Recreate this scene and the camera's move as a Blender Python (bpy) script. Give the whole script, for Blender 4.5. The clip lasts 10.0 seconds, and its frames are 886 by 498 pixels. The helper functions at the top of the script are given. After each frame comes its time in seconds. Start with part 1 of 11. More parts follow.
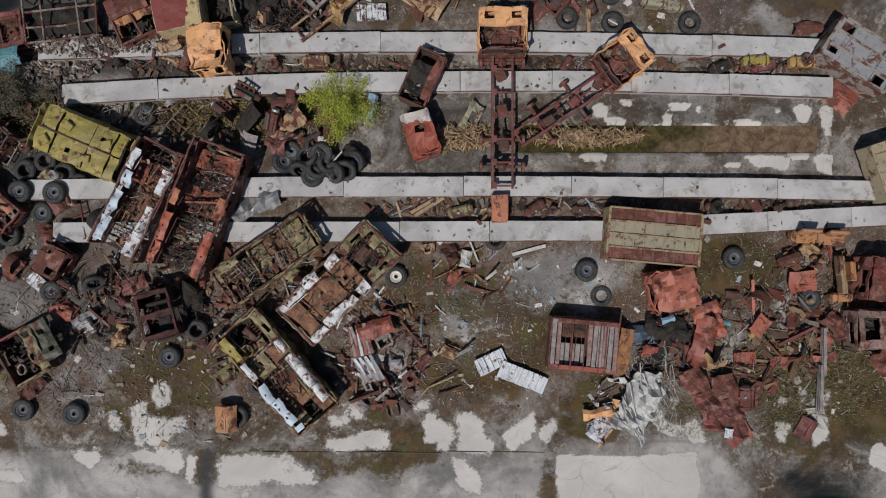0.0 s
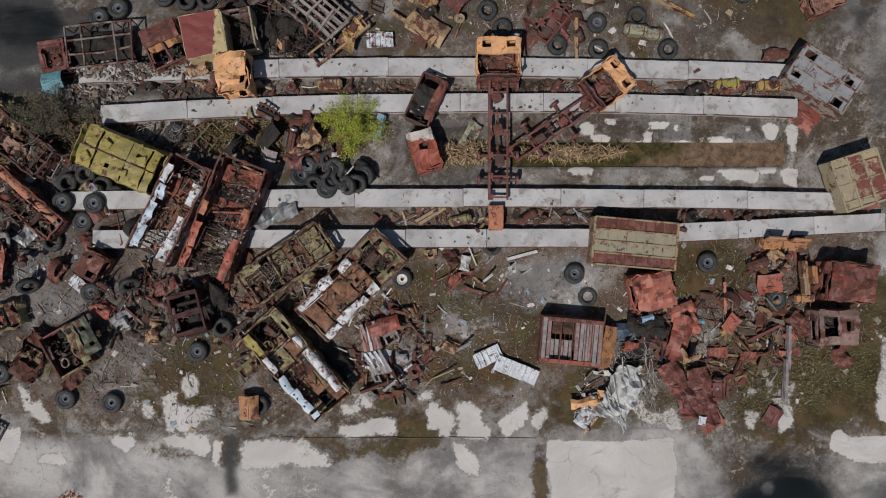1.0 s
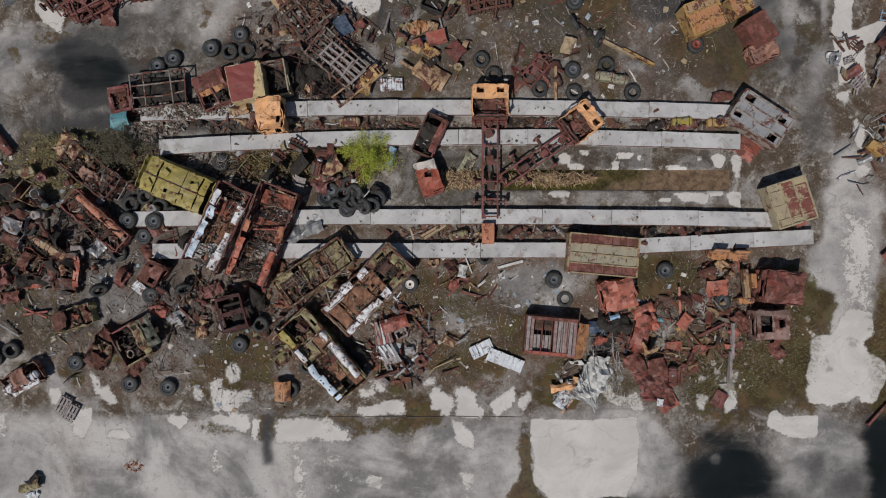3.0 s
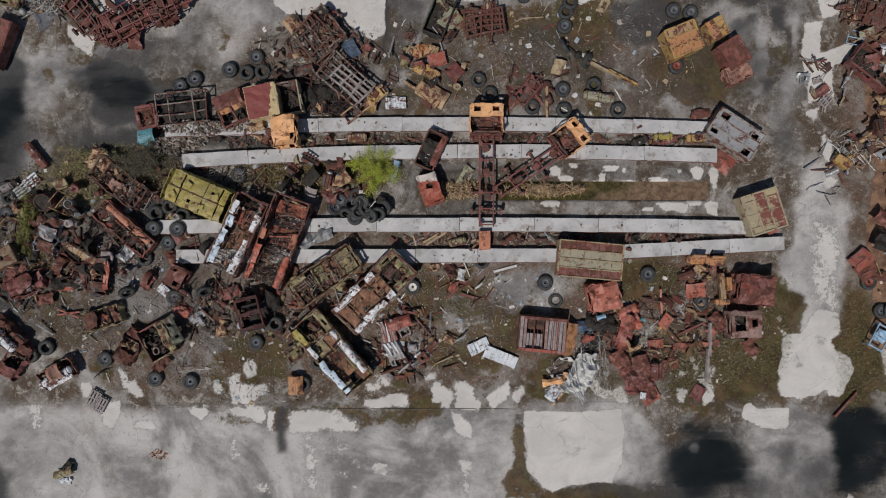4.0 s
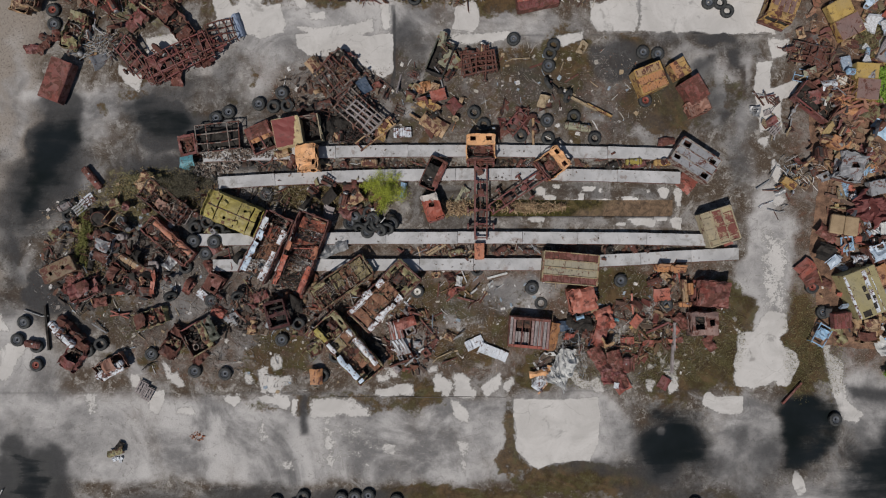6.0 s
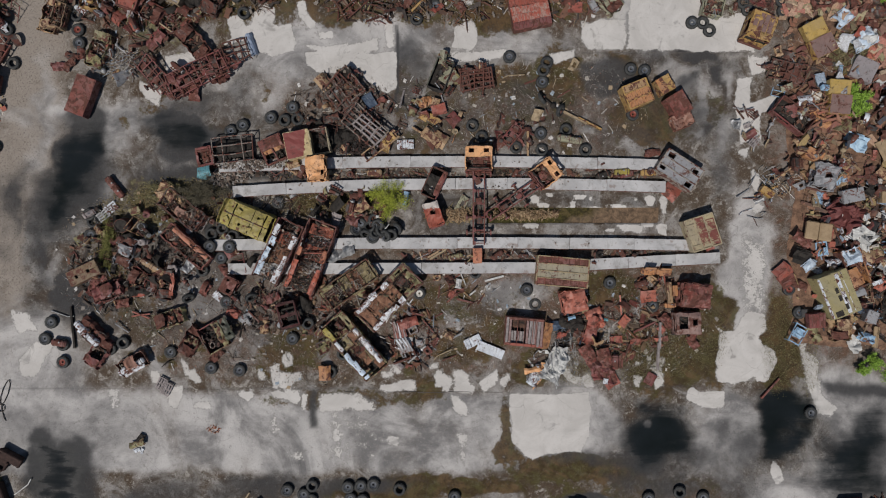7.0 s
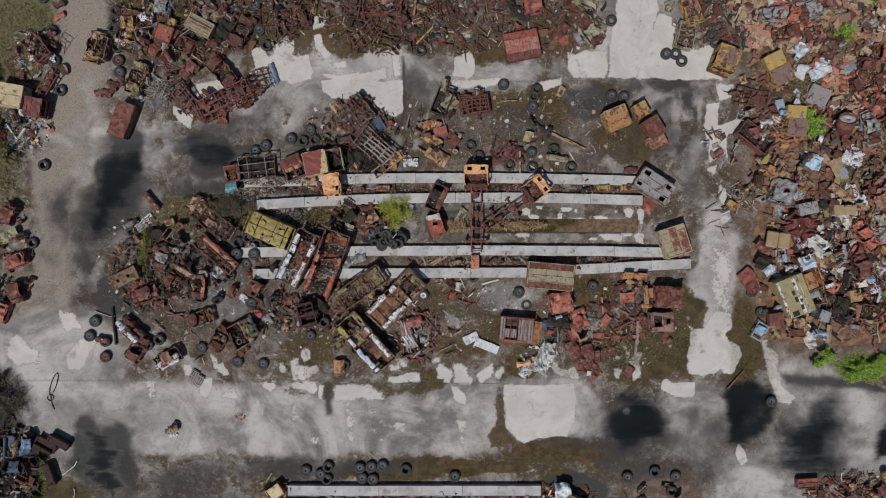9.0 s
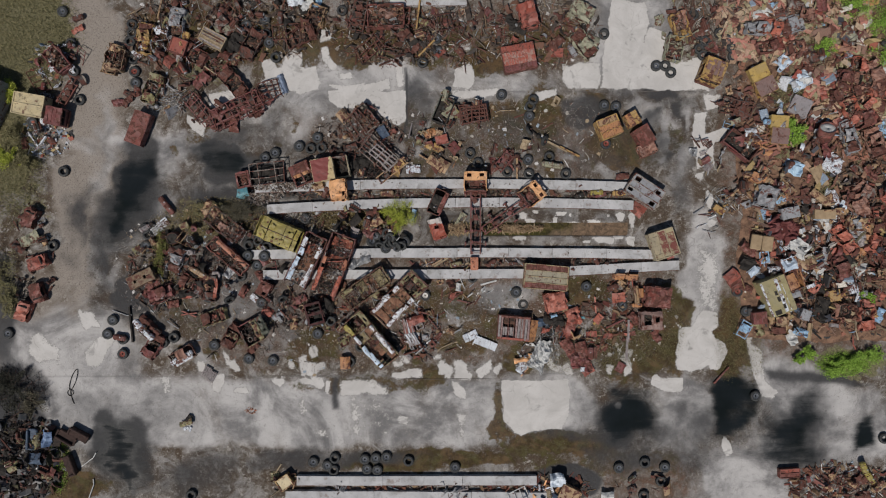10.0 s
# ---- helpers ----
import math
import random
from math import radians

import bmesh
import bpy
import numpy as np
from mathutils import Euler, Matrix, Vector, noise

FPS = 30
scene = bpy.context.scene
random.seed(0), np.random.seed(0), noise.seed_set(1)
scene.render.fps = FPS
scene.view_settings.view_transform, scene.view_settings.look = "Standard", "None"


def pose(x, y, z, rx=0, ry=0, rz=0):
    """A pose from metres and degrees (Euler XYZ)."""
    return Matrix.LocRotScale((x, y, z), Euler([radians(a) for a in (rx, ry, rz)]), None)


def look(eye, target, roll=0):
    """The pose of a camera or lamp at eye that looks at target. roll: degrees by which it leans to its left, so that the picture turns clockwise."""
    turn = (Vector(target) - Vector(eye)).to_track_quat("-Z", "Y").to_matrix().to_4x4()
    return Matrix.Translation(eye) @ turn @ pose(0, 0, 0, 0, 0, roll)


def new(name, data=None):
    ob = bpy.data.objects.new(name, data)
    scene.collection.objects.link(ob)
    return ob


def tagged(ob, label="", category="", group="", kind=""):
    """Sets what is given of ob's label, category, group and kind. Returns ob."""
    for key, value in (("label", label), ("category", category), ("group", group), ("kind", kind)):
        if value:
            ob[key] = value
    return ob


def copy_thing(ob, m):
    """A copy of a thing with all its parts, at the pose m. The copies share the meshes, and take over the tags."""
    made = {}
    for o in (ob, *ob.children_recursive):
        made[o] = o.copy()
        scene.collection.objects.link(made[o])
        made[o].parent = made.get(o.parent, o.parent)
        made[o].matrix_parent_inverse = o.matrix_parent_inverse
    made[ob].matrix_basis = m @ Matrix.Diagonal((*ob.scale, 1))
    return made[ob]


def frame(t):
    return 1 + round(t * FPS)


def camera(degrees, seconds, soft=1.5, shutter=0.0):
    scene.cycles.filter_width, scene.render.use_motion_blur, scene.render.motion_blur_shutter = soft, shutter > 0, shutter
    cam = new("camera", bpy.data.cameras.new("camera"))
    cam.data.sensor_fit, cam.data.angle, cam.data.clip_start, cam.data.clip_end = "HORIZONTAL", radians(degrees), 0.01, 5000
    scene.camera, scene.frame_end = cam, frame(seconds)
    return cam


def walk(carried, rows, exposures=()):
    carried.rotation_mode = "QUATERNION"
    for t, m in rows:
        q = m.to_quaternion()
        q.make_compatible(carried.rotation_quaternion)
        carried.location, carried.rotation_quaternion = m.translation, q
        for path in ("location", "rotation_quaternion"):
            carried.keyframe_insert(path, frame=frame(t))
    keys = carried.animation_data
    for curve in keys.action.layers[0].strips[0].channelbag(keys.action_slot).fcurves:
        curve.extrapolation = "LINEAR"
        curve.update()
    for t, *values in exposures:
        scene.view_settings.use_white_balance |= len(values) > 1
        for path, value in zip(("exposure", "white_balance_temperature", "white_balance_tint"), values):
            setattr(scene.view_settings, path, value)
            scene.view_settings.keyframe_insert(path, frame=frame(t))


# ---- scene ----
cam = camera(75.0, 10.0, soft=1.1)
ROWS = [
    (0.00, 0.000, 0.000, 28.381, 0.484, -0.389, 0.047),
    (0.50, -0.054, 0.179, 29.866, 0.379, -0.380, 0.061),
    (1.00, -0.093, 0.362, 31.375, 0.291, -0.364, 0.072),
    (1.50, -0.118, 0.550, 32.904, 0.219, -0.344, 0.080),
    (2.00, -0.133, 0.742, 34.451, 0.162, -0.319, 0.084),
    (2.50, -0.139, 0.938, 36.014, 0.116, -0.293, 0.085),
    (3.25, -0.137, 1.238, 38.380, 0.066, -0.251, 0.082),
    (4.00, -0.129, 1.545, 40.764, 0.032, -0.210, 0.074),
    (4.50, -0.123, 1.753, 42.358, 0.015, -0.186, 0.067),
    (5.00, -0.120, 1.963, 43.953, 0.001, -0.166, 0.059),
    (5.50, -0.122, 2.175, 45.546, -0.014, -0.151, 0.051),
    (6.25, -0.140, 2.495, 47.926, -0.038, -0.141, 0.037),
    (7.00, -0.181, 2.818, 50.284, -0.073, -0.149, 0.024),
    (7.50, -0.225, 3.034, 51.841, -0.105, -0.166, 0.016),
    (8.00, -0.286, 3.251, 53.380, -0.146, -0.195, 0.010),
    (8.50, -0.366, 3.467, 54.901, -0.198, -0.237, 0.005),
    (9.00, -0.466, 3.682, 56.399, -0.263, -0.292, 0.001),
    (9.50, -0.589, 3.897, 57.873, -0.344, -0.362, 0.001),
    (10.00, -0.738, 4.111, 59.319, -0.441, -0.449, 0.003),
]
walk(cam, [(t, pose(x, y, z, rx, ry, rz)) for t, x, y, z, rx, ry, rz in ROWS])

# ---- light ----
SUN_EL, SUN_AZ = 56.0, 210.0      # azimuth: where the sun stands, clockwise from +y
world = bpy.data.worlds.new("world")
world.use_nodes = True
sky = world.node_tree.nodes.new("ShaderNodeTexSky")
sky.sky_type, sky.sun_disc = "NISHITA", False
sky.sun_elevation, sky.sun_rotation = radians(SUN_EL), radians(SUN_AZ)
back = world.node_tree.nodes["Background"]
world.node_tree.links.new(sky.outputs[0], back.inputs["Color"])
back.inputs["Strength"].default_value = 0.040
scene.world = world
sun = new("sun", bpy.data.lights.new("sun", "SUN"))
sun.data.energy, sun.data.angle, sun.data.color = 3.22, radians(0.8), (1.0, 0.93, 0.862)
_az, _el = radians(SUN_AZ), radians(SUN_EL)
_to = Vector((math.sin(_az) * math.cos(_el), math.cos(_az) * math.cos(_el), math.sin(_el)))
sun.matrix_world = look(_to * 200, (0, 0, 0))
scene.view_settings.exposure = 0.0

# ---- materials ----
MATS = {}


def put(nt, inp, value):
    if isinstance(value, bpy.types.NodeSocket):
        nt.links.new(value, inp)
    elif isinstance(value, tuple) and len(value) == 3 and inp.type == "RGBA":
        inp.default_value = (*value, 1)
    else:
        inp.default_value = value


def start(name, rough=0.7, metal=0.0, spec=0.4):
    m = bpy.data.materials.new(name)
    m.use_nodes = True
    nt = m.node_tree
    b = nt.nodes["Principled BSDF"]
    b.inputs["Roughness"].default_value, b.inputs["Metallic"].default_value = rough, metal
    b.inputs["Specular IOR Level"].default_value = spec
    return m, nt, b


def coords(nt, spread=True):
    """Object coordinates, moved by a random offset for each object."""
    tc = nt.nodes.new("ShaderNodeTexCoord")
    if not spread:
        return tc.outputs["Object"]
    oi = nt.nodes.new("ShaderNodeObjectInfo")
    mul = nt.nodes.new("ShaderNodeMath")
    mul.operation = "MULTIPLY"
    put(nt, mul.inputs[0], oi.outputs["Random"])
    mul.inputs[1].default_value = 37.0
    add = nt.nodes.new("ShaderNodeVectorMath")
    add.operation = "ADD"
    put(nt, add.inputs[0], tc.outputs["Object"])
    put(nt, add.inputs[1], mul.outputs[0])
    return add.outputs[0]


def noisy(nt, vec, scale, detail=6.0, rough=0.6, distort=0.0):
    n = nt.nodes.new("ShaderNodeTexNoise")
    put(nt, n.inputs["Vector"], vec)
    n.inputs["Scale"].default_value, n.inputs["Detail"].default_value = scale, detail
    n.inputs["Roughness"].default_value, n.inputs["Distortion"].default_value = rough, distort
    return n.outputs["Fac"]


def ramp(nt, fac, lo, hi, a=0.0, b=1.0):
    n = nt.nodes.new("ShaderNodeMapRange")
    n.interpolation_type = "SMOOTHSTEP"
    put(nt, n.inputs["Value"], fac)
    for key, v in (("From Min", lo), ("From Max", hi), ("To Min", a), ("To Max", b)):
        n.inputs[key].default_value = v
    return n.outputs["Result"]


def mix(nt, fac, a, b):
    n = nt.nodes.new("ShaderNodeMix")
    n.data_type = "RGBA"
    put(nt, n.inputs[0], fac)
    put(nt, n.inputs[6], a)
    put(nt, n.inputs[7], b)
    return n.outputs[2]


def math2(nt, op, a, b=0.0):
    n = nt.nodes.new("ShaderNodeMath")
    n.operation = op
    put(nt, n.inputs[0], a)
    put(nt, n.inputs[1], b)
    return n.outputs[0]


def relief(nt, b, height, strength=0.4, dist=0.02):
    n = nt.nodes.new("ShaderNodeBump")
    n.inputs["Strength"].default_value, n.inputs["Distance"].default_value = strength, dist
    put(nt, n.inputs["Height"], height)
    put(nt, b.inputs["Normal"], n.outputs[0])


def paint(name, col, rust=0.45, rough=0.55, rustcol=(0.092, 0.036, 0.027), scale=1.6, dirt=0.75):
    """Old paint with rust breaking through, dust and streaks."""
    if name in MATS:
        return MATS[name]
    m, nt, b = start(name, rough)
    v = coords(nt)
    big, fine = noisy(nt, v, scale, 8, 0.65, 0.4), noisy(nt, v, 14, 5)
    where = ramp(nt, math2(nt, "ADD", big, math2(nt, "MULTIPLY", fine, 0.22)), 0.80 - rust * 0.5, 0.88 - rust * 0.5)
    faded = mix(nt, ramp(nt, noisy(nt, v, 0.7, 4), 0.35, 0.7), col, tuple(min(1, c * 0.72 + 0.05) for c in col))
    rusty = mix(nt, fine, tuple(c * 0.55 for c in rustcol), tuple(c * 1.7 for c in rustcol))
    c = mix(nt, where, faded, rusty)
    dust = ramp(nt, noisy(nt, v, 4.5, 7, 0.7), 0.52, 0.75, 0.0, 0.5)
    c = mix(nt, dust, c, (0.22, 0.19, 0.16))
    grime = ramp(nt, noisy(nt, v, 2.6, 8, 0.75, 0.8), 0.54, 0.66, 0.0, dirt)
    put(nt, b.inputs["Base Color"], mix(nt, grime, c, (0.030, 0.024, 0.020)))
    put(nt, b.inputs["Roughness"], ramp(nt, where, 0, 1, rough, 0.9))
    relief(nt, b, math2(nt, "ADD", big, math2(nt, "MULTIPLY", fine, 0.5)), 0.5, 0.03)
    MATS[name] = m
    return m


def plain(name, a, c, scale=3.0, rough=0.8, metal=0.0, bump=0.3, spec=0.4):
    """Two tones mixed by grain at two scales."""
    if name in MATS:
        return MATS[name]
    m, nt, b = start(name, rough, metal, spec)
    v = coords(nt)
    big, fine = noisy(nt, v, scale, 6), noisy(nt, v, scale * 9, 4)
    put(nt, b.inputs["Base Color"], mix(nt, ramp(nt, math2(nt, "ADD", big, math2(nt, "MULTIPLY", fine, 0.5)), 0.5, 1.0), a, c))
    relief(nt, b, math2(nt, "ADD", big, fine), bump, 0.02)
    MATS[name] = m
    return m


def island(name, colours, rough=0.8, scale=8.0, patchy=False):
    """Many loose pieces in one mesh, each with a colour of its own."""
    m, nt, b = start(name, rough)
    g = nt.nodes.new("ShaderNodeNewGeometry")
    cr = nt.nodes.new("ShaderNodeValToRGB")
    cr.color_ramp.interpolation = "CONSTANT"
    while len(cr.color_ramp.elements) < len(colours):
        cr.color_ramp.elements.new(0.5)
    for i, (e, c) in enumerate(zip(cr.color_ramp.elements, colours)):
        e.position, e.color = i / len(colours), (*c, 1)
    put(nt, cr.inputs[0], g.outputs["Random Per Island"])
    tc = nt.nodes.new("ShaderNodeTexCoord")
    n = noisy(nt, tc.outputs["Object"], scale, 5)
    c = mix(nt, ramp(nt, n, 0.35, 0.75, 0.0, 0.6), cr.outputs[0], (0.09, 0.065, 0.05))
    if patchy:
        c = mix(nt, ramp(nt, noisy(nt, tc.outputs["Object"], 0.30, 5), 0.52, 0.64, 0.0, 0.55), c, (0.055, 0.040, 0.035))
        c = mix(nt, ramp(nt, noisy(nt, tc.outputs["Object"], 0.17, 4, 0.5, 0.4), 0.50, 0.66, 0.0, 0.7), c, (0.36, 0.16, 0.11))
    put(nt, b.inputs["Base Color"], c)
    relief(nt, b, n, 0.4, 0.02)
    return m


def two_tone(name, a, c, at, lean=0.3):
    """Two paints meeting along a ragged diagonal line of the thing's own x."""
    m, nt, b = start(name, 0.6)
    tc = nt.nodes.new("ShaderNodeTexCoord")
    s = nt.nodes.new("ShaderNodeSeparateXYZ")
    put(nt, s.inputs[0], tc.outputs["Object"])
    n, fine = noisy(nt, tc.outputs["Object"], 1.3, 8, 0.65, 0.4), noisy(nt, tc.outputs["Object"], 12, 5)
    f = math2(nt, "ADD", math2(nt, "ADD", s.outputs[1], math2(nt, "MULTIPLY", s.outputs[0], lean)), math2(nt, "MULTIPLY", n, 1.1))
    col = mix(nt, ramp(nt, f, at + 0.5, at + 0.56), c, a)
    col = mix(nt, ramp(nt, noisy(nt, tc.outputs["Object"], 3.1, 8, 0.7), 0.56, 0.66, 0, 0.8), col, (0.07, 0.035, 0.028))
    put(nt, b.inputs["Base Color"], mix(nt, ramp(nt, fine, 0.5, 0.8, 0, 0.4), col, (0.20, 0.16, 0.13)))
    relief(nt, b, math2(nt, "ADD", n, fine), 0.4, 0.02)
    return m


ORANGE = paint("orange_paint", (0.70, 0.375, 0.175), 0.22)
TAN = paint("tan_paint", (0.36, 0.24, 0.13), 0.40)
YELLOW = paint("yellow_paint", (0.40, 0.25, 0.08), 0.38)
MUSTARD = paint("mustard_paint", (0.30, 0.25, 0.056), 0.26)
RED = paint("red_paint", (0.19, 0.055, 0.042), 0.48)
BRIGHTRED = paint("bright_red_paint", (0.29, 0.074, 0.050), 0.34, dirt=0.4)
MAROON = paint("maroon_paint", (0.17, 0.045, 0.042), 0.40)
OLIVE = paint("olive_paint", (0.23, 0.21, 0.10), 0.42)
GREENGREY = paint("grey_green_paint", (0.27, 0.27, 0.19), 0.36)
GREY = paint("grey_paint", (0.27, 0.28, 0.30), 0.28)
WHITE = paint("white_paint", (0.60, 0.65, 0.71), 0.40, scale=2.4)
BLUE = paint("light_blue_paint", (0.25, 0.42, 0.60), 0.28)
CYAN = paint("turquoise_paint", (0.09, 0.30, 0.36), 0.22)
SUNBURNT = paint("sunburnt_red_paint", (0.46, 0.17, 0.09), 0.30)
CORAL = paint("coral_red_paint", (0.38, 0.115, 0.075), 0.26, dirt=0.4)
AMBER = paint("orange_brown_paint", (0.42, 0.20, 0.085), 0.34)
CREAM = paint("cream_paint", (0.50, 0.42, 0.25), 0.22)
PALEOLIVE = paint("pale_olive_paint", (0.34, 0.29, 0.19), 0.26)
RUST = paint("bare_rust", (0.115, 0.052, 0.040), 0.62)
DARKRUST = paint("dark_rust", (0.045, 0.033, 0.028), 0.5)
OLIVETAN = paint("olive_tan_paint", (0.31, 0.25, 0.14), 0.36, rustcol=(0.15, 0.06, 0.045))
STRIPE = paint("faded_stripe_paint", (0.31, 0.28, 0.20), 0.22)


def rust_mix(name, tones, scale=1.4):
    """Bare rusted plate: four tones in blotches, from black grime to orange scale."""
    m, nt, b = start(name, 0.88)
    v = coords(nt)
    n = math2(nt, "ADD", math2(nt, "MULTIPLY", noisy(nt, v, scale, 9, 0.72, 0.6), 0.75), math2(nt, "MULTIPLY", noisy(nt, v, 9, 6, 0.7), 0.25))
    cr = nt.nodes.new("ShaderNodeValToRGB")
    while len(cr.color_ramp.elements) < len(tones):
        cr.color_ramp.elements.new(0.5)
    for i, (e, c) in enumerate(zip(cr.color_ramp.elements, tones)):
        e.position, e.color = 0.34 + 0.32 * i / (len(tones) - 1), (*c, 1)
    put(nt, cr.inputs[0], n)
    put(nt, b.inputs["Base Color"], cr.outputs[0])
    relief(nt, b, n, 0.6, 0.04)
    return m


RUSTFLOOR = rust_mix("rusted_floor", ((0.012, 0.010, 0.010), (0.022, 0.016, 0.014), (0.05, 0.030, 0.024), (0.10, 0.055, 0.040), (0.15, 0.07, 0.05), (0.24, 0.17, 0.13)))
RUBBER = plain("tyre_rubber", (0.018, 0.020, 0.024), (0.055, 0.058, 0.056), 5, 0.75)
GRIMRIM = plain("rim_grey", (0.05, 0.06, 0.075), (0.12, 0.13, 0.15), 5, 0.6)
WHITERIM = plain("rim_white", (0.45, 0.44, 0.42), (0.7, 0.69, 0.66), 5, 0.6)
REDRIM = plain("rim_red", (0.12, 0.03, 0.025), (0.25, 0.07, 0.05), 5, 0.6)
BLACK = plain("black_grime", (0.012, 0.011, 0.010), (0.035, 0.030, 0.026), 4, 0.85)
WOOD = plain("weathered_wood", (0.19, 0.14, 0.085), (0.38, 0.31, 0.21), 4, 0.85)
GREYWOOD = plain("grey_boards", (0.16, 0.14, 0.14), (0.34, 0.31, 0.31), 4, 0.85)
REDWOOD = plain("red_stained_boards", (0.15, 0.085, 0.078), (0.33, 0.24, 0.23), 4, 0.85)
METAL = plain("dull_metal", (0.22, 0.23, 0.24), (0.42, 0.43, 0.44), 4, 0.5, 0.4)
CLOTH = plain("pale_tarpaulin", (0.34, 0.35, 0.35), (0.60, 0.61, 0.60), 1.5, 0.7)
NAVY = plain("dark_blue_sheet", (0.03, 0.05, 0.085), (0.07, 0.10, 0.15), 3, 0.6)
SCALE = paint("orange_rust_scale", (0.27, 0.135, 0.095), 0.36)
COVE = paint("bluish_white_roof_paint", (0.60, 0.65, 0.71), 0.24, scale=2.6)
PALESTEEL = paint("pale_grey_steel", (0.27, 0.245, 0.215), 0.42)
GREYMAROON = paint("grey_maroon_paint", (0.24, 0.15, 0.13), 0.36)
RUSTOLIVE = paint("rusted_olive_paint", (0.36, 0.31, 0.19), 0.50, rustcol=(0.15, 0.05, 0.042), scale=0.8)
GREYSTEEL = paint("brown_grey_steel", (0.20, 0.175, 0.155), 0.45)


def concrete(name, lo, hi):
    m, nt, b = start(name, 0.9, 0, 0.3)
    v = coords(nt)
    big, mid, fine = noisy(nt, v, 0.5, 7, 0.6), noisy(nt, v, 2.2, 8, 0.7, 0.5), noisy(nt, v, 25, 4)
    c = mix(nt, ramp(nt, big, 0.3, 0.7), lo, hi)
    c = mix(nt, ramp(nt, noisy(nt, v, 0.8, 9, 0.7, 0.8), 0.50, 0.66, 0.0, 0.6), c, (0.20, 0.195, 0.18))
    c = mix(nt, ramp(nt, mid, 0.60, 0.70, 0.0, 0.7), c, (0.10, 0.093, 0.082))
    c = mix(nt, ramp(nt, noisy(nt, v, 7, 8, 0.8, 1.2), 0.62, 0.70, 0.0, 0.6), c, (0.10, 0.09, 0.08))
    c = mix(nt, ramp(nt, noisy(nt, v, 1.3, 6, 0.6, 0.3), 0.60, 0.68, 0.0, 0.5), c, (0.17, 0.11, 0.08))
    c = mix(nt, ramp(nt, fine, 0.55, 0.8, 0.0, 0.35), c, (0.16, 0.15, 0.14))
    put(nt, b.inputs["Base Color"], c)
    relief(nt, b, math2(nt, "ADD", mid, math2(nt, "MULTIPLY", fine, 0.4)), 0.5, 0.03)
    return m


BEAM = concrete("beam_concrete", (0.35, 0.355, 0.365), (0.49, 0.495, 0.505))


# ---- shared shape helpers ----
def part(name, bm, material, parent, label=""):
    me = bpy.data.meshes.new(name)
    bm.to_mesh(me)
    bm.free()
    me.materials.append(material)
    ob = new(name, me)
    ob.parent = parent
    return tagged(ob, label) if label else ob


def thing(name, x, y, z, rz, label, category, group="", rx=0, ry=0, kind=""):
    ob = new(name)
    ob.empty_display_size = 0.3
    ob.matrix_basis = pose(x, y, z, 0, 0, rz) @ pose(0, 0, 0, rx, ry, 0)
    return tagged(ob, label, category, group, kind)


def sheet(bm, w, h, holes=(), th=0.03, step=0.6, crumple=0.0, m=Matrix(), seed=0.0, fold=0.0):
    """A solid plate in its own xy plane with rectangular holes (x0, x1, y0, y1), dented by noise."""
    def cuts(size, lows):
        n = max(1, round(size / step))
        vals = {round(-size / 2 + size * i / n, 4) for i in range(n + 1)} | {round(v, 4) for v in lows if abs(v) < size / 2}
        return sorted(vals)
    xs, ys = cuts(w, [v for o in holes for v in o[:2]]), cuts(h, [v for o in holes for v in o[2:]])
    def kept(i, j):
        if not (0 <= i < len(xs) - 1 and 0 <= j < len(ys) - 1):
            return False
        cx, cy = (xs[i] + xs[i + 1]) / 2, (ys[j] + ys[j + 1]) / 2
        return not any(a < cx < b and c < cy < d for a, b, c, d in holes)
    made = {}
    def vert(i, j, side):
        if (i, j, side) not in made:
            x, y = xs[i], ys[j]
            d = Vector((0, 0, 0))
            if crumple:
                q = Vector((x * 1.3 + seed * 7.1, y * 1.3 - seed * 3.3, seed))
                d = Vector((noise.noise(q) * 0.6, noise.noise(q + Vector((9, 3, 1))) * 0.6, noise.noise(q * 1.7 + Vector((4, 8, 2))))) * crumple
                q = q * 3.6
                d += Vector((noise.noise(q) * 0.5, noise.noise(q + Vector((5, 2, 7))) * 0.5, noise.noise(q + Vector((1, 6, 3))))) * crumple * 0.24
            z = side * th / 2 + fold * (1 - (2 * y / h) ** 2)
            made[i, j, side] = bm.verts.new(m @ (Vector((x, y, z)) + d))
        return made[i, j, side]
    for i in range(len(xs) - 1):
        for j in range(len(ys) - 1):
            if not kept(i, j):
                continue
            bm.faces.new([vert(i, j, 1), vert(i + 1, j, 1), vert(i + 1, j + 1, 1), vert(i, j + 1, 1)])
            bm.faces.new([vert(i, j, -1), vert(i, j + 1, -1), vert(i + 1, j + 1, -1), vert(i + 1, j, -1)])
            for (di, dj), (a, b) in (((-1, 0), ((i, j + 1), (i, j))), ((1, 0), ((i + 1, j), (i + 1, j + 1))),
                                     ((0, -1), ((i, j), (i + 1, j))), ((0, 1), ((i + 1, j + 1), (i, j + 1)))):
                if not kept(i + di, j + dj):
                    bm.faces.new([vert(*a, 1), vert(*a, -1), vert(*b, -1), vert(*b, 1)])
    return bm


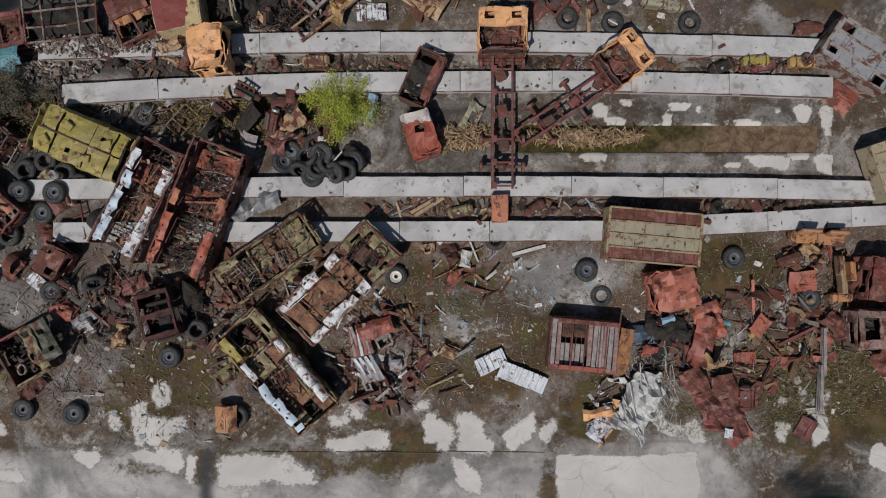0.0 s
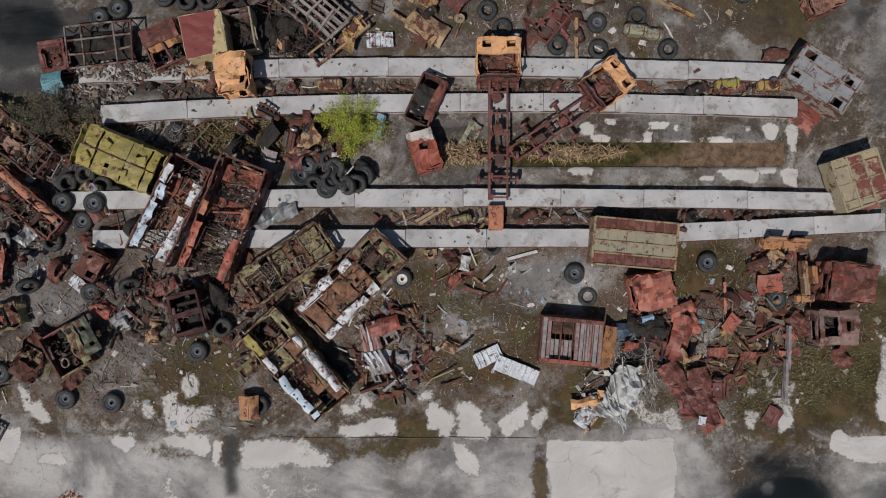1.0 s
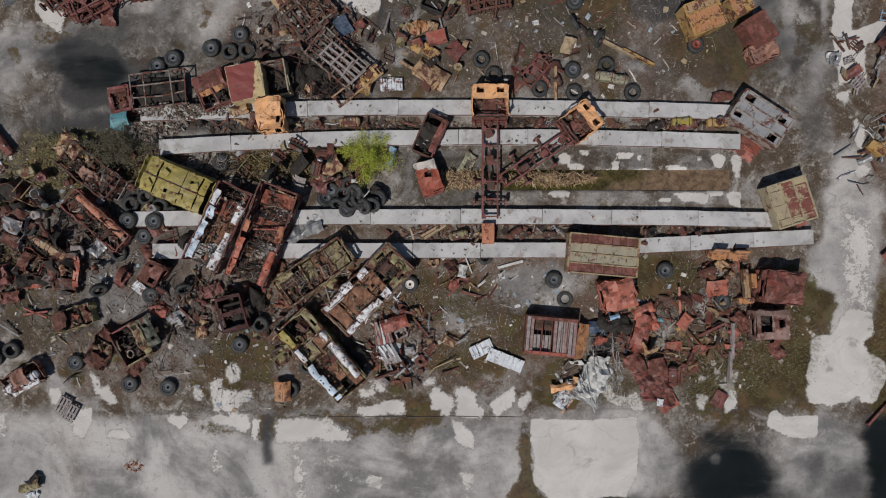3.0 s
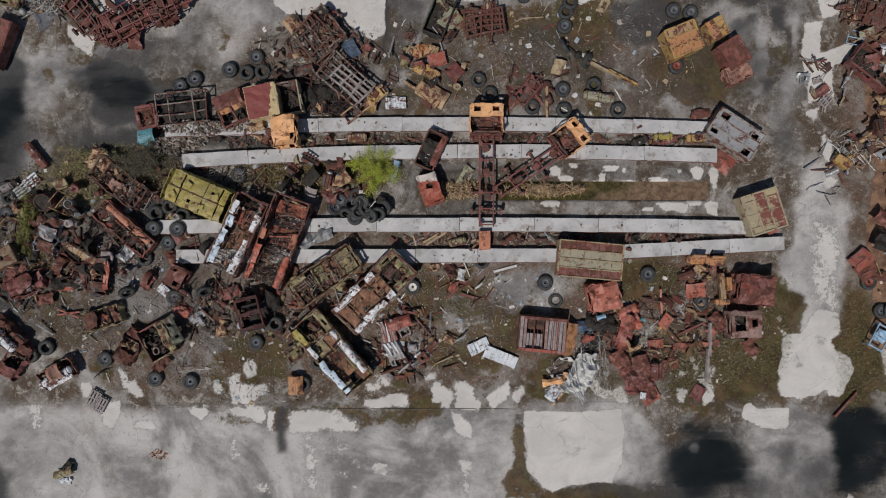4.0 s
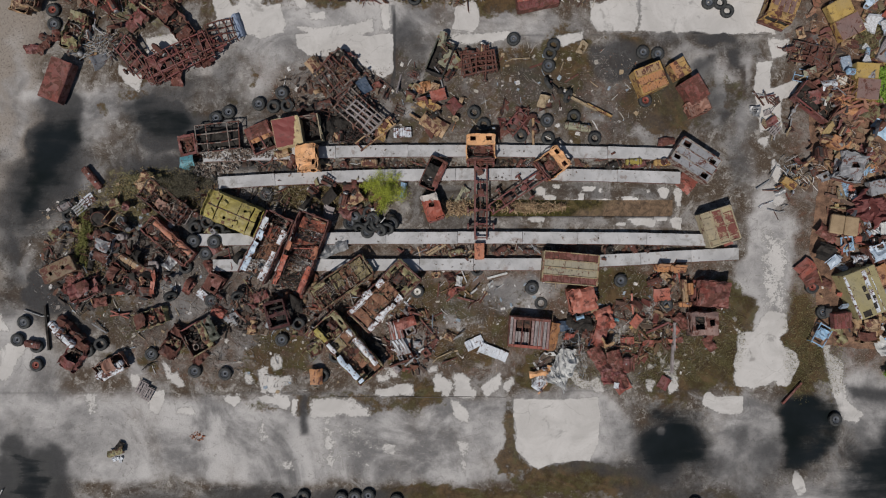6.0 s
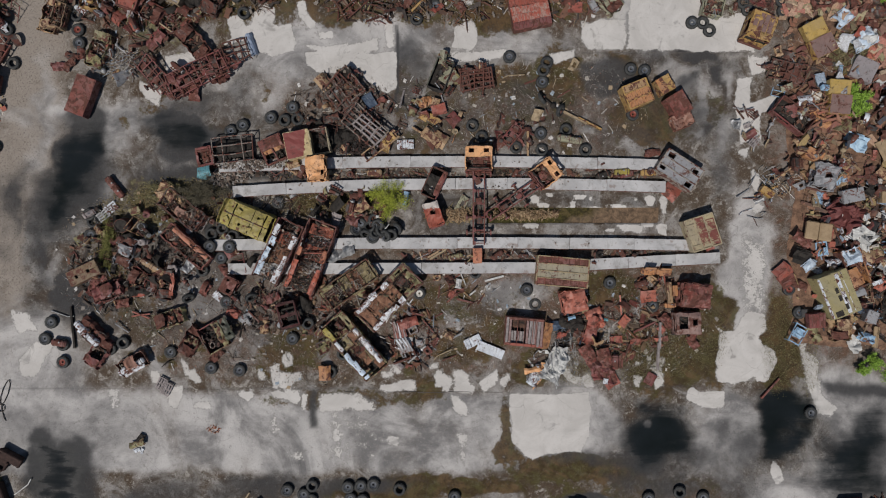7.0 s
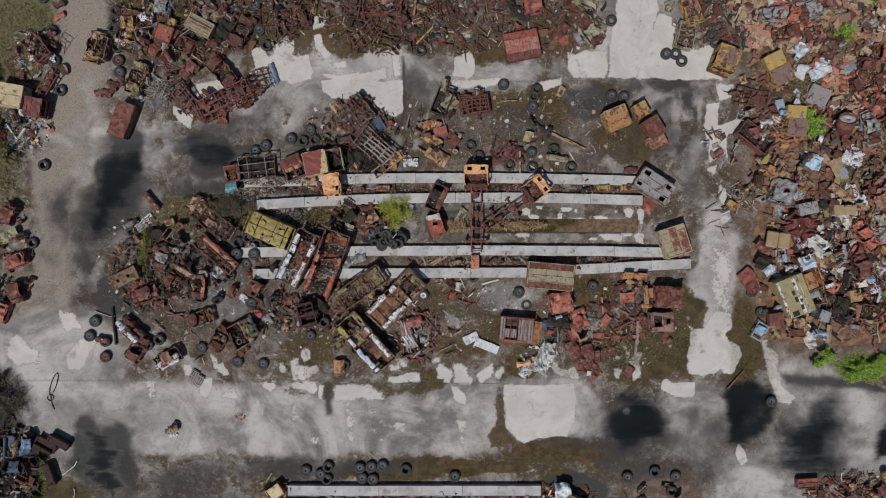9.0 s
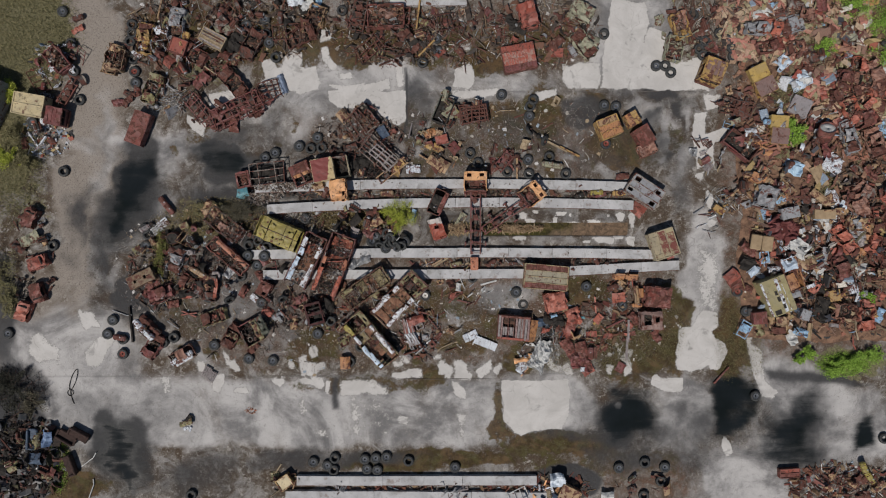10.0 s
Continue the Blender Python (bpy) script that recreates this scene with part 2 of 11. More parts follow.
def block(bm, sx, sy, sz, m=Matrix(), bevel=0.03):
    """A box with chamfered edges, centred on m."""
    r = bmesh.ops.create_cube(bm, size=1, matrix=m @ Matrix.Diagonal((sx, sy, sz, 1)))
    if bevel:
        es = {e for v in r["verts"] for e in v.link_edges}
        bmesh.ops.bevel(bm, geom=list(es), offset=min(bevel, min(sx, sy, sz) * 0.3), segments=1, affect="EDGES")
    return bm


def rod(bm, a, b, r=0.04, n=6, r2=None):
    a, b = Vector(a), Vector(b)
    d = b - a
    m = Matrix.Translation((a + b) / 2) @ d.to_track_quat("Z", "Y").to_matrix().to_4x4()
    bmesh.ops.create_cone(bm, cap_ends=True, segments=n, radius1=r, radius2=r if r2 is None else r2, depth=d.length, matrix=m)
    return bm


def bar(bm, a, b, w, h):
    """A square bar from a to b."""
    a, b = Vector(a), Vector(b)
    d = b - a
    m = Matrix.Translation((a + b) / 2) @ d.to_track_quat("X", "Z").to_matrix().to_4x4()
    return block(bm, d.length, w, h, m, 0.015)


def lathe(bm, profile, n=24):
    """Turns a closed profile of (r, z) round z."""
    rings = [[bm.verts.new((r * math.cos(2 * math.pi * k / n), r * math.sin(2 * math.pi * k / n), z)) for r, z in profile] for k in range(n)]
    c = len(profile)
    for k in range(n):
        for i in range(c):
            f = bm.faces.new([rings[k][i], rings[(k + 1) % n][i], rings[(k + 1) % n][(i + 1) % c], rings[k][(i + 1) % c]])
            f.smooth = True
    return bm


def T(x=0, y=0, z=0, rx=0, ry=0, rz=0):
    return pose(x, y, z, rx, ry, rz)


# ---- ground ----
def lattice(shape, seed):
    return np.random.RandomState(seed).rand(*shape)


def fbm(x, y, scale, octaves=4, seed=1):
    """Smooth value noise on arrays, 0 to 1."""
    out, amp, tot = np.zeros_like(x), 1.0, 0.0
    grid = lattice((256, 256), seed)
    for o in range(octaves):
        u, v = x * scale * 2 ** o + 17.3 * o, y * scale * 2 ** o - 9.1 * o
        i, j = np.floor(u).astype(int), np.floor(v).astype(int)
        fu, fv = u - i, v - j
        fu, fv = fu * fu * (3 - 2 * fu), fv * fv * (3 - 2 * fv)
        a, b = grid[i % 256, j % 256], grid[(i + 1) % 256, j % 256]
        c, d = grid[i % 256, (j + 1) % 256], grid[(i + 1) % 256, (j + 1) % 256]
        out += amp * ((a * (1 - fu) + b * fu) * (1 - fv) + (c * (1 - fu) + d * fu) * fv)
        tot += amp
        amp *= 0.55
    return out / tot


def smooth(v):
    v = np.clip(v, 0, 1)
    return v * v * (3 - 2 * v)


class Ground:
    """Masks over the yard: each stroke raises one of them."""
    def __init__(self):
        fx, fy = np.arange(-54, 54.01, 0.2), np.arange(-28, 38.01, 0.2)
        far = np.array([4, 12, 30, 70, 150, 350, 800, 1800.0])
        self.xs = np.concatenate([fx[0] - far[::-1], fx, fx[-1] + far])
        self.ys = np.concatenate([fy[0] - far[::-1], fy, fy[-1] + far])
        self.X, self.Y = np.meshgrid(self.xs, self.ys, indexing="ij")
        self.wx = (fbm(self.X, self.Y, 0.45, 5, 3) - 0.5) * 2
        self.wy = (fbm(self.X, self.Y, 0.45, 5, 4) - 0.5) * 2
        self.m = {k: np.zeros_like(self.X) for k in ("dry", "silt", "water", "moss", "dark", "grass", "tan", "litter")}

    def blob(self, kind, x, y, rx, ry, rot=0, soft=0.5, warp=1.0, amount=1.0):
        soft = soft * 2.2 if kind == "dry" else soft
        c, s = math.cos(radians(rot)), math.sin(radians(rot))
        dx, dy = self.X + warp * self.wx - x, self.Y + warp * self.wy - y
        d = np.sqrt(((dx * c + dy * s) / rx) ** 2 + ((-dx * s + dy * c) / ry) ** 2)
        self.m[kind] = np.maximum(self.m[kind], amount * smooth((1 + soft - d) / (2 * soft)))

    def poly(self, kind, pts, soft=0.42, warp=0.35, amount=1.0):
        """A patch with the given corners, ragged along its edge."""
        lo, hi = np.min(pts, 0) - 2 - warp, np.max(pts, 0) + 2 + warp
        i0, i1 = np.searchsorted(self.xs, (lo[0], hi[0]))
        j0, j1 = np.searchsorted(self.ys, (lo[1], hi[1]))
        cut = np.s_[i0:i1, j0:j1]
        X, Y = self.X[cut] + warp * self.wx[cut], self.Y[cut] + warp * self.wy[cut]
        d, odd = np.full(X.shape, 1e9), np.zeros(X.shape, bool)
        for (ax, ay), (bx, by) in zip(pts, pts[1:] + pts[:1]):
            ex, ey = bx - ax, by - ay
            k = np.clip(((X - ax) * ex + (Y - ay) * ey) / (ex * ex + ey * ey + 1e-9), 0, 1)
            d = np.minimum(d, np.hypot(X - ax - k * ex, Y - ay - k * ey))
            if ay != by:
                odd ^= ((ay > Y) != (by > Y)) & (X < ex * (Y - ay) / ey + ax)
        s = smooth(0.5 + np.where(odd, d, -d) / (2 * soft))
        self.m[kind][cut] = np.maximum(self.m[kind][cut], amount * s)

    def fade(self, kind, x, y, rx, ry, rot=0, soft=0.8, warp=1.5, amount=0.8):
        keep, self.m[kind] = self.m[kind], np.zeros_like(self.X)
        self.blob(kind, x, y, rx, ry, rot, soft, warp, amount)
        self.m[kind] = keep * (1 - self.m[kind])

    def rect(self, kind, x0, y0, x1, y1, soft=0.3, warp=0.0, amount=1.0):
        x0, x1, y0, y1 = min(x0, x1), max(x0, x1), min(y0, y1), max(y0, y1)
        X, Y = self.X + warp * self.wx, self.Y + warp * self.wy
        d = np.minimum(np.minimum(X - x0, x1 - X), np.minimum(Y - y0, y1 - Y))
        self.m[kind] = np.maximum(self.m[kind], amount * smooth(d / soft * 0.5 + 0.5))


def lay_ground():
    g = Ground()
    b, r, p = g.blob, g.rect, g.poly
    # pale silt on the lower road, tan on the earth road, dark wet ground
    r("silt", -43.30, -9.70, 6.49, -16.68, 0.9, 0.8, 0.9)
    r("silt", -49.04, -9.00, -22.56, -14.86, 1.5, 0.8, 0.9)
    b("silt", -38.11, -6.70, 8, 5, 0, 0.5, 1.5, 0.9)
    b("silt", 9.98, -12.60, 6, 3.4, 0, 0.4)
    r("dry", -10.84, -9.76, -5.74, -11.40, 0.9, 0.8, 0.42)
    r("dry", -10.38, -10.81, -5.16, -16.07, 1.0, 0.8, 0.33)
    r("dark", -5.16, -10.82, -1.67, -16.66, 1.2, 1.2, 0.24)
    r("dark", -14.44, -11.38, -11.55, -16.63, 1.2, 1.2, 0.22)
    b("dark", -8.65, -18.0, 6, 0.9, 0, 0.6, 1.2, 0.7)
    b("dark", -16.77, -17.78, 5, 1.4, 0, 0.6, 1.5, 0.7)
    b("dark", -36.99, -13.08, 3, 2, 0, 0.7, 2, 0.45)
    b("silt", 24.60, -13.22, 3, 4, 0, 0.6, 1.5)
    b("silt", 31.66, -20.27, 6, 4, 30, 0.6, 2)
    b("silt", 35.73, -10.90, 4, 4, 0, 0.5, 2)
    b("silt", 41.62, -13.84, 7, 3.5, -20, 0.5, 2)
    b("silt", 37.53, -17.94, 4, 5, 0, 0.6, 2, 0.7)
    b("silt", 26.30, 1.38, 2.0, 7, 0, 0.5, 1.5)
    b("silt", 24.52, 10.12, 1.6, 6, 0, 0.6, 1.5, 0.5)
    b("silt", 19.23, 25.77, 4.5, 6, 0, 0.4, 1.5)
    b("silt", -8.03, 21.36, 8, 2.5, 0, 0.5, 1.5)
    b("silt", -14.38, 20.48, 4, 3.5, 0, 0.6, 2)
    b("silt", -16.70, 16.73, 5, 2.6, 20, 0.6, 2, 0.8)
    b("silt", -27.66, 13.82, 10, 1.8, -4, 0.7, 2, 0.95)
    b("silt", 5.29, 20.24, 9, 1.6, 0, 0.5, 1.5, 0.7)
    b("silt", -2.24, 19.35, 1.6, 4, 0, 0.5, 1, 0.5)
    b("tan", -35.94, 25.61, 2.6, 8, 10, 0.5, 1.5)
    b("tan", -35.70, 15.25, 3, 9, 0, 0.5, 1.5, 0.9)
    b("tan", -38.05, 4.87, 1.6, 9, 5, 0.5, 1.5)
    b("tan", -39.82, -3.22, 4, 5, 0, 0.6, 1.5, 0.8)
    b("silt", -43.31, -11.33, 3, 3, 0, 0.5, 1.5, 0.6)
    b("dark", -31.42, 8.34, 3.6, 6.5, -32, 0.8, 2.5, 0.75)
    b("dark", -28.26, 7.76, 5, 3, 0, 0.7, 2.5, 0.45)
    b("dark", -34.61, 3.71, 2.5, 6, 0, 0.7, 2, 0.6)
    b("dark", -31.75, -0.92, 2.6, 2.6, 0, 0.4, 1, 0.95)
    b("dark", -31.70, 11.80, 2.2, 4.2, -30, 0.5, 1.5)
    b("dark", -25.37, 9.50, 6.0, 3.4, 0, 0.7, 2.0, 0.42)
    b("dark", -20.17, 11.81, 3.0, 2.2, 0, 0.6, 1.5, 0.7)
    b("dark", -22.09, 7.57, 4.5, 2.6, -15, 0.5, 1.5, 0.8)
    b("moss", -23.75, 6.74, 4.5, 2.0, -15, 0.5, 1.5, 0.9)
    b("moss", -9.27, 6.77, 5.0, 1.4, 0, 0.5, 1.0, 0.8)
    b("moss", -0.01, -1.90, 4.0, 2.2, 0, 0.5, 1.5, 0.75)
    b("moss", 3.67, -4.36, 3.0, 2.6, 20, 0.5, 1.5, 0.75)
    b("dark", 4.60, -1.90, 2.6, 1.4, 30, 0.4, 1.0, 0.35)
    b("silt", 5.21, -1.44, 1.9, 1.5, 30, 0.35, 0.9, 0.75)
    b("silt", 1.52, -3.13, 1.4, 1.3, 0, 0.5, 1.0, 0.6)
    b("silt", -21.41, -1.92, 3.0, 1.6, 0, 0.5, 1.2, 0.55)
    b("silt", -15.60, -5.58, 2.0, 1.2, 0, 0.5, 1.2, 0.5)
    b("silt", 8.29, -1.28, 1.2, 1.2, 0, 0.5, 1.0, 0.6)
    b("dark", -23.05, 12.96, 2.7, 1.7, 0, 0.25, 1.2)
    b("dark", -32.85, -16.87, 2.6, 4.4, 20, 0.9, 2.5)
    b("dark", -24.89, -20.09, 5, 2.2, 0, 0.8, 2.5, 0.5)
    b("dark", 22.75, 17.08, 2.2, 6, 10, 0.5, 1.5, 0.85)
    b("dark", 19.83, 18.82, 4, 1.6, 0, 0.7, 2.0, 0.45)
    b("dark", 23.35, 11.86, 1.5, 6, 0, 0.6, 1.5, 0.7)
    b("dark", 18.6, -14.3, 4.4, 3.4, 0, 0.7, 1.8, 0.7)
    b("dark", 25.78, -14.98, 4, 3, 0, 0.6, 1.6, 0.5)
    b("dark", -2.82, 18.20, 1.6, 3.2, 0, 0.4, 1, 0.5)
    b("dark", 18.0, -15.53, 10, 1.0, 0, 0.5, 1.0, 0.6)
    b("dark", -44.74, -10.74, 2.5, 2.5, 0, 0.5, 1.5)
    b("dark", -44.99, -3.22, 1.6, 6, 0, 0.5, 1.5, 0.7)
    # dark shadows round the lower heap, painted on the ground
    b("dark", 12.33, -20.50, 3.8, 1.8, 0, 0.2, 0.5, 1.0)
    b("water", 36.91, -12.66, 1.6, 1.8, 0, 0.5, 1.5, 0.6)
    b("water", -31.13, 10.36, 2.0, 3.2, -30, 0.8, 2.0, 0.62)
    b("dark", -35.21, 6.52, 3.4, 4.0, -20, 0.9, 2.5, 0.9)
    b("silt", -34.95, 14.37, 1.4, 5.0, 0, 0.8, 2.0, 0.7)
    b("silt", -30.15, 15.13, 3.0, 1.2, 20, 0.8, 2.0, 0.7)
    b("water", -32.85, -17.16, 1.8, 3.4, 20, 1.0, 2.0, 0.5)
    b("dark", -20.12, 12.05, 3.0, 2.4, 0, 0.6, 1.5, 0.8)
    b("water", -23.25, 12.62, 3.0, 1.35, -5, 0.6, 1.4, 0.62)
    b("dark", -23.25, 12.62, 3.4, 1.8, -5, 0.7, 1.6, 0.9)
    b("water", -13.14, 12.67, 2.6, 1.6, 0, 0.5, 1.5, 0.5)
    b("dark", -20.96, 6.21, 2.6, 1.4, 0, 0.5, 1.5, 1.0)
    b("water", -21.53, 5.92, 1.6, 1.2, 0, 0.5, 1.5, 0.5)
    # shadow between the boxes and the steel frames, painted on the ground
    b("dark", -8.01, 12.66, 1.8, 1.6, 0, 0.6, 1.0, 1.0)
    b("silt", -8.57, -11.39, 3.0, 2.2, 0, 0.5, 1.0, 1.0)
    # pale dust drawn in streaks over the wet ground
    for x, y, rx, ry, rot in ((-33.74, 4.87, 0.7, 5.0, -12), (-35.16, 8.33, 0.8, 4.0, -20), (-28.25, 10.07, 3.0, 0.5, 25), (-32.01, 4.29, 0.5, 4.0, -20), (-27.09, 11.80, 3.5, 0.6, 10),
                              (-35.77, 1.40, 1.2, 3.0, 0), (-30.57, 6.03, 0.4, 3.0, -25), (23.34, 14.76, 0.6, 3.5, 8), (21.58, 18.24, 2.0, 0.5, 10), (22.77, 8.95, 0.7, 3.0, 0)):
        g.fade("dark", x, y, rx, ry, rot, 0.9, 2.0, 0.75)
    # brown moss and silted pools
    b("moss", 14.59, 17.65, 2.7, 2.2, 0, 0.3, 0.6, 1.0)
    b("dark", 14.59, 17.65, 2.2, 1.9, 0, 0.35, 0.6, 0.75)
    b("moss", 11.5, -16.6, 6.5, 1.4, 0, 0.4, 1.0)
    b("moss", 0.0, -17.9, 9.0, 1.0, 0, 0.4, 1.0, 0.9)
    b("moss", -5.16, -18.5, 6, 1.1, 0, 0.4, 1)
    b("moss", 9.94, 17.64, 2.2, 3, 0, 0.5, 1.4, 0.9)
    b("moss", -10.34, 24.82, 4, 2.5, 0, 0.5, 1.5, 0.9)
    b("moss", 4.13, 22.84, 4, 1.6, 0, 0.5, 1.4, 0.9)
    b("moss", 19.31, -6.78, 4.5, 3.4, 0, 0.4, 1.5, 0.95)
    b("moss", 23.40, -4.45, 2.0, 5, 0, 0.4, 1.5, 0.9)
    b("moss", 14.05, -0.65, 3.2, 2.0, 0, 0.4, 1.2, 0.95)
    b("moss", 29.26, -6.21, 1.8, 5, 0, 0.4, 1.2, 0.95)
    b("moss", 17.51, 14.17, 4, 3, 0, 0.5, 1.6, 0.9)
    b("moss", 2.14, -5.89, 3.5, 1.6, 0, 0.4, 1.2, 0.8)
    b("moss", -1.84, -9.26, 2.6, 1.4, 0, 0.5, 1.2, 0.8)
    b("moss", -13.47, -5.58, 3.6, 2.4, 20, 0.5, 1.4, 0.7)
    b("moss", -8.57, -10.17, 8, 0.8, 0, 0.5, 1.0, 0.7)
    b("moss", -26.57, -3.24, 4, 2.2, 0, 0.5, 1.5, 0.6)
    b("silt", 5.21, 25.38, 1.6, 1.8, 0, 0.5, 1.4, 0.8)
    b("silt", -1.01, 25.08, 2.0, 1.6, 0, 0.6, 1.4, 0.6)
    # bare slab strips beside the pit
    r("dark", -3.0, 7.9, 18.8, 6.3, 0.4, 0.2, 0.34)
    r("dark", -3.0, 7.9, 3.6, 3.8, 0.6, 0.3, 0.42)
    r("silt", 3.4, 5.19, 19.10, 4.03, 0.3, 0.2, 0.45)
    # bare bright slabs along the lower edge of the yard
    p("dry", [(-5.5, -9.1), (-4.0, -8.8), (-3.6, -8.6), (-2.6, -8.7), (-2.6, -9.6), (-5.5, -9.5)])
    p("dry", [(-5.5, -7.9), (-4.5, -7.8), (-4.3, -8.2), (-4.8, -8.4), (-5.4, -8.3)])
    p("dry", [(-4.8, -7.2), (-3.6, -7.4), (-3.7, -8.1), (-4.3, -8.0)], soft=0.28, warp=0.3, amount=0.75)
    p("dry", [(-0.9, -8.2), (-0.1, -7.8), (0.5, -8.3), (0.7, -8.8), (0.5, -9.7), (-0.0, -9.6), (0.1, -9.1), (-0.6, -9.0)])
    p("dry", [(0.9, -7.8), (1.4, -7.7), (2.1, -8.1), (2.1, -9.0), (2.5, -9.2), (2.5, -9.7), (0.8, -9.7), (1.0, -8.8)])
    p("dry", [(3.2, -8.8), (3.6, -8.5), (4.2, -8.3), (4.7, -7.8), (4.8, -8.4), (4.6, -9.2), (4.2, -9.4), (3.5, -9.7), (3.2, -9.5)])
    p("dry", [(5.0, -8.8), (5.7, -8.2), (5.9, -8.8), (5.5, -9.1), (5.1, -9.3)])
    p("dry", [(0.6, -10.0), (1.2, -10.1), (2.0, -10.7), (2.2, -11.2), (2.1, -11.8), (1.5, -11.8), (0.9, -11.2)])
    p("dry", [(-1.4, -7.2), (-0.5, -7.2), (-0.4, -7.8), (-1.2, -7.8)], soft=0.28, warp=0.3, amount=0.7)
    p("dry", [(5.8, -9.9), (9.3, -9.9), (12.6, -9.8), (12.8, -11.8), (12.7, -13.5), (11.9, -15.0), (9.3, -15.1), (7.8, -15.6), (7.0, -15.3), (5.9, -13.9), (6.0, -12.4), (5.7, -11.3)], soft=0.2, warp=0.25, amount=1)
    p("dry", [(-10.8, -9.9), (-7.9, -9.8), (-6.2, -10.4), (-6.2, -11.2), (-9.6, -11.4), (-10.8, -11.3)], soft=0.5, warp=0.3, amount=0.85)
    p("dry", [(-9.8, -11.3), (-8.8, -11.3), (-8.8, -15.6), (-9.7, -15.6)], soft=0.6, warp=0.3, amount=0.6)
    p("dry", [(-15.1, -7.7), (-14.5, -7.2), (-14.3, -8.0), (-12.5, -8.0), (-12.5, -8.8), (-13.1, -8.8), (-13.3, -9.4), (-14.9, -9.4), (-15.1, -8.5)])
    p("dry", [(-14.2, -6.3), (-13.6, -6.1), (-13.3, -6.6), (-13.4, -7.2), (-13.8, -7.5), (-14.1, -7.0)])
    p("dry", [(-16.2, -7.8), (-15.8, -8.1), (-15.4, -8.8), (-16.1, -8.8)])
    p("dry", [(-18.1, -9.6), (-16.7, -9.5), (-16.6, -10.0), (-17.0, -10.4), (-17.7, -10.0)])
    p("dry", [(-15.2, -9.7), (-12.6, -9.6), (-12.5, -10.3), (-12.8, -10.7), (-14.8, -10.1)])
    p("dry", [(-12.4, -9.7), (-11.9, -10.0), (-12.1, -11.3), (-12.4, -10.9)])
    p("dry", [(-22.8, -6.6), (-22.3, -7.0), (-22.0, -7.7), (-21.5, -7.7), (-21.2, -8.8), (-21.6, -8.8), (-22.4, -8.1)])
    p("dry", [(-25.5, -7.9), (-24.9, -8.0), (-24.8, -9.1), (-25.3, -9.0)])
    p("dry", [(-24.2, -9.3), (-22.6, -9.2), (-22.7, -10.3), (-23.1, -11.3), (-23.8, -11.0), (-24.4, -9.8)], soft=0.28, warp=0.3, amount=0.85)
    p("dry", [(-21.6, -10.7), (-20.6, -10.5), (-20.3, -11.3), (-21.7, -11.2)], soft=0.28, warp=0.3, amount=0.8)
    p("dry", [(-29.1, -9.5), (-28.2, -9.4), (-28.1, -11.2), (-29.0, -11.3)], soft=0.28, warp=0.3, amount=0.6)
    p("dry", [(-15.4, -11.8), (-14.6, -11.6), (-14.3, -13.1), (-15.1, -13.5)], soft=0.5, warp=0.3, amount=0.62)
    p("dry", [(-13.5, -15.0), (-12.2, -14.8), (-12.0, -15.8), (-13.0, -15.6)], soft=0.4, warp=0.3, amount=0.6)
    p("dry", [(-5.0, -13.5), (-3.8, -13.3), (-3.9, -14.6), (-4.8, -14.4)], soft=0.4, warp=0.3, amount=0.62)
    p("dry", [(1.2, -13.1), (2.4, -13.3), (2.2, -14.8), (1.9, -16.0), (1.5, -15.6)], soft=0.4, warp=0.3, amount=0.62)
    # bright paving on the cross road and beside the puddles
    p("dry", [(23.8, -3.9), (24.2, -4.4), (24.0, -5.7), (23.8, -6.6), (23.8, -8.7), (25.3, -8.9), (26.6, -8.7), (27.2, -8.3), (27.6, -8.8), (28.3, -8.5), (28.9, -7.2), (28.7, -6.2), (27.9, -5.7), (27.6, -4.9), (28.2, -4.2), (27.9, -3.0), (26.6, -2.8), (25.9, -3.6), (25.3, -4.4), (24.5, -4.3)], soft=0.3, warp=0.35, amount=1)
    p("dry", [(21.3, -9.6), (21.8, -9.3), (22.2, -9.8), (23.1, -9.7), (24.4, -9.6), (24.4, -11.1), (23.8, -11.2), (22.7, -11.1), (21.8, -10.7), (21.2, -10.4)], soft=0.2, warp=0.3, amount=1)
    p("dry", [(30.9, -4.4), (31.7, -4.6), (32.0, -5.3), (31.5, -5.9), (32.0, -6.6), (32.8, -7.0), (32.7, -8.3), (32.6, -8.7), (31.8, -8.7), (31.4, -6.6)])
    p("dry", [(31.7, -8.7), (32.8, -8.7), (33.0, -10.0), (33.5, -10.7), (34.3, -11.1), (33.8, -12.0), (32.8, -11.8), (32.4, -10.9)])
    p("dry", [(18.1, -7.5), (18.9, -6.8), (19.3, -7.0), (19.1, -7.9), (19.4, -9.3), (18.4, -9.4), (18.5, -8.5)])
    p("dry", [(16.4, -7.0), (17.1, -7.2), (17.0, -7.6), (16.6, -7.5)])
    p("dry", [(17.6, -6.6), (18.0, -7.0), (17.8, -7.6)])
    p("dry", [(16.6, -8.3), (17.3, -8.5), (17.0, -9.2), (16.6, -9.1)])
    p("dry", [(10.2, -7.8), (10.7, -7.6), (11.2, -8.4), (11.8, -8.8), (11.5, -9.2), (10.6, -8.7)])
    p("dry", [(11.3, -7.2), (11.9, -7.3), (11.6, -7.9)])
    p("dry", [(11.6, -8.8), (12.6, -8.3), (13.1, -9.3), (12.3, -9.4)])
    p("dry", [(28.8, -15.6), (29.4, -16.2), (29.8, -17.3), (29.2, -17.9), (28.6, -16.7)], soft=0.25, warp=0.3, amount=1)
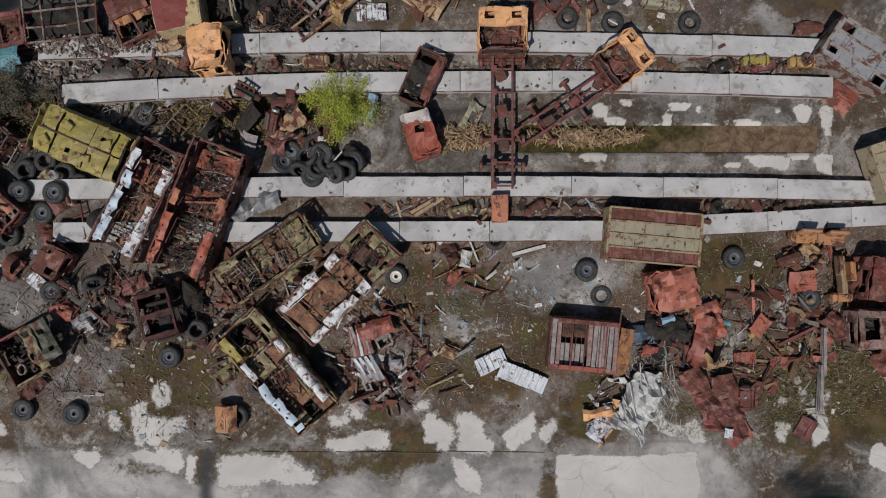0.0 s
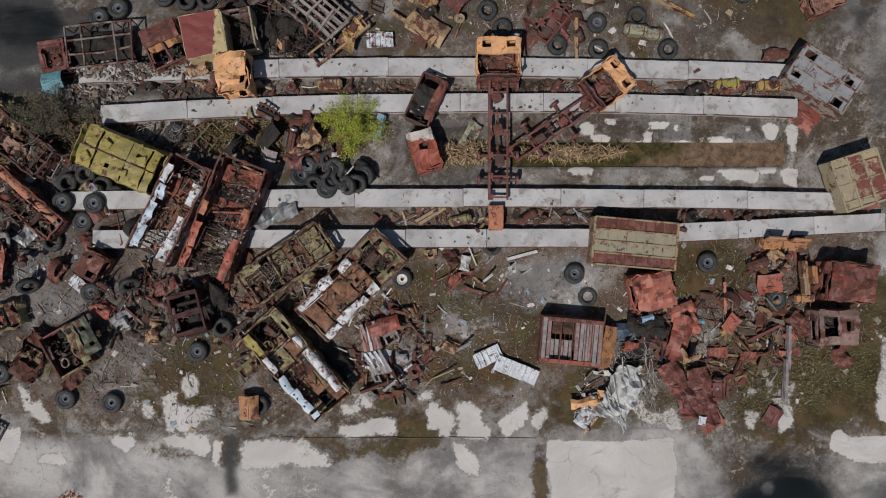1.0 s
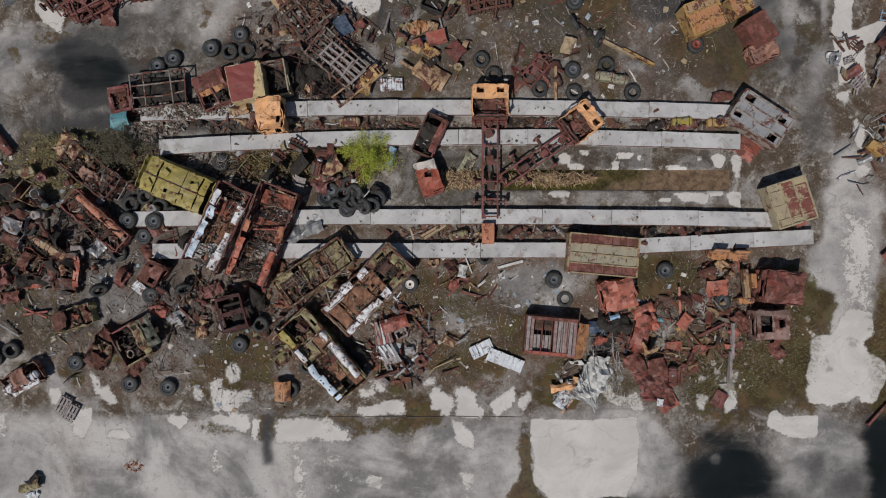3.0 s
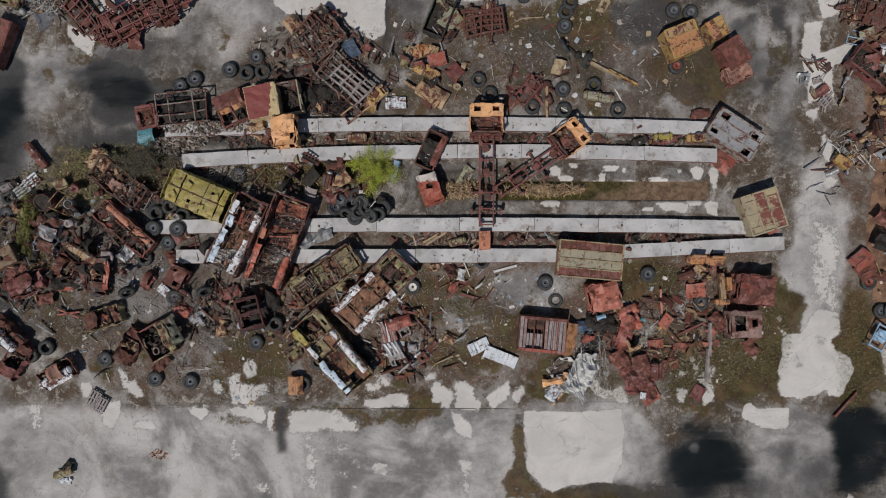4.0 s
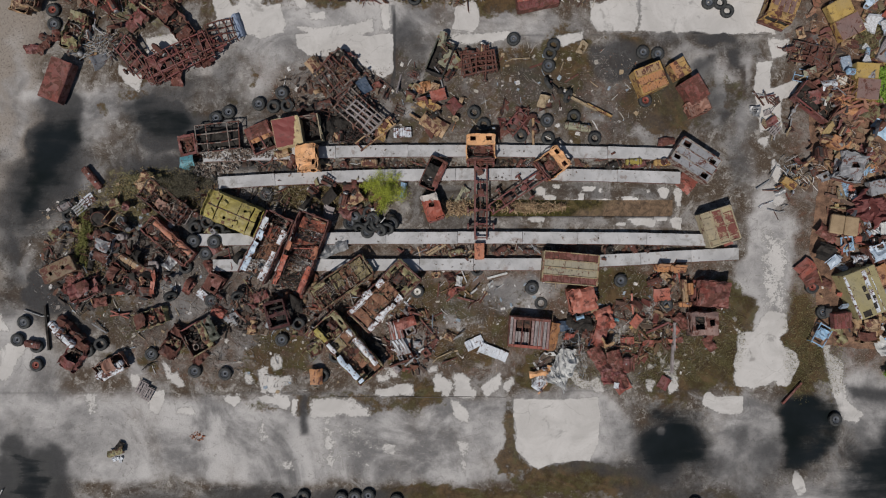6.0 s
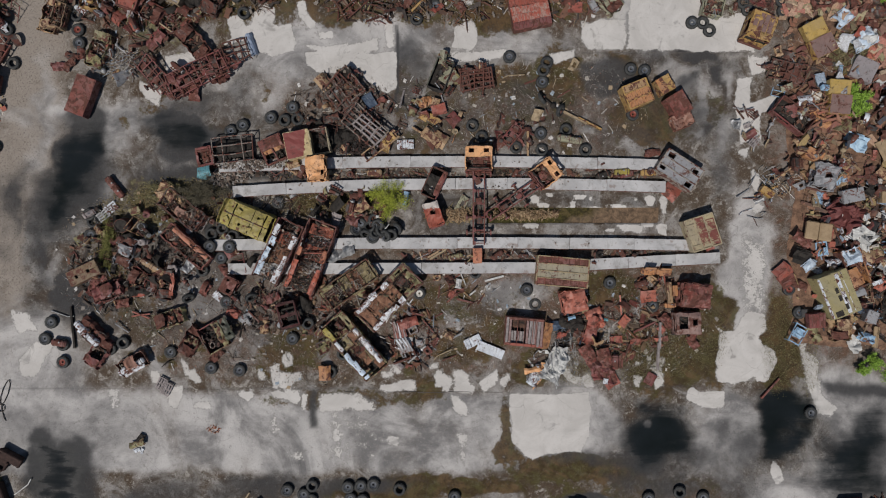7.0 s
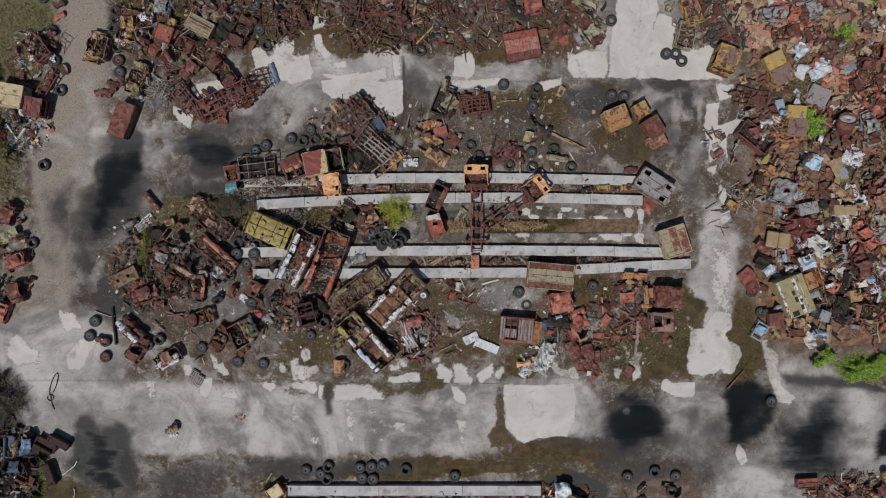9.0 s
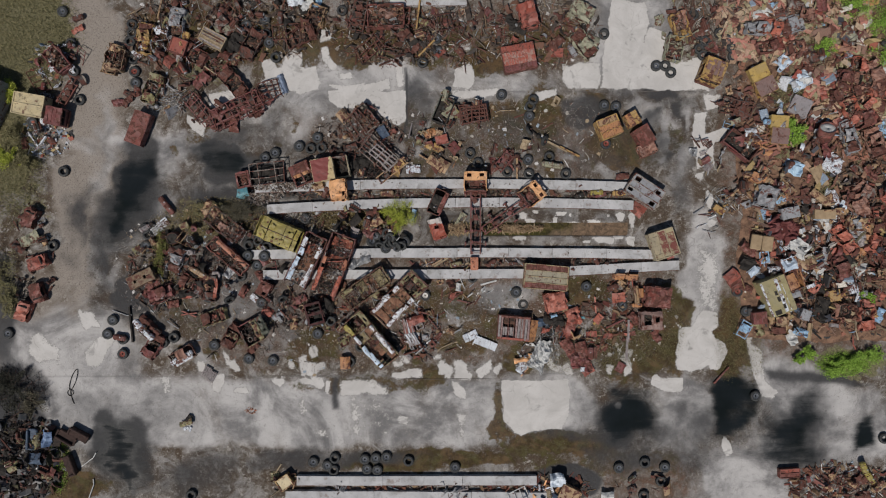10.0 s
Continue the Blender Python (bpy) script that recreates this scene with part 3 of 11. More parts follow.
    # bright slabs of the upper road
    p("dry", [(17.2, 29.2), (20.4, 29.2), (21.0, 26.9), (20.4, 24.9), (21.6, 23.5), (23.9, 21.4), (26.2, 21.7), (27.1, 20.0), (16.1, 20.1), (16.2, 23.4), (16.6, 25.8)], soft=0.3, warp=0.4, amount=1)
    p("dry", [(25.6, 17.7), (26.8, 17.8), (26.8, 15.6), (29.2, 16.2), (28.9, 15.1), (27.7, 14.7), (27.6, 13.0), (27.7, 12.2), (26.0, 11.9), (25.6, 13.6), (25.4, 15.3)], soft=0.25, warp=0.3, amount=1)
    p("dry", [(26.5, 19.7), (28.3, 19.4), (28.0, 18.2), (26.9, 18.0)])
    p("dry", [(31.0, 19.5), (31.8, 19.4), (31.6, 18.1), (30.6, 18.3)])
    p("dry", [(25.8, 11.2), (26.7, 11.6), (26.4, 10.7)])
    p("dry", [(27.0, 9.8), (27.6, 9.2), (27.4, 7.6), (26.9, 8.4)])
    p("dry", [(27.0, 6.9), (27.9, 6.6), (27.6, 5.9), (27.0, 6.0)])
    p("dry", [(-12.1, 19.8), (-7.5, 19.8), (-7.2, 18.6), (-8.6, 18.3), (-10.9, 18.1), (-12.0, 18.9)], soft=0.18, warp=0.2, amount=1)
    p("dry", [(-7.3, 19.8), (-4.2, 19.8), (-4.1, 16.8), (-5.1, 16.3), (-5.7, 16.9), (-7.0, 17.6), (-7.3, 18.5)], soft=0.2, warp=0.25, amount=1)
    p("dry", [(-16.7, 23.1), (-15.5, 24.2), (-15.0, 23.6), (-15.1, 22.5), (-14.1, 21.9), (-13.2, 21.8), (-12.9, 20.5), (-13.5, 19.9), (-14.7, 20.5), (-15.5, 19.9), (-16.7, 19.9)])
    p("dry", [(-12.9, 24.1), (-12.1, 24.3), (-11.7, 23.1), (-11.0, 22.3), (-11.5, 21.9), (-12.5, 22.9)])
    p("dry", [(-12.4, 20.5), (-9.8, 20.4), (-7.2, 20.8), (-5.7, 21.1), (-5.7, 20.0), (-8.6, 19.8), (-10.9, 19.8)], soft=0.28, warp=0.3, amount=0.85)
    p("dry", [(-10.9, 21.6), (-9.8, 21.9), (-9.7, 21.2), (-10.8, 21.0)])
    p("dry", [(0.8, 22.1), (2.4, 22.8), (2.7, 22.4), (2.9, 20.8), (2.4, 20.1), (0.7, 20.2)], soft=0.2, warp=0.3, amount=1)
    p("dry", [(0.7, 19.8), (5.3, 20.1), (5.6, 19.6), (3.5, 19.2), (0.7, 19.1)])
    p("dry", [(12.0, 22.6), (12.8, 22.4), (14.0, 22.9), (15.8, 22.9), (15.8, 20.1), (12.6, 20.1), (12.0, 21.1)])
    p("dry", [(-5.0, 22.2), (-4.3, 22.4), (-4.4, 20.0), (-5.0, 20.2)])
    p("dry", [(9.1, 19.7), (11.4, 20.1), (11.4, 19.5), (9.7, 18.9)])
    p("dry", [(-12.8, 26.0), (-11.5, 26.1), (-11.7, 25.0), (-13.1, 24.6)], soft=0.28, warp=0.3, amount=0.75)
    p("dry", [(1.4, 24.7), (2.9, 24.9), (2.7, 23.9), (1.5, 23.7)], soft=0.4, warp=0.3, amount=0.6)
    p("dry", [(-24.2, 19.4), (-22.5, 19.8), (-21.3, 20.2), (-20.9, 19.6), (-22.5, 18.7), (-23.6, 18.0), (-24.2, 18.3)])
    p("dry", [(-26.6, 17.3), (-25.6, 16.7), (-24.5, 16.4), (-24.8, 15.0), (-25.6, 15.6), (-26.5, 16.4)], soft=0.28, warp=0.3, amount=0.9)
    p("dry", [(-19.7, 20.5), (-18.4, 21.1), (-19.0, 22.8), (-17.8, 23.1), (-17.3, 21.9), (-16.1, 22.8), (-14.9, 23.9), (-14.7, 22.8), (-15.2, 21.9), (-14.1, 22.2), (-13.2, 22.5), (-13.2, 19.9), (-15.0, 19.6), (-16.1, 21.1), (-17.8, 20.8)], soft=0.3, warp=0.4, amount=1)
    p("dry", [(-42.4, -5.2), (-41.5, -4.8), (-40.7, -5.5), (-39.5, -6.6), (-39.5, -7.9), (-41.6, -8.1), (-42.6, -7.0)], soft=0.6, warp=0.3, amount=0.8)
    p("dry", [(-37.5, -2.6), (-35.8, -2.9), (-35.2, -4.4), (-36.7, -4.7), (-37.6, -3.5)], soft=0.5, warp=0.3, amount=0.75)
    p("dry", [(-35.5, -5.5), (-33.5, -5.0), (-34.6, -7.0), (-35.5, -8.3), (-36.7, -8.4), (-37.0, -7.0)], soft=0.35, warp=0.3, amount=0.9)
    # flakes of pale screed on the wet slab beside the pit
    p("dry", [(7.5, 7.3), (7.9, 7.4), (8.4, 7.3), (8.3, 6.8), (7.7, 6.8)], soft=0.12, warp=0.15, amount=0.95)
    p("dry", [(8.1, 6.7), (8.6, 6.8), (9.3, 6.8), (9.2, 6.2), (8.4, 6.3)], soft=0.12, warp=0.15, amount=0.95)
    p("dry", [(8.9, 7.6), (9.3, 7.7), (9.7, 7.6), (9.6, 7.3), (9.1, 7.3)], soft=0.12, warp=0.15, amount=0.95)
    p("dry", [(10.9, 6.8), (11.1, 7.0), (11.4, 6.8), (11.4, 6.3), (11.0, 6.4)], soft=0.12, warp=0.15, amount=0.95)
    p("dry", [(10.4, 6.4), (10.6, 6.4), (10.9, 6.4), (10.8, 6.2), (10.5, 6.2)], soft=0.12, warp=0.15, amount=0.95)
    p("dry", [(11.2, 7.4), (11.7, 7.5), (12.4, 7.4), (12.2, 7.0), (11.4, 7.1)], soft=0.12, warp=0.15, amount=0.95)
    p("dry", [(12.6, 7.2), (12.7, 7.3), (12.9, 7.3), (12.9, 7.0), (12.7, 7.0)], soft=0.12, warp=0.15, amount=0.95)
    p("dry", [(12.4, 6.4), (13.2, 6.4), (14.2, 6.4), (14.0, 6.1), (12.9, 6.2)], soft=0.12, warp=0.15, amount=0.95)
    p("dry", [(14.4, 6.6), (15.1, 6.7), (15.9, 6.6), (15.8, 6.3), (14.8, 6.3)], soft=0.12, warp=0.15, amount=0.95)
    p("dry", [(17.5, 7.3), (17.9, 7.5), (18.4, 7.3), (18.3, 6.5), (17.7, 6.6)], soft=0.12, warp=0.15, amount=0.95)
    p("dry", [(16.4, 7.2), (16.7, 7.3), (17.0, 7.2), (16.9, 7.0), (16.6, 7.0)], soft=0.12, warp=0.15, amount=0.95)
    p("dry", [(6.7, 4.9), (7.5, 5.0), (8.4, 4.9), (8.3, 4.5), (7.2, 4.6)], soft=0.12, warp=0.15, amount=0.95)
    p("dry", [(13.9, 4.5), (14.4, 4.5), (15.0, 4.5), (14.9, 4.2), (14.2, 4.2)], soft=0.12, warp=0.15, amount=0.95)
    p("dry", [(15.0, 4.8), (16.1, 4.9), (17.4, 4.8), (17.2, 4.2), (15.6, 4.3)], soft=0.12, warp=0.15, amount=0.95)
    p("dry", [(17.2, 5.2), (17.7, 5.3), (18.4, 5.2), (18.2, 4.7), (17.5, 4.7)], soft=0.12, warp=0.15, amount=0.95)
    p("dry", [(18.5, 4.8), (19.0, 5.0), (19.6, 4.8), (19.5, 3.9), (18.8, 4.0)], soft=0.12, warp=0.15, amount=0.95)
    p("dry", [(18.8, 7.1), (19.1, 7.4), (19.5, 7.2), (19.4, 5.7), (19.0, 5.9)], soft=0.12, warp=0.15, amount=0.95)
    # puddles, then brown silt
    p("water", [(17.3, -10.4), (19.7, -10.7), (21.2, -11.5), (21.8, -13.5), (21.7, -15.6), (17.1, -15.9), (15.6, -14.1), (15.9, -12.4), (17.1, -11.8)], soft=1.5, warp=0.7, amount=1)
    p("water", [(27.5, -9.7), (30.0, -9.3), (32.2, -10.0), (32.6, -12.2), (32.3, -13.9), (30.9, -15.1), (29.6, -15.6), (27.9, -15.7), (27.6, -13.5), (27.3, -11.1)], soft=0.8, warp=0.6, amount=1)
    g.fade("water", 17.8, -12.6, 0.32, 0.42, 0, 0.5, 0.3, 0.9)
    b("silt", 17.8, -12.6, 0.4, 0.5, 0, 0.5, 0.3)
    p("water", [(33.5, -13.7), (36.1, -12.4), (39.0, -13.0), (38.0, -16.0), (39.5, -19.3), (34.4, -19.3), (32.2, -16.7)], soft=1.9, warp=1.2, amount=0.85)
    b("dark", 36.6, -15.6, 4.4, 4.6, 0, 0.8, 2.0, 0.75)
    # shade along the foot of the shrubs, painted as a dark strip
    p("dark", [(32.8, -8.8), (42.0, -9.4), (44.0, -10.6), (33.4, -10.0)], soft=0.6, warp=0.6, amount=0.85)
    b("dark", 24.6, -16.8, 3.4, 2.0, 0, 0.9, 2.0, 0.55)
    p("water", [(42.3, -14.3), (44.4, -13.4), (44.6, -16.9), (42.1, -17.2)], soft=0.8, warp=0.8, amount=1)
    p("water", [(35.4, -10.9), (38.1, -11.2), (38.4, -13.0), (36.0, -13.1)], soft=1.6, warp=1, amount=0.6)
    p("moss", [(-6.2, -9.8), (0.3, -9.7), (0.5, -10.7), (-2.1, -11.1), (-5.3, -10.8)], soft=0.8, warp=0.6, amount=0.5)
    p("moss", [(-15.8, -5.2), (-13.5, -4.9), (-13.3, -6.1), (-14.8, -7.2), (-16.1, -6.6)], soft=0.6, warp=0.5, amount=0.95)
    p("moss", [(4.9, -10.0), (5.7, -10.1), (6.0, -13.1), (6.5, -15.0), (7.4, -16.0), (4.6, -16.0), (4.2, -14.8), (5.0, -13.1)], soft=0.5, warp=0.4, amount=0.9)
    p("moss", [(5.9, -6.6), (7.8, -6.6), (9.3, -8.7), (8.7, -9.4), (6.3, -9.4), (5.7, -8.1)], soft=0.6, warp=0.5, amount=0.9)
    p("moss", [(15.8, -4.9), (20.1, -4.9), (23.5, -4.4), (23.5, -6.6), (21.4, -8.7), (19.7, -9.2), (17.5, -6.6), (15.8, -6.6)], soft=0.7, warp=0.6, amount=0.95)
    p("moss", [(28.3, -3.6), (30.0, -3.1), (31.1, -4.9), (31.8, -8.7), (29.6, -8.9), (28.5, -8.7), (29.1, -7.0), (28.3, -5.7)], soft=0.5, warp=0.5, amount=1)
    p("moss", [(12.5, -1.0), (16.4, -0.1), (17.1, -1.4), (16.2, -2.5), (13.2, -2.3)], soft=0.5, warp=0.5, amount=0.9)
    p("moss", [(1.6, -5.5), (2.9, -5.3), (3.7, -6.4), (2.6, -7.0), (1.8, -6.6)], soft=0.5, warp=0.4, amount=0.9)
    p("moss", [(-10.9, 23.7), (-5.7, 25.7), (-4.0, 24.8), (-5.1, 22.8), (-8.6, 22.2), (-10.1, 22.7)], soft=0.6, warp=0.6, amount=0.9)
    p("moss", [(4.0, 23.1), (5.9, 23.7), (6.7, 22.0), (4.7, 21.7)], soft=0.5, warp=0.5, amount=0.9)
    p("moss", [(4.1, 18.8), (12.3, 19.1), (12.3, 15.3), (5.3, 15.3), (3.5, 16.8)], soft=0.8, warp=0.8, amount=0.8)
    p("moss", [(15.8, 14.2), (19.8, 15.3), (19.9, 12.4), (17.5, 11.3), (15.2, 12.4)], soft=0.6, warp=0.8, amount=0.9)
    # wet hollows
    p("dark", [(-22.9, 14.4), (-20.4, 13.8), (-19.9, 11.7), (-21.2, 10.6), (-23.4, 9.7), (-25.1, 11.0)], soft=0.8, warp=0.6)
    p("dark", [(-16.7, 11.2), (-13.5, 9.9), (-11.3, 9.3), (-11.3, 8.7), (-16.9, 8.7), (-20.8, 9.6)], soft=0.5, warp=0.5, amount=0.8)
    p("water", [(-32.6, 12.5), (-30.0, 12.7), (-28.9, 11.2), (-30.1, 9.2), (-31.8, 7.2), (-33.3, 4.9), (-34.6, 4.2), (-34.0, 7.8), (-33.4, 10.6)], soft=1.4, warp=1.0, amount=1)
    p("water", [(-25.2, 13.5), (-23.6, 14.0), (-21.0, 13.8), (-20.2, 12.7), (-21.0, 11.5), (-23.4, 11.1), (-24.9, 12.1)], soft=0.6, warp=0.5, amount=0.8)
    g.fade("moss", 13.6, 17.2, 2.0, 2.2, 0, 0.3, 0.4, 0.9)
    p("dark", [(11.8, 19.0), (13.4, 19.4), (15.1, 19.2), (15.5, 16.3), (14.0, 15.6), (12.5, 16.1), (11.6, 17.7)], soft=0.5, warp=0.4, amount=0.72)
    p("dry", [(25.9, 4.0), (27.4, 4.1), (28.3, 2.0), (28.1, -0.6), (28.3, -2.9), (25.9, -3.1), (26.1, -0.6), (25.5, 2.0)], soft=1.2, warp=0.8, amount=0.62)
    p("water", [(-35.0, -14.5), (-33.2, -14.1), (-31.5, -16.6), (-31.1, -20.1), (-32.7, -22.0), (-34.4, -20.9), (-35.3, -17.7)], soft=2.4, warp=1.2, amount=0.95)
    p("dark", [(-28.4, -19.2), (-26.6, -17.5), (-21.4, -17.6), (-21.1, -20.7), (-27.8, -22.1)], soft=1.6, warp=1.6, amount=0.6)
    p("dry", [(21.0, 26.6), (22.7, 25.7), (22.3, 23.6), (24.8, 22.8), (26.5, 23.5), (26.9, 21.0), (21.6, 21.0), (20.4, 24.6)], soft=0.3, warp=0.4, amount=0.95)
    p("dark", [(-35.2, 5.5), (-34.0, 3.7), (-32.6, 2.0), (-33.2, -0.9), (-34.9, 0.2), (-36.0, 2.6)], soft=1.5, warp=1.2, amount=0.9)
    p("dark", [(23.0, 18.2), (25.4, 18.8), (25.4, 11.9), (23.9, 10.7), (22.8, 13.6)], soft=1.4, warp=1, amount=0.6)
    for x, y, rx, ry, rot in ((24.2, 12.6, 0.8, 2.4, 10), (22.4, 15.6, 1.0, 1.6, -20), (20.6, 18.0, 1.8, 0.6, 5), (24.6, 17.0, 0.5, 1.6, 0), (-27.5, 12.4, 2.0, 2.0, 0), (-29.4, 6.6, 1.0, 3.0, -30), (-33.6, 1.6, 0.7, 2.6, -10)):
        g.fade("dark", x, y, rx, ry, rot, 0.9, 1.6, 0.7)
        b("silt", x, y, rx, ry, rot, 0.9, 1.6, 0.75)
    p("dark", [(15.8, 19.7), (26.2, 19.5), (25.9, 18.0), (21.0, 17.7), (15.8, 18.5)], soft=0.8, warp=0.8, amount=0.42)
    p("moss", [(9.0, -16.3), (24.5, -17.0), (25.0, -19.8), (9.0, -19.8)], soft=0.8, warp=1.0, amount=0.6)
    p("dark", [(12.5, -16.2), (27.0, -16.8), (26.5, -19.6), (14.0, -19.0)], soft=1.2, warp=1.2, amount=0.5)
    p("dark", [(-33.0, 11.5), (-29.0, 12.2), (-27.0, 9.2), (-29.2, 6.2), (-32.6, 3.6), (-36.2, 2.4), (-36.6, 6.5)], soft=2.0, warp=1.6, amount=0.72)
    for x, y, rx, ry in ((-20.4, -1.9, 2.4, 1.4), (-17.0, -3.4, 1.2, 1.0), (-21.6, -5.4, 0.9, 2.2), (-16.4, -4.4, 1.4, 0.8)):
        b("silt", x, y, rx, ry, 0, 0.8, 1.4, 0.36)
    r("dark", -13.0, 17.6, 21.0, 10.9, 1.4, 1.2, 0.34)
    r("moss", -5.0, 18.6, 12.0, 10.9, 1.4, 1.4, 0.52)
    r("moss", -9.0, -0.4, 10.0, -7.5, 1.4, 1.4, 0.40)
    r("dark", -31.0, 5.5, -15.0, -5.0, 1.6, 1.4, 0.40)
    g.fade("silt", -20.5, 15.2, 4.4, 1.4, 12, 0.9, 2.0, 0.6)
    b("dark", -20.5, 15.2, 4.2, 1.4, 12, 0.9, 2.0, 0.58)
    b("dark", 21.6, 13.4, 2.0, 3.0, 0, 0.9, 1.8, 0.5)
    b("dark", -34.2, 1.0, 2.2, 4.6, 0, 0.9, 2.2, 0.5)
    b("dark", -17.2, 14.2, 3.4, 1.7, 0, 0.8, 2.0, 0.46)
    b("dark", -24.2, 10.4, 4.2, 1.8, -10, 0.9, 2.2, 0.46)
    b("dark", 14.6, -13.2, 1.5, 3.0, 0, 0.9, 2.0, 0.36)
    b("water", 16.6, -13.2, 2.2, 2.4, 0, 0.9, 1.5, 0.55)
    b("water", 29.6, -12.5, 3.1, 3.5, 0, 0.8, 1.3, 0.55)
    b("dark", -30.0, -13.5, 4.0, 2.4, 20, 0.9, 2.5, 0.34)
    # patchy silt and moss over the trodden yard
    rnd = random.Random(4)
    for k in range(150):
        x, y = rnd.uniform(-28, 24), rnd.choice((rnd.uniform(-8.4, 0.4), rnd.uniform(11.2, 17.5)))
        b("silt" if k % 2 else "moss", x, y, rnd.uniform(0.35, 1.5), rnd.uniform(0.3, 0.9), rnd.uniform(0, 180), 0.6, 1.2, rnd.uniform(0.4, 0.9))
    # joints of the paving
    for x0, y0, x1 in ((-42.14, -9.50, 5.31), (5.31, -9.36, 26.93)):
        r("dark", x0, y0, x1, y0 + 0.16, 0.2, 0.2, 0.5)
    r("dark", -11.66, -9.53, -10.96, -12.85, 0.5, 0.5, 0.85)
    r("dark", -4.21, 22.24, -3.87, 14.72, 0.2, 0.2, 0.8)
    r("dark", 15.90, 23.45, 16.12, 19.86, 0.2, 0.3, 0.5)
    r("dark", -11.50, 19.80, 27.41, 19.70, 0.2, 0.1, 0.7)
    # grass at the edges
    b("grass", -43.68, 25.59, 6, 7, 0, 0.4, 2)
    b("grass", -44.89, 13.51, 4, 5, 0, 0.4, 2, 0.8)
    b("grass", -43.77, 10.06, 4, 4, 0, 0.5, 2, 0.5)
    b("grass", 44.92, 25.84, 3, 8, 0, 0.4, 2)
    b("grass", 42.06, -7.98, 3.4, 1.7, 0, 0.35, 1.2)
    b("grass", 33.84, 18.85, 2.2, 2.0, 0, 0.5, 1.5, 0.8)
    b("grass", 37.91, 22.92, 2.0, 1.6, 0, 0.5, 1.5, 0.6)
    b("dark", -44.46, -11.32, 3.4, 2.6, 0, 0.5, 1.5, 1.0)
    b("dark", -43.92, -17.13, 4.4, 5.0, 0, 0.4, 1.5, 1.0)
    b("moss", -38.17, -20.63, 3.5, 2.5, 0, 0.5, 1.5, 0.9)
    b("moss", -17.84, 25.09, 10, 3.6, 0, 0.4, 2, 0.8)
    b("moss", -3.98, 25.70, 8, 3.4, 0, 0.4, 2, 0.8)
    b("moss", -25.89, 25.64, 7, 4, 0, 0.4, 2, 0.75)
    b("moss", 8.77, 25.16, 6, 3, 0, 0.4, 2, 0.7)
    b("grass", -39.60, -18.30, 1.2, 3, 0, 0.4, 1, 0.8)
    b("grass", -24.18, 21.61, 3.4, 1.8, 0, 0.5, 1.5, 0.6)
    b("grass", -29.42, 3.71, 1.0, 3.0, 0, 0.5, 1, 0.9)
    b("grass", -24.80, 6.61, 4, 2.4, 0, 0.5, 1.5, 0.6)
    g.m["grass"] = np.maximum(g.m["grass"], smooth((np.maximum(np.abs(g.X) - 50, np.maximum(g.Y - 34, -26 - g.Y)) + 3 * g.wx) / 6) * 0.9)
    # litter: heaps of fine scrap between the wrecks
    r("litter", -26.22, 3.43, 23.12, -8.55, 2.5, 1.5, 0.8)
    r("litter", -15.54, 18.17, 21.02, 10.69, 2.0, 1.5, 0.7)
    r("litter", 27.96, 29.27, 45.59, -7.99, 2.0, 1.5, 1.0)
    r("litter", -32.20, 29.07, 15.17, 21.71, 2.0, 1.5, 0.8)
    r("litter", 15.83, -17.88, 25.80, -23.18, 1.5, 1.5, 0.9)
    r("litter", -46.77, -13.64, -39.34, -22.95, 1.5, 1.0, 0.9)
    # heights: gentle unevenness, the sunk pit, the scrap bank
    n = fbm(g.X, g.Y, 0.25, 4, 8) - 0.5
    Z = 0.10 * n * np.clip(1 - g.m["water"] * 2, 0, 1) * (1 - smooth((np.abs(g.X) - 60) / 40)) - 0.02
    px0, py0 = 3.82, 5.14
    px1, py1 = 18.73, 6.25
    inside = (g.X > px0) & (g.X < px1) & (g.Y > py0 + 0.05) & (g.Y < py1 - 0.05)
    Z = np.where(inside, -0.75, Z)
    g.m["litter"] = np.where(inside, 0, g.m["litter"])
    nx, ny = g.X.shape
    verts = np.stack([g.X, g.Y, Z], -1).reshape(-1, 3)
    i, j = np.meshgrid(np.arange(nx - 1), np.arange(ny - 1), indexing="ij")
    a = (i * ny + j).ravel()
    faces = np.stack([a, a + ny, a + ny + 1, a + 1], -1)
    me = bpy.data.meshes.new("ground")
    me.from_pydata(verts.tolist(), [], faces.tolist())
    me.polygons.foreach_set("use_smooth", np.ones(len(faces), bool))
    for name, keys in (("cover", ("dry", "silt", "water", "moss")), ("soil", ("dark", "grass", "tan", "litter"))):
        at = me.color_attributes.new(name, "FLOAT_COLOR", "POINT")
        at.data.foreach_set("color", np.stack([g.m[k] for k in keys], -1).reshape(-1).astype(np.float32))
    me.update()
    ob = new("ground", me)
    me.materials.append(ground_material())
    return tagged(ob, "silted concrete yard with dry patches, puddles and moss", "ground", kind="structure")


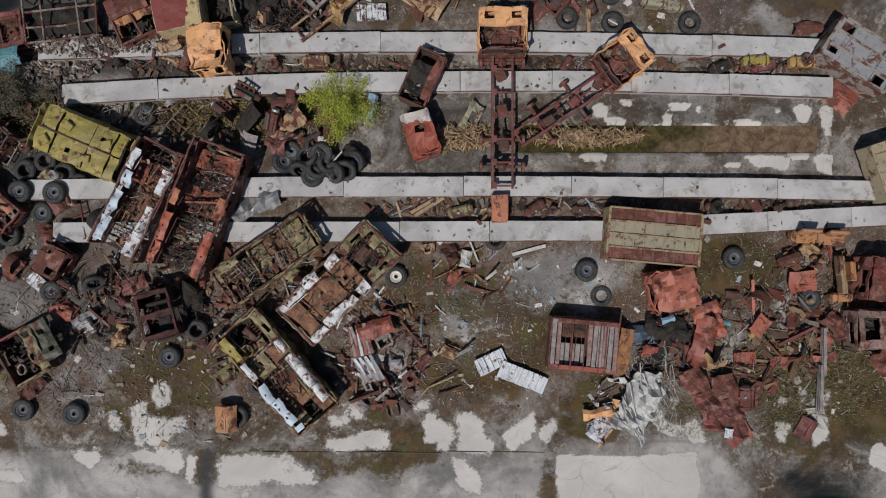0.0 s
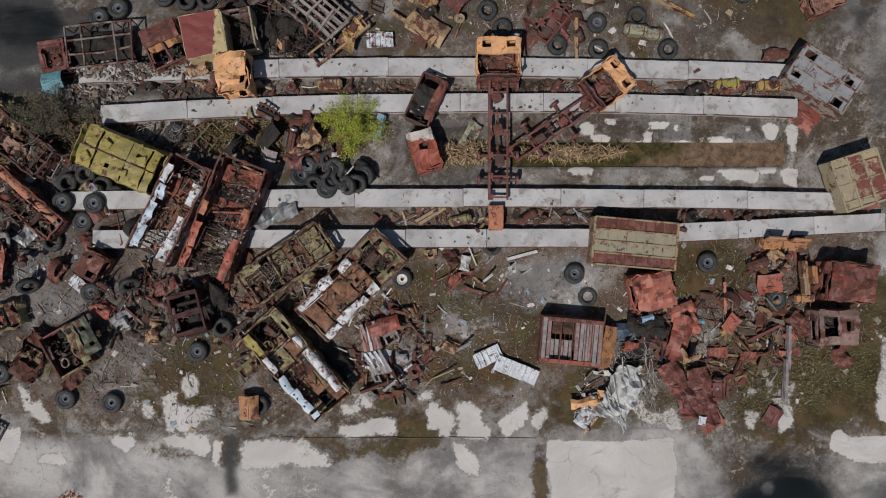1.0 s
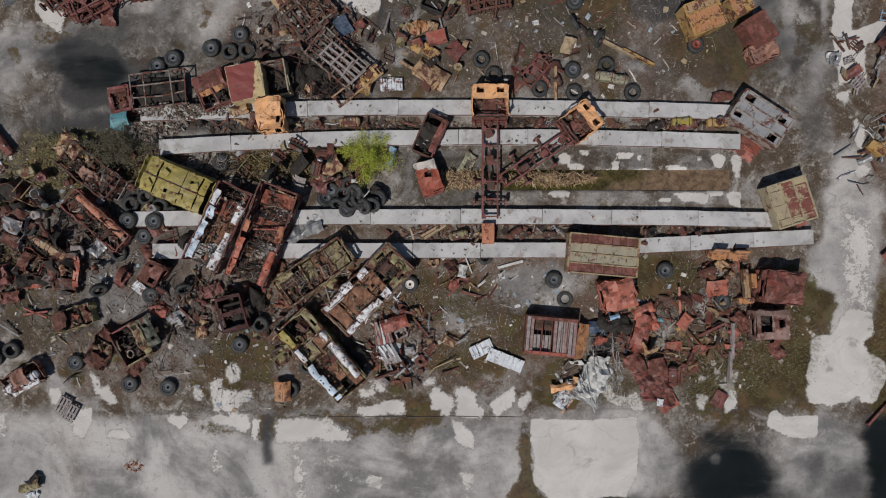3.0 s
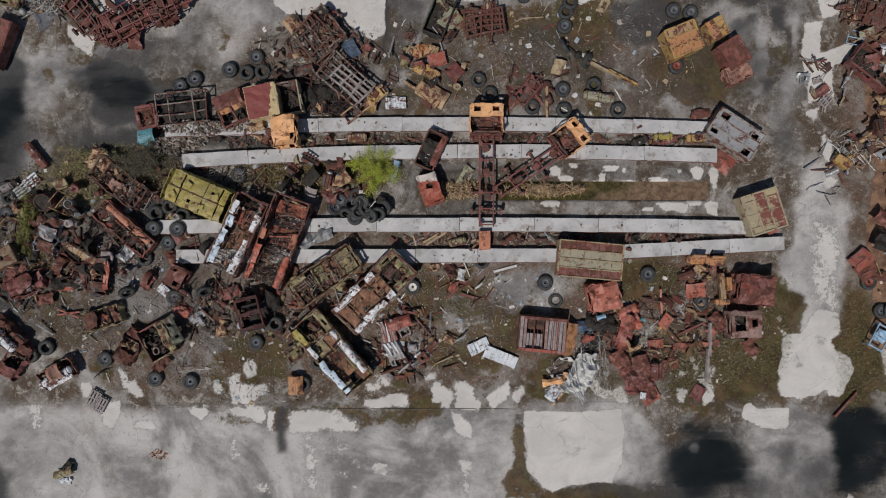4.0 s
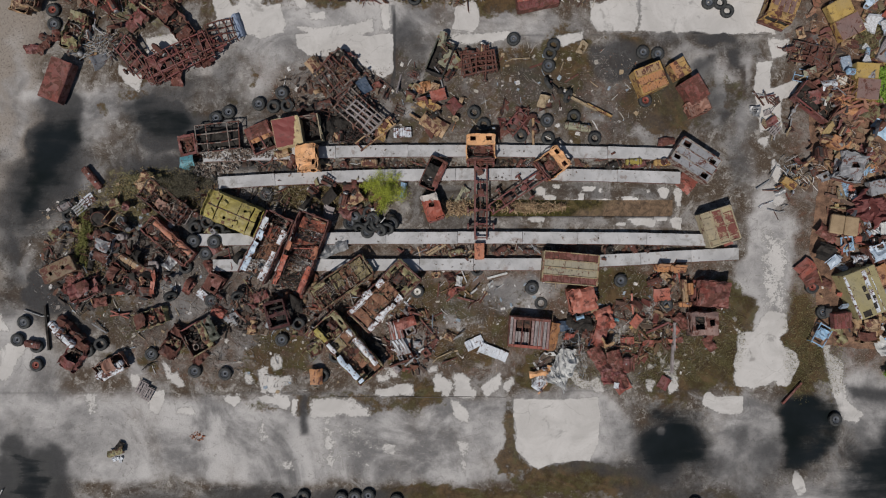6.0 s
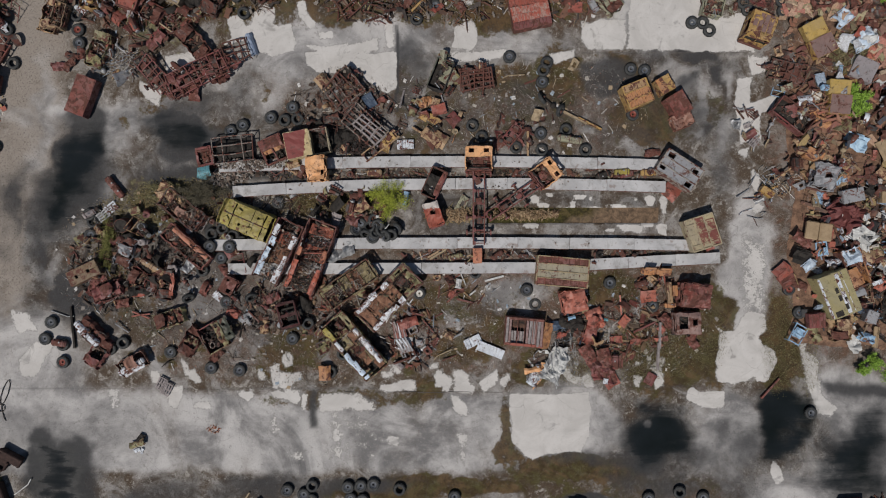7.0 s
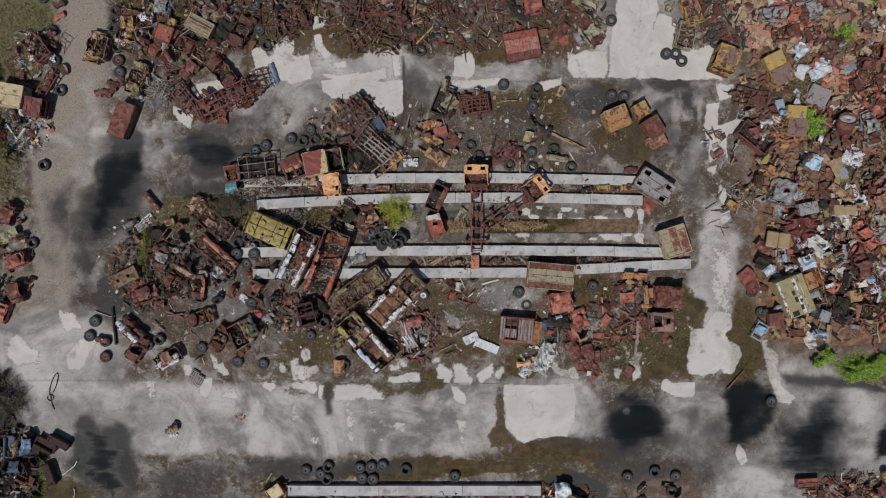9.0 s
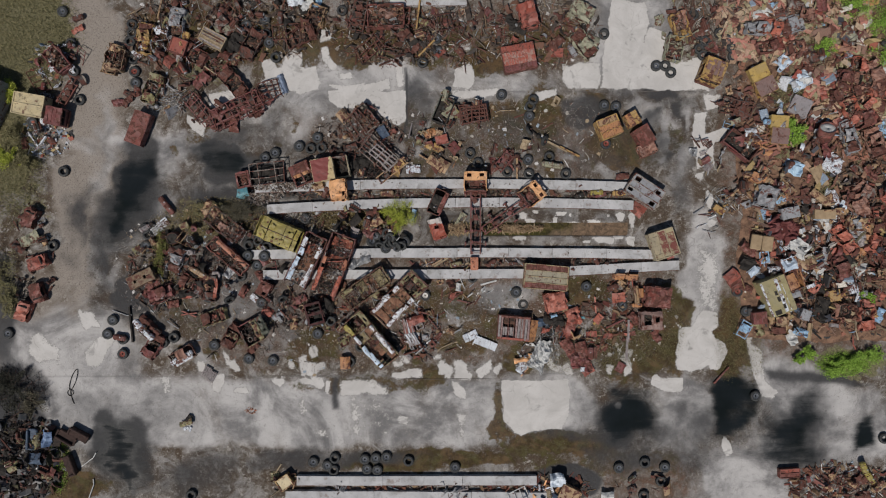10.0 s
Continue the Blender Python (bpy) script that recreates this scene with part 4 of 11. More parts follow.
def ground_material():
    m, nt, b = start("yard_ground", 0.9, 0, 0.12)
    tc = nt.nodes.new("ShaderNodeTexCoord")
    v = tc.outputs["Object"]
    def channels(name):
        a = nt.nodes.new("ShaderNodeAttribute")
        a.attribute_name = name
        s = nt.nodes.new("ShaderNodeSeparateColor")
        put(nt, s.inputs[0], a.outputs["Color"])
        return s.outputs[0], s.outputs[1], s.outputs[2], a.outputs["Alpha"]
    dry, silt, water, moss = channels("cover")
    dark, grass, tan, litter = channels("soil")
    big, mid, fine, grit = noisy(nt, v, 0.16, 6), noisy(nt, v, 0.9, 8, 0.7, 0.12), noisy(nt, v, 5, 6, 0.7), noisy(nt, v, 22, 4, 0.7)
    cloud = noisy(nt, v, 0.20, 9, 0.60, 0.35)
    def edge(mask, amount, lo, hi, n=mid):
        return ramp(nt, math2(nt, "ADD", mask, math2(nt, "MULTIPLY", math2(nt, "SUBTRACT", n, 0.5), amount)), lo, hi)
    rag = math2(nt, "ADD", math2(nt, "MULTIPLY", mid, 0.62), math2(nt, "MULTIPLY", noisy(nt, v, 2.6, 8, 0.75, 0.3), 0.38))
    c = mix(nt, ramp(nt, mid, 0.33, 0.62), (0.075, 0.062, 0.050), (0.235, 0.220, 0.200))
    c = mix(nt, ramp(nt, fine, 0.40, 0.62, 0, 0.8), c, (0.105, 0.085, 0.068))
    stain = noisy(nt, v, 0.33, 8, 0.7, 1.0)
    c = mix(nt, ramp(nt, stain, 0.48, 0.58, 0, 0.85), c, mix(nt, fine, (0.040, 0.026, 0.016), (0.095, 0.066, 0.043)))
    c = mix(nt, ramp(nt, stain, 0.38, 0.50, 0.85, 0.0), c, mix(nt, fine, (0.20, 0.195, 0.19), (0.33, 0.32, 0.31)))
    pale = math2(nt, "MULTIPLY", ramp(nt, noisy(nt, v, 1.5, 9, 0.75, 0.4), 0.545, 0.575), ramp(nt, mid, 0.40, 0.54))
    c = mix(nt, math2(nt, "MULTIPLY", pale, 0.8), c, mix(nt, grit, (0.24, 0.23, 0.215), (0.46, 0.44, 0.41)))
    speck = math2(nt, "MULTIPLY", ramp(nt, grit, 0.58, 0.66), ramp(nt, mid, 0.4, 0.6, 0.25, 1.0))
    c = mix(nt, math2(nt, "MULTIPLY", speck, 0.75), c, (0.36, 0.34, 0.31))
    lit = edge(litter, 1.2, 0.35, 0.8, fine)
    c = mix(nt, math2(nt, "MULTIPLY", lit, 0.48), c, mix(nt, ramp(nt, grit, 0.42, 0.58), (0.058, 0.038, 0.029), (0.185, 0.145, 0.118)))
    rusty = math2(nt, "MULTIPLY", lit, ramp(nt, noisy(nt, v, 1.1, 7, 0.7, 0.6), 0.47, 0.60, 0.0, 0.42))
    c = mix(nt, rusty, c, mix(nt, grit, (0.085, 0.036, 0.022), (0.21, 0.105, 0.068)))
    c = mix(nt, math2(nt, "MULTIPLY", edge(tan, 1.5, 0.1, 0.9, cloud), 0.95), c, mix(nt, fine, (0.21, 0.185, 0.16), (0.34, 0.305, 0.27)))
    haze = noisy(nt, v, 0.13, 7, 0.62, 1.2)
    powder = mix(nt, ramp(nt, math2(nt, "ADD", math2(nt, "MULTIPLY", haze, 0.80), math2(nt, "MULTIPLY", mid, 0.20)), 0.37, 0.60), (0.165, 0.164, 0.166), (0.48, 0.473, 0.467))
    powder = mix(nt, ramp(nt, noisy(nt, v, 2.4, 8, 0.75, 0.6), 0.57, 0.63, 0.0, 0.45), powder, (0.13, 0.12, 0.11))
    c = mix(nt, math2(nt, "MULTIPLY", edge(silt, 2.0, 0.12, 0.95, cloud), 0.95), c, powder)
    mossy = edge(moss, 3.0, 0.38, 0.74, rag)
    c = mix(nt, math2(nt, "MULTIPLY", mossy, 0.92), c, mix(nt, ramp(nt, math2(nt, "ADD", math2(nt, "MULTIPLY", mid, 0.7), math2(nt, "MULTIPLY", fine, 0.3)), 0.36, 0.62), (0.036, 0.023, 0.011), mix(nt, ramp(nt, stain, 0.42, 0.58), (0.106, 0.064, 0.026), (0.076, 0.068, 0.027))))
    bare = math2(nt, "SUBTRACT", 1.0, math2(nt, "MULTIPLY", mossy, 0.75))
    c = mix(nt, math2(nt, "MULTIPLY", edge(dark, 0.9, 0.08, 0.80, cloud), 0.94), c, mix(nt, fine, (0.026, 0.028, 0.032), (0.072, 0.072, 0.074)))
    torn = math2(nt, "ADD", math2(nt, "MULTIPLY", rag, 0.64), math2(nt, "MULTIPLY", noisy(nt, v, 6.0, 7, 0.75, 0.3), 0.36))
    dr = ramp(nt, math2(nt, "ADD", math2(nt, "MULTIPLY", dry, 1.05), math2(nt, "MULTIPLY", math2(nt, "SUBTRACT", torn, 0.5), 3.3)), 0.50, 0.56)
    dr = math2(nt, "MULTIPLY", dr, ramp(nt, dry, 0.06, 0.22))
    dr = math2(nt, "MULTIPLY", dr, ramp(nt, noisy(nt, v, 0.55, 8, 0.72, 1.0), 0.33, 0.42, 0.38, 1.0))
    halo = edge(dry, 2.2, 0.30, 0.48, rag)
    c = mix(nt, math2(nt, "MULTIPLY", halo, 0.75), c, mix(nt, fine, (0.20, 0.197, 0.19), (0.32, 0.315, 0.305)))
    c = mix(nt, dr, c, mix(nt, ramp(nt, stain, 0.35, 0.65), (0.55, 0.54, 0.525), (0.455, 0.445, 0.43)))
    vo = nt.nodes.new("ShaderNodeTexVoronoi")
    vo.feature = "DISTANCE_TO_EDGE"
    vo.inputs["Scale"].default_value = 0.42
    bent = nt.nodes.new("ShaderNodeVectorMath")
    bent.operation = "ADD"
    put(nt, bent.inputs[0], v)
    jog = nt.nodes.new("ShaderNodeTexNoise")
    put(nt, jog.inputs["Vector"], v)
    jog.inputs["Scale"].default_value, jog.inputs["Detail"].default_value = 0.9, 6
    put(nt, bent.inputs[1], jog.outputs["Color"])
    put(nt, vo.inputs["Vector"], bent.outputs[0])
    crack = math2(nt, "MULTIPLY", ramp(nt, vo.outputs["Distance"], 0.002, 0.010, 1.0, 0.0), ramp(nt, noisy(nt, v, 0.35, 3), 0.46, 0.60))
    c = mix(nt, math2(nt, "MULTIPLY", crack, 0.34), c, (0.09, 0.08, 0.07))
    crumbs = math2(nt, "MULTIPLY", ramp(nt, noisy(nt, v, 6.5, 6, 0.75, 0.4), 0.545, 0.60), math2(nt, "SUBTRACT", 1.0, math2(nt, "MAXIMUM", dr, ramp(nt, silt, 0.3, 0.8))))
    c = mix(nt, math2(nt, "MULTIPLY", math2(nt, "MULTIPLY", crumbs, bare), 0.55), c, (0.042, 0.034, 0.028))
    chalk = math2(nt, "MULTIPLY", ramp(nt, noisy(nt, v, 5.2, 6, 0.75, 0.5), 0.59, 0.64), math2(nt, "SUBTRACT", 1.0, ramp(nt, math2(nt, "MAXIMUM", dark, water), 0.2, 0.6)))
    c = mix(nt, math2(nt, "MULTIPLY", math2(nt, "MULTIPLY", chalk, bare), 0.5), c, (0.36, 0.345, 0.325))
    c = mix(nt, math2(nt, "MULTIPLY", ramp(nt, noisy(nt, v, 9, 7, 0.8), 0.56, 0.72, 0.0, 0.35), bare), c, (0.13, 0.115, 0.10))
    c = mix(nt, edge(grass, 2.6, 0.40, 0.66, rag), c, mix(nt, ramp(nt, fine, 0.35, 0.65), (0.095, 0.092, 0.050), (0.20, 0.185, 0.110)))
    drawn = nt.nodes.new("ShaderNodeMapping")
    drawn.inputs["Scale"].default_value, drawn.inputs["Rotation"].default_value = (0.30, 1.5, 1.0), (0, 0, 0.08)
    put(nt, drawn.inputs["Vector"], v)
    wisp = noisy(nt, drawn.outputs[0], 0.55, 8, 0.66, 0.7)
    veil = math2(nt, "ADD", math2(nt, "MULTIPLY", cloud, 0.45), math2(nt, "MULTIPLY", wisp, 0.55))
    wet = edge(water, 1.8, 0.06, 1.0, veil)
    c = mix(nt, wet, c, mix(nt, ramp(nt, big, 0.3, 0.7), (0.007, 0.010, 0.010), (0.014, 0.018, 0.021)))
    put(nt, b.inputs["Base Color"], c)
    put(nt, b.inputs["Roughness"], ramp(nt, wet, 0, 1, 0.92, 0.12))
    h = math2(nt, "ADD", math2(nt, "MULTIPLY", fine, 0.6), math2(nt, "MULTIPLY", grit, 0.4))
    still = math2(nt, "MAXIMUM", math2(nt, "MAXIMUM", wet, math2(nt, "MULTIPLY", mossy, 0.6)), math2(nt, "MULTIPLY", dr, 0.85))
    h = math2(nt, "ADD", math2(nt, "MULTIPLY", math2(nt, "SUBTRACT", h, 0.5), math2(nt, "SUBTRACT", 1.0, still)), 0.5)
    relief(nt, b, h, 0.7, 0.08)
    return m


lay_ground()


def pit_water():
    x0, y0 = 3.82, 5.14
    x1, y1 = 18.73, 6.25
    m, nt, b = start("pit_water", 0.12, 0, 0.5)
    tc = nt.nodes.new("ShaderNodeTexCoord")
    n = noisy(nt, tc.outputs["Object"], 0.35, 6)
    put(nt, b.inputs["Base Color"], mix(nt, ramp(nt, n, 0.4, 0.6), (0.044, 0.044, 0.011), (0.075, 0.064, 0.022)))
    s = nt.nodes.new("ShaderNodeSeparateXYZ")
    put(nt, s.inputs[0], tc.outputs["Object"])
    silted = ramp(nt, math2(nt, "ADD", math2(nt, "MULTIPLY", s.outputs[0], 0.08), math2(nt, "MULTIPLY", n, 1.4)), 0.50, 1.0)
    weed = noisy(nt, tc.outputs["Object"], 2.2, 9, 0.75, 0.8)
    green = mix(nt, ramp(nt, weed, 0.35, 0.65), (0.022, 0.022, 0.008), (0.075, 0.066, 0.018))
    brown = mix(nt, ramp(nt, weed, 0.35, 0.65), (0.055, 0.034, 0.018), (0.19, 0.125, 0.075))
    put(nt, b.inputs["Base Color"], mix(nt, silted, green, brown))
    put(nt, b.inputs["Roughness"], ramp(nt, silted, 0, 1, 0.15, 0.7))
    relief(nt, b, weed, 0.25, 0.03)
    bm = bmesh.new()
    sheet(bm, x1 - x0 + 0.3, y1 - y0 + 0.3, th=0.02, step=1.0)
    ob = part("water", bm, m, None)
    ob.location = ((x0 + x1) / 2, (y0 + y1) / 2, -0.14)
    tagged(ob, "murky brown-green water standing in the inspection pit", "water", kind="structure")


pit_water()


def beam(x0, y0, x1, y1, pieces, width=0.95, high=0.46, mat=BEAM, cat="beam", bow=0.0):
    """A row of precast concrete beams laid end to end, with a rusty steel edge."""
    L, ang = math.hypot(x1 - x0, y1 - y0), math.degrees(math.atan2(y1 - y0, x1 - x0))
    ob = thing("concrete_beam", x0, y0, 0, ang, "long pale concrete beam lying on the yard, stained and chipped", cat, "concrete beams")
    rnd = random.Random(round(x0 * 10))
    at = 0.0
    for k in range(pieces):
        end = L * (k + 1) / pieces + (rnd.uniform(-0.6, 0.6) if k < pieces - 1 else 0)
        bm = bmesh.new()
        n = max(2, int((end - at) / 0.6))
        u, slope = (at + end) / L - 1, -4 * bow * ((at + end) / L - 1) / L
        m = T((at + end) / 2, bow * (1 - u * u) + rnd.uniform(-0.02, 0.02), high / 2 - 0.03, 0, 0, math.degrees(slope) + rnd.uniform(-0.25, 0.25))
        sheet(bm, end - at - 0.03, width, th=high + 0.06, step=0.5, crumple=0.035, m=m, seed=x0 + k)
        bmesh.ops.bevel(bm, geom=[e for e in bm.edges if len(e.link_faces) == 2 and e.calc_face_angle(0) > 1.0], offset=0.03, segments=1, affect="EDGES")
        part("beam_segment", bm, mat, ob)
        at = end
    bm = bmesh.new()
    for k in range(pieces):
        lo, hi = L * (k + 0.03) / pieces, L * (k + 0.95) / pieces
        yy = [bow * (1 - (2 * q / L - 1) ** 2) - width / 2 - 0.02 for q in (lo, hi)]
        bar(bm, (lo, yy[0], high - 0.06), (hi, yy[1], high - 0.06), 0.05, 0.06)
    part("steel_edge", bm, RUST, ob, "rusty steel edge strip")
    return ob


beam(-19.40, 9.85, 18.55, 10.03, 7, bow=0.36)
beam(-18.20, 7.70, 19.20, 8.10, 8, bow=0.50)
beam(-19.83, 3.06, 21.40, 3.10, 8, bow=0.20)
beam(-18.60, 1.03, 8.27, 1.14, 5)
beam(8.89, 1.20, 23.92, 2.00, 4)
beam(-15.23, -20.01, 9.34, -20.09, 3)
beam(-16.38, -21.52, 12.24, -21.79, 3)
beam(-5.68, 28.87, 2.14, 28.90, 2)


# ---- vehicles and their pieces ----
MASTER = {}


def place(key, maker, m):
    """The first call builds the thing, later ones copy it."""
    if key in MASTER:
        return copy_thing(MASTER[key], m)
    ob = maker()
    ob.matrix_basis = m
    MASTER[key] = ob
    return ob


TYRE = [(0.27, 0.11), (0.36, 0.15), (0.47, 0.145), (0.52, 0.10), (0.52, -0.10), (0.47, -0.145), (0.36, -0.15), (0.27, -0.11), (0.30, -0.08), (0.44, -0.09), (0.44, 0.09), (0.30, 0.08)]


def make_tyre(kind):
    label = {"bare": "worn black truck tyre without a rim, lying on the ground", "rim": "black truck tyre on a dark grey rim",
             "white": "black truck tyre on a white painted rim", "red": "black truck tyre on a rusty red rim"}[kind]
    ob = tagged(new("tyre"), label, "tyre", "discarded tyres")
    bm = bmesh.new()
    lathe(bm, TYRE, 28)
    part("casing", bm, RUBBER, ob)
    bm = bmesh.new()
    for k in range(28):
        block(bm, 0.05, 0.06, 0.19, T(rz=k * 360 / 28) @ T(0.52, 0, 0.0, 0, 0, 0), 0)
    part("tread", bm, RUBBER, ob)
    if kind != "bare":
        mat = {"rim": GRIMRIM, "white": WHITERIM, "red": REDRIM}[kind]
        bm = bmesh.new()
        lathe(bm, [(0.275, 0.10), (0.29, 0.12), (0.26, 0.11), (0.22, 0.02), (0.12, 0.03), (0.10, 0.07), (0.09, 0.03), (0.09, -0.01), (0.20, -0.02), (0.275, -0.08)], 20)
        part("rim", bm, mat, ob)
    return ob


def tyre(x, y, kind="bare", z=0.0, rx=0, ry=0, rz=0):
    lift = 0.15 + 0.37 * abs(math.sin(radians(max(abs(rx), abs(ry)))))
    return place(("tyre", kind), lambda: make_tyre(kind), pose(x, y, z + lift, 0, 0, rz) @ pose(0, 0, 0, rx, ry, 0))


def shards(n, spots, lo, hi, flat, slim, seed, base=0.0, rise=0.0, tilt=0.5, bend=0.3, height=None, avoid=()):
    """Vertices and faces of small bent torn pieces over elliptical spots."""
    r = np.random.RandomState(seed)
    w = np.array([s[2] * s[3] for s in spots], float)
    S = np.array(spots, float)[r.choice(len(spots), n, p=w / w.sum())]
    a, q = r.rand(n) * 2 * np.pi, np.sqrt(r.rand(n)) * 1.0
    px, py = S[:, 0] + S[:, 2] * q * np.cos(a), S[:, 1] + S[:, 3] * q * np.sin(a)
    keep = np.ones(n, bool)
    for ex, ey, ea, eb in avoid:
        keep &= ((px - ex) / ea) ** 2 + ((py - ey) / eb) ** 2 > 1
    px, py, n = px[keep], py[keep], int(keep.sum())
    size = lo + (hi - lo) * r.rand(n) ** 2.2
    dims = np.stack([size, size * (slim[0] + (slim[1] - slim[0]) * r.rand(n)), size * flat * (0.3 + r.rand(n))], -1) / 2
    yaw, p1, p2 = r.rand(n) * 2 * np.pi, r.randn(n) * tilt, r.randn(n) * tilt
    cy, sy, c1, s1, c2, s2 = np.cos(yaw), np.sin(yaw), np.cos(p1), np.sin(p1), np.cos(p2), np.sin(p2)
    Rz = np.zeros((n, 3, 3)); Rx = np.zeros((n, 3, 3)); Ry = np.zeros((n, 3, 3))
    Rz[:, 0, 0], Rz[:, 0, 1], Rz[:, 1, 0], Rz[:, 1, 1], Rz[:, 2, 2] = cy, -sy, sy, cy, 1
    Rx[:, 0, 0], Rx[:, 1, 1], Rx[:, 1, 2], Rx[:, 2, 1], Rx[:, 2, 2] = 1, c1, -s1, s1, c1
    Ry[:, 1, 1], Ry[:, 0, 0], Ry[:, 0, 2], Ry[:, 2, 0], Ry[:, 2, 2] = 1, c2, s2, -s2, c2
    corner = np.array([[sx, sy_, sz] for sx in (-1, 0, 1) for sy_ in (-1, 1) for sz in (-1, 1)], float)
    loc = corner[None] * dims[:, None] * (1 + 0.6 * (r.rand(n, 12, 3) - 0.5))
    loc[:, 4:8, 2] += (size * bend * (r.rand(n) - 0.3))[:, None]
    loc[:, 4:8, 1] += (size * bend * (r.rand(n) - 0.5))[:, None]
    V = np.einsum("nij,nkj->nki", Rz @ Rx @ Ry, loc)
    floor = (np.zeros(n) if height is None else height(px, py)) + base + rise * r.rand(n) ** 1.5
    V += np.stack([px, py, floor - V[:, :, 2].min(1) * 0.75 - 0.01], -1)[:, None]
    quad = np.array([[0, 1, 3, 2], [8, 10, 11, 9]] + [[o + p for p in q] for o in (0, 4) for q in ([0, 4, 5, 1], [2, 3, 7, 6], [0, 2, 6, 4], [1, 5, 7, 3])])
    F = (quad[None] + 12 * np.arange(n)[:, None, None]).reshape(-1, 4)
    return V.reshape(-1, 3), F


def strands(n, spots, lo, hi, thick, seed, base=0.02, rise=0.3, curl=0.5, height=None):
    """Vertices and faces of loose bent wires, rods and hoses: three-sided tubes along wandering lines."""
    r = np.random.RandomState(seed)
    K = 7
    w = np.array([s[2] * s[3] for s in spots], float)
    S = np.array(spots, float)[r.choice(len(spots), n, p=w / w.sum())]
    a, q = r.rand(n) * 2 * np.pi, np.sqrt(r.rand(n))
    px, py = S[:, 0] + S[:, 2] * q * np.cos(a), S[:, 1] + S[:, 3] * q * np.sin(a)
    size = lo + (hi - lo) * r.rand(n) ** 2
    turn = r.randn(n, 1) * curl * (r.rand(n, 1) < 0.6) + r.randn(n, K) * 0.18 * curl
    ang = r.rand(n, 1) * 6.283 + np.cumsum(turn, 1)
    step = (size / K)[:, None]
    X = np.cumsum(np.cos(ang) * step, 1)
    Y = np.cumsum(np.sin(ang) * step, 1)
    X, Y = X - X.mean(1, keepdims=True) + px[:, None], Y - Y.mean(1, keepdims=True) + py[:, None]
    Z = base + rise * r.rand(n, 1) ** 1.5 + np.cumsum(r.randn(n, K), 1) * 0.03 * rise
    Z = np.maximum(Z, base)
    if height is not None:
        Z = Z + height(X, Y)
    th = (thick * (0.6 + 0.9 * r.rand(n)))[:, None]
    nx, ny = -np.sin(ang) * th, np.cos(ang) * th
    V = np.stack([np.stack([X + nx, Y + ny, Z], -1), np.stack([X - nx, Y - ny, Z], -1), np.stack([X, Y, Z + th * 1.6], -1)], 2)
    f = []
    for k in range(K - 1):
        o, p = 3 * k, 3 * k + 3
        f += [[o, o + 2, p + 2, p], [o + 2, o + 1, p + 1, p + 2], [o + 1, o, p, p + 1]]
    F = (np.array(f)[None] + 3 * K * np.arange(n)[:, None, None]).reshape(-1, 4)
    return V.reshape(-1, 3), F


def stuff_part(name, V, F, mat, parent):
    me = bpy.data.meshes.new(name)
    me.from_pydata(V.tolist(), [], F.tolist())
    me.materials.append(mat)
    ob = new(name, me)
    ob.parent = parent
    return tagged(ob, kind="stuff")


INNER_MIX = island("wrecked_fittings", [(0.020, 0.016, 0.015), (0.09, 0.05, 0.036), (0.16, 0.07, 0.045), (0.030, 0.025, 0.022), (0.13, 0.034, 0.028), (0.20, 0.14, 0.09), (0.05, 0.035, 0.03), (0.30, 0.26, 0.22),
                                        (0.10, 0.08, 0.065), (0.022, 0.020, 0.020), (0.24, 0.07, 0.05), (0.20, 0.13, 0.085), (0.24, 0.11, 0.07)])
OLIVE_MIX = island("olive_fittings", [(0.020, 0.017, 0.013), (0.12, 0.10, 0.055), (0.07, 0.05, 0.032), (0.19, 0.16, 0.085), (0.030, 0.026, 0.020), (0.12, 0.055, 0.038), (0.24, 0.21, 0.13), (0.05, 0.040, 0.030), (0.33, 0.31, 0.27),
                                      (0.022, 0.020, 0.018), (0.20, 0.17, 0.10), (0.24, 0.13, 0.08)])
CHAR_MIX = island("charred_fittings", [(0.016, 0.016, 0.017), (0.035, 0.030, 0.028), (0.022, 0.028, 0.030), (0.06, 0.04, 0.035), (0.09, 0.05, 0.045)])
WIRE_MIX = island("wire_ends", [(0.14, 0.10, 0.075), (0.05, 0.04, 0.035), (0.28, 0.24, 0.20), (0.11, 0.06, 0.04), (0.020, 0.020, 0.020), (0.20, 0.12, 0.08), (0.40, 0.38, 0.36)])


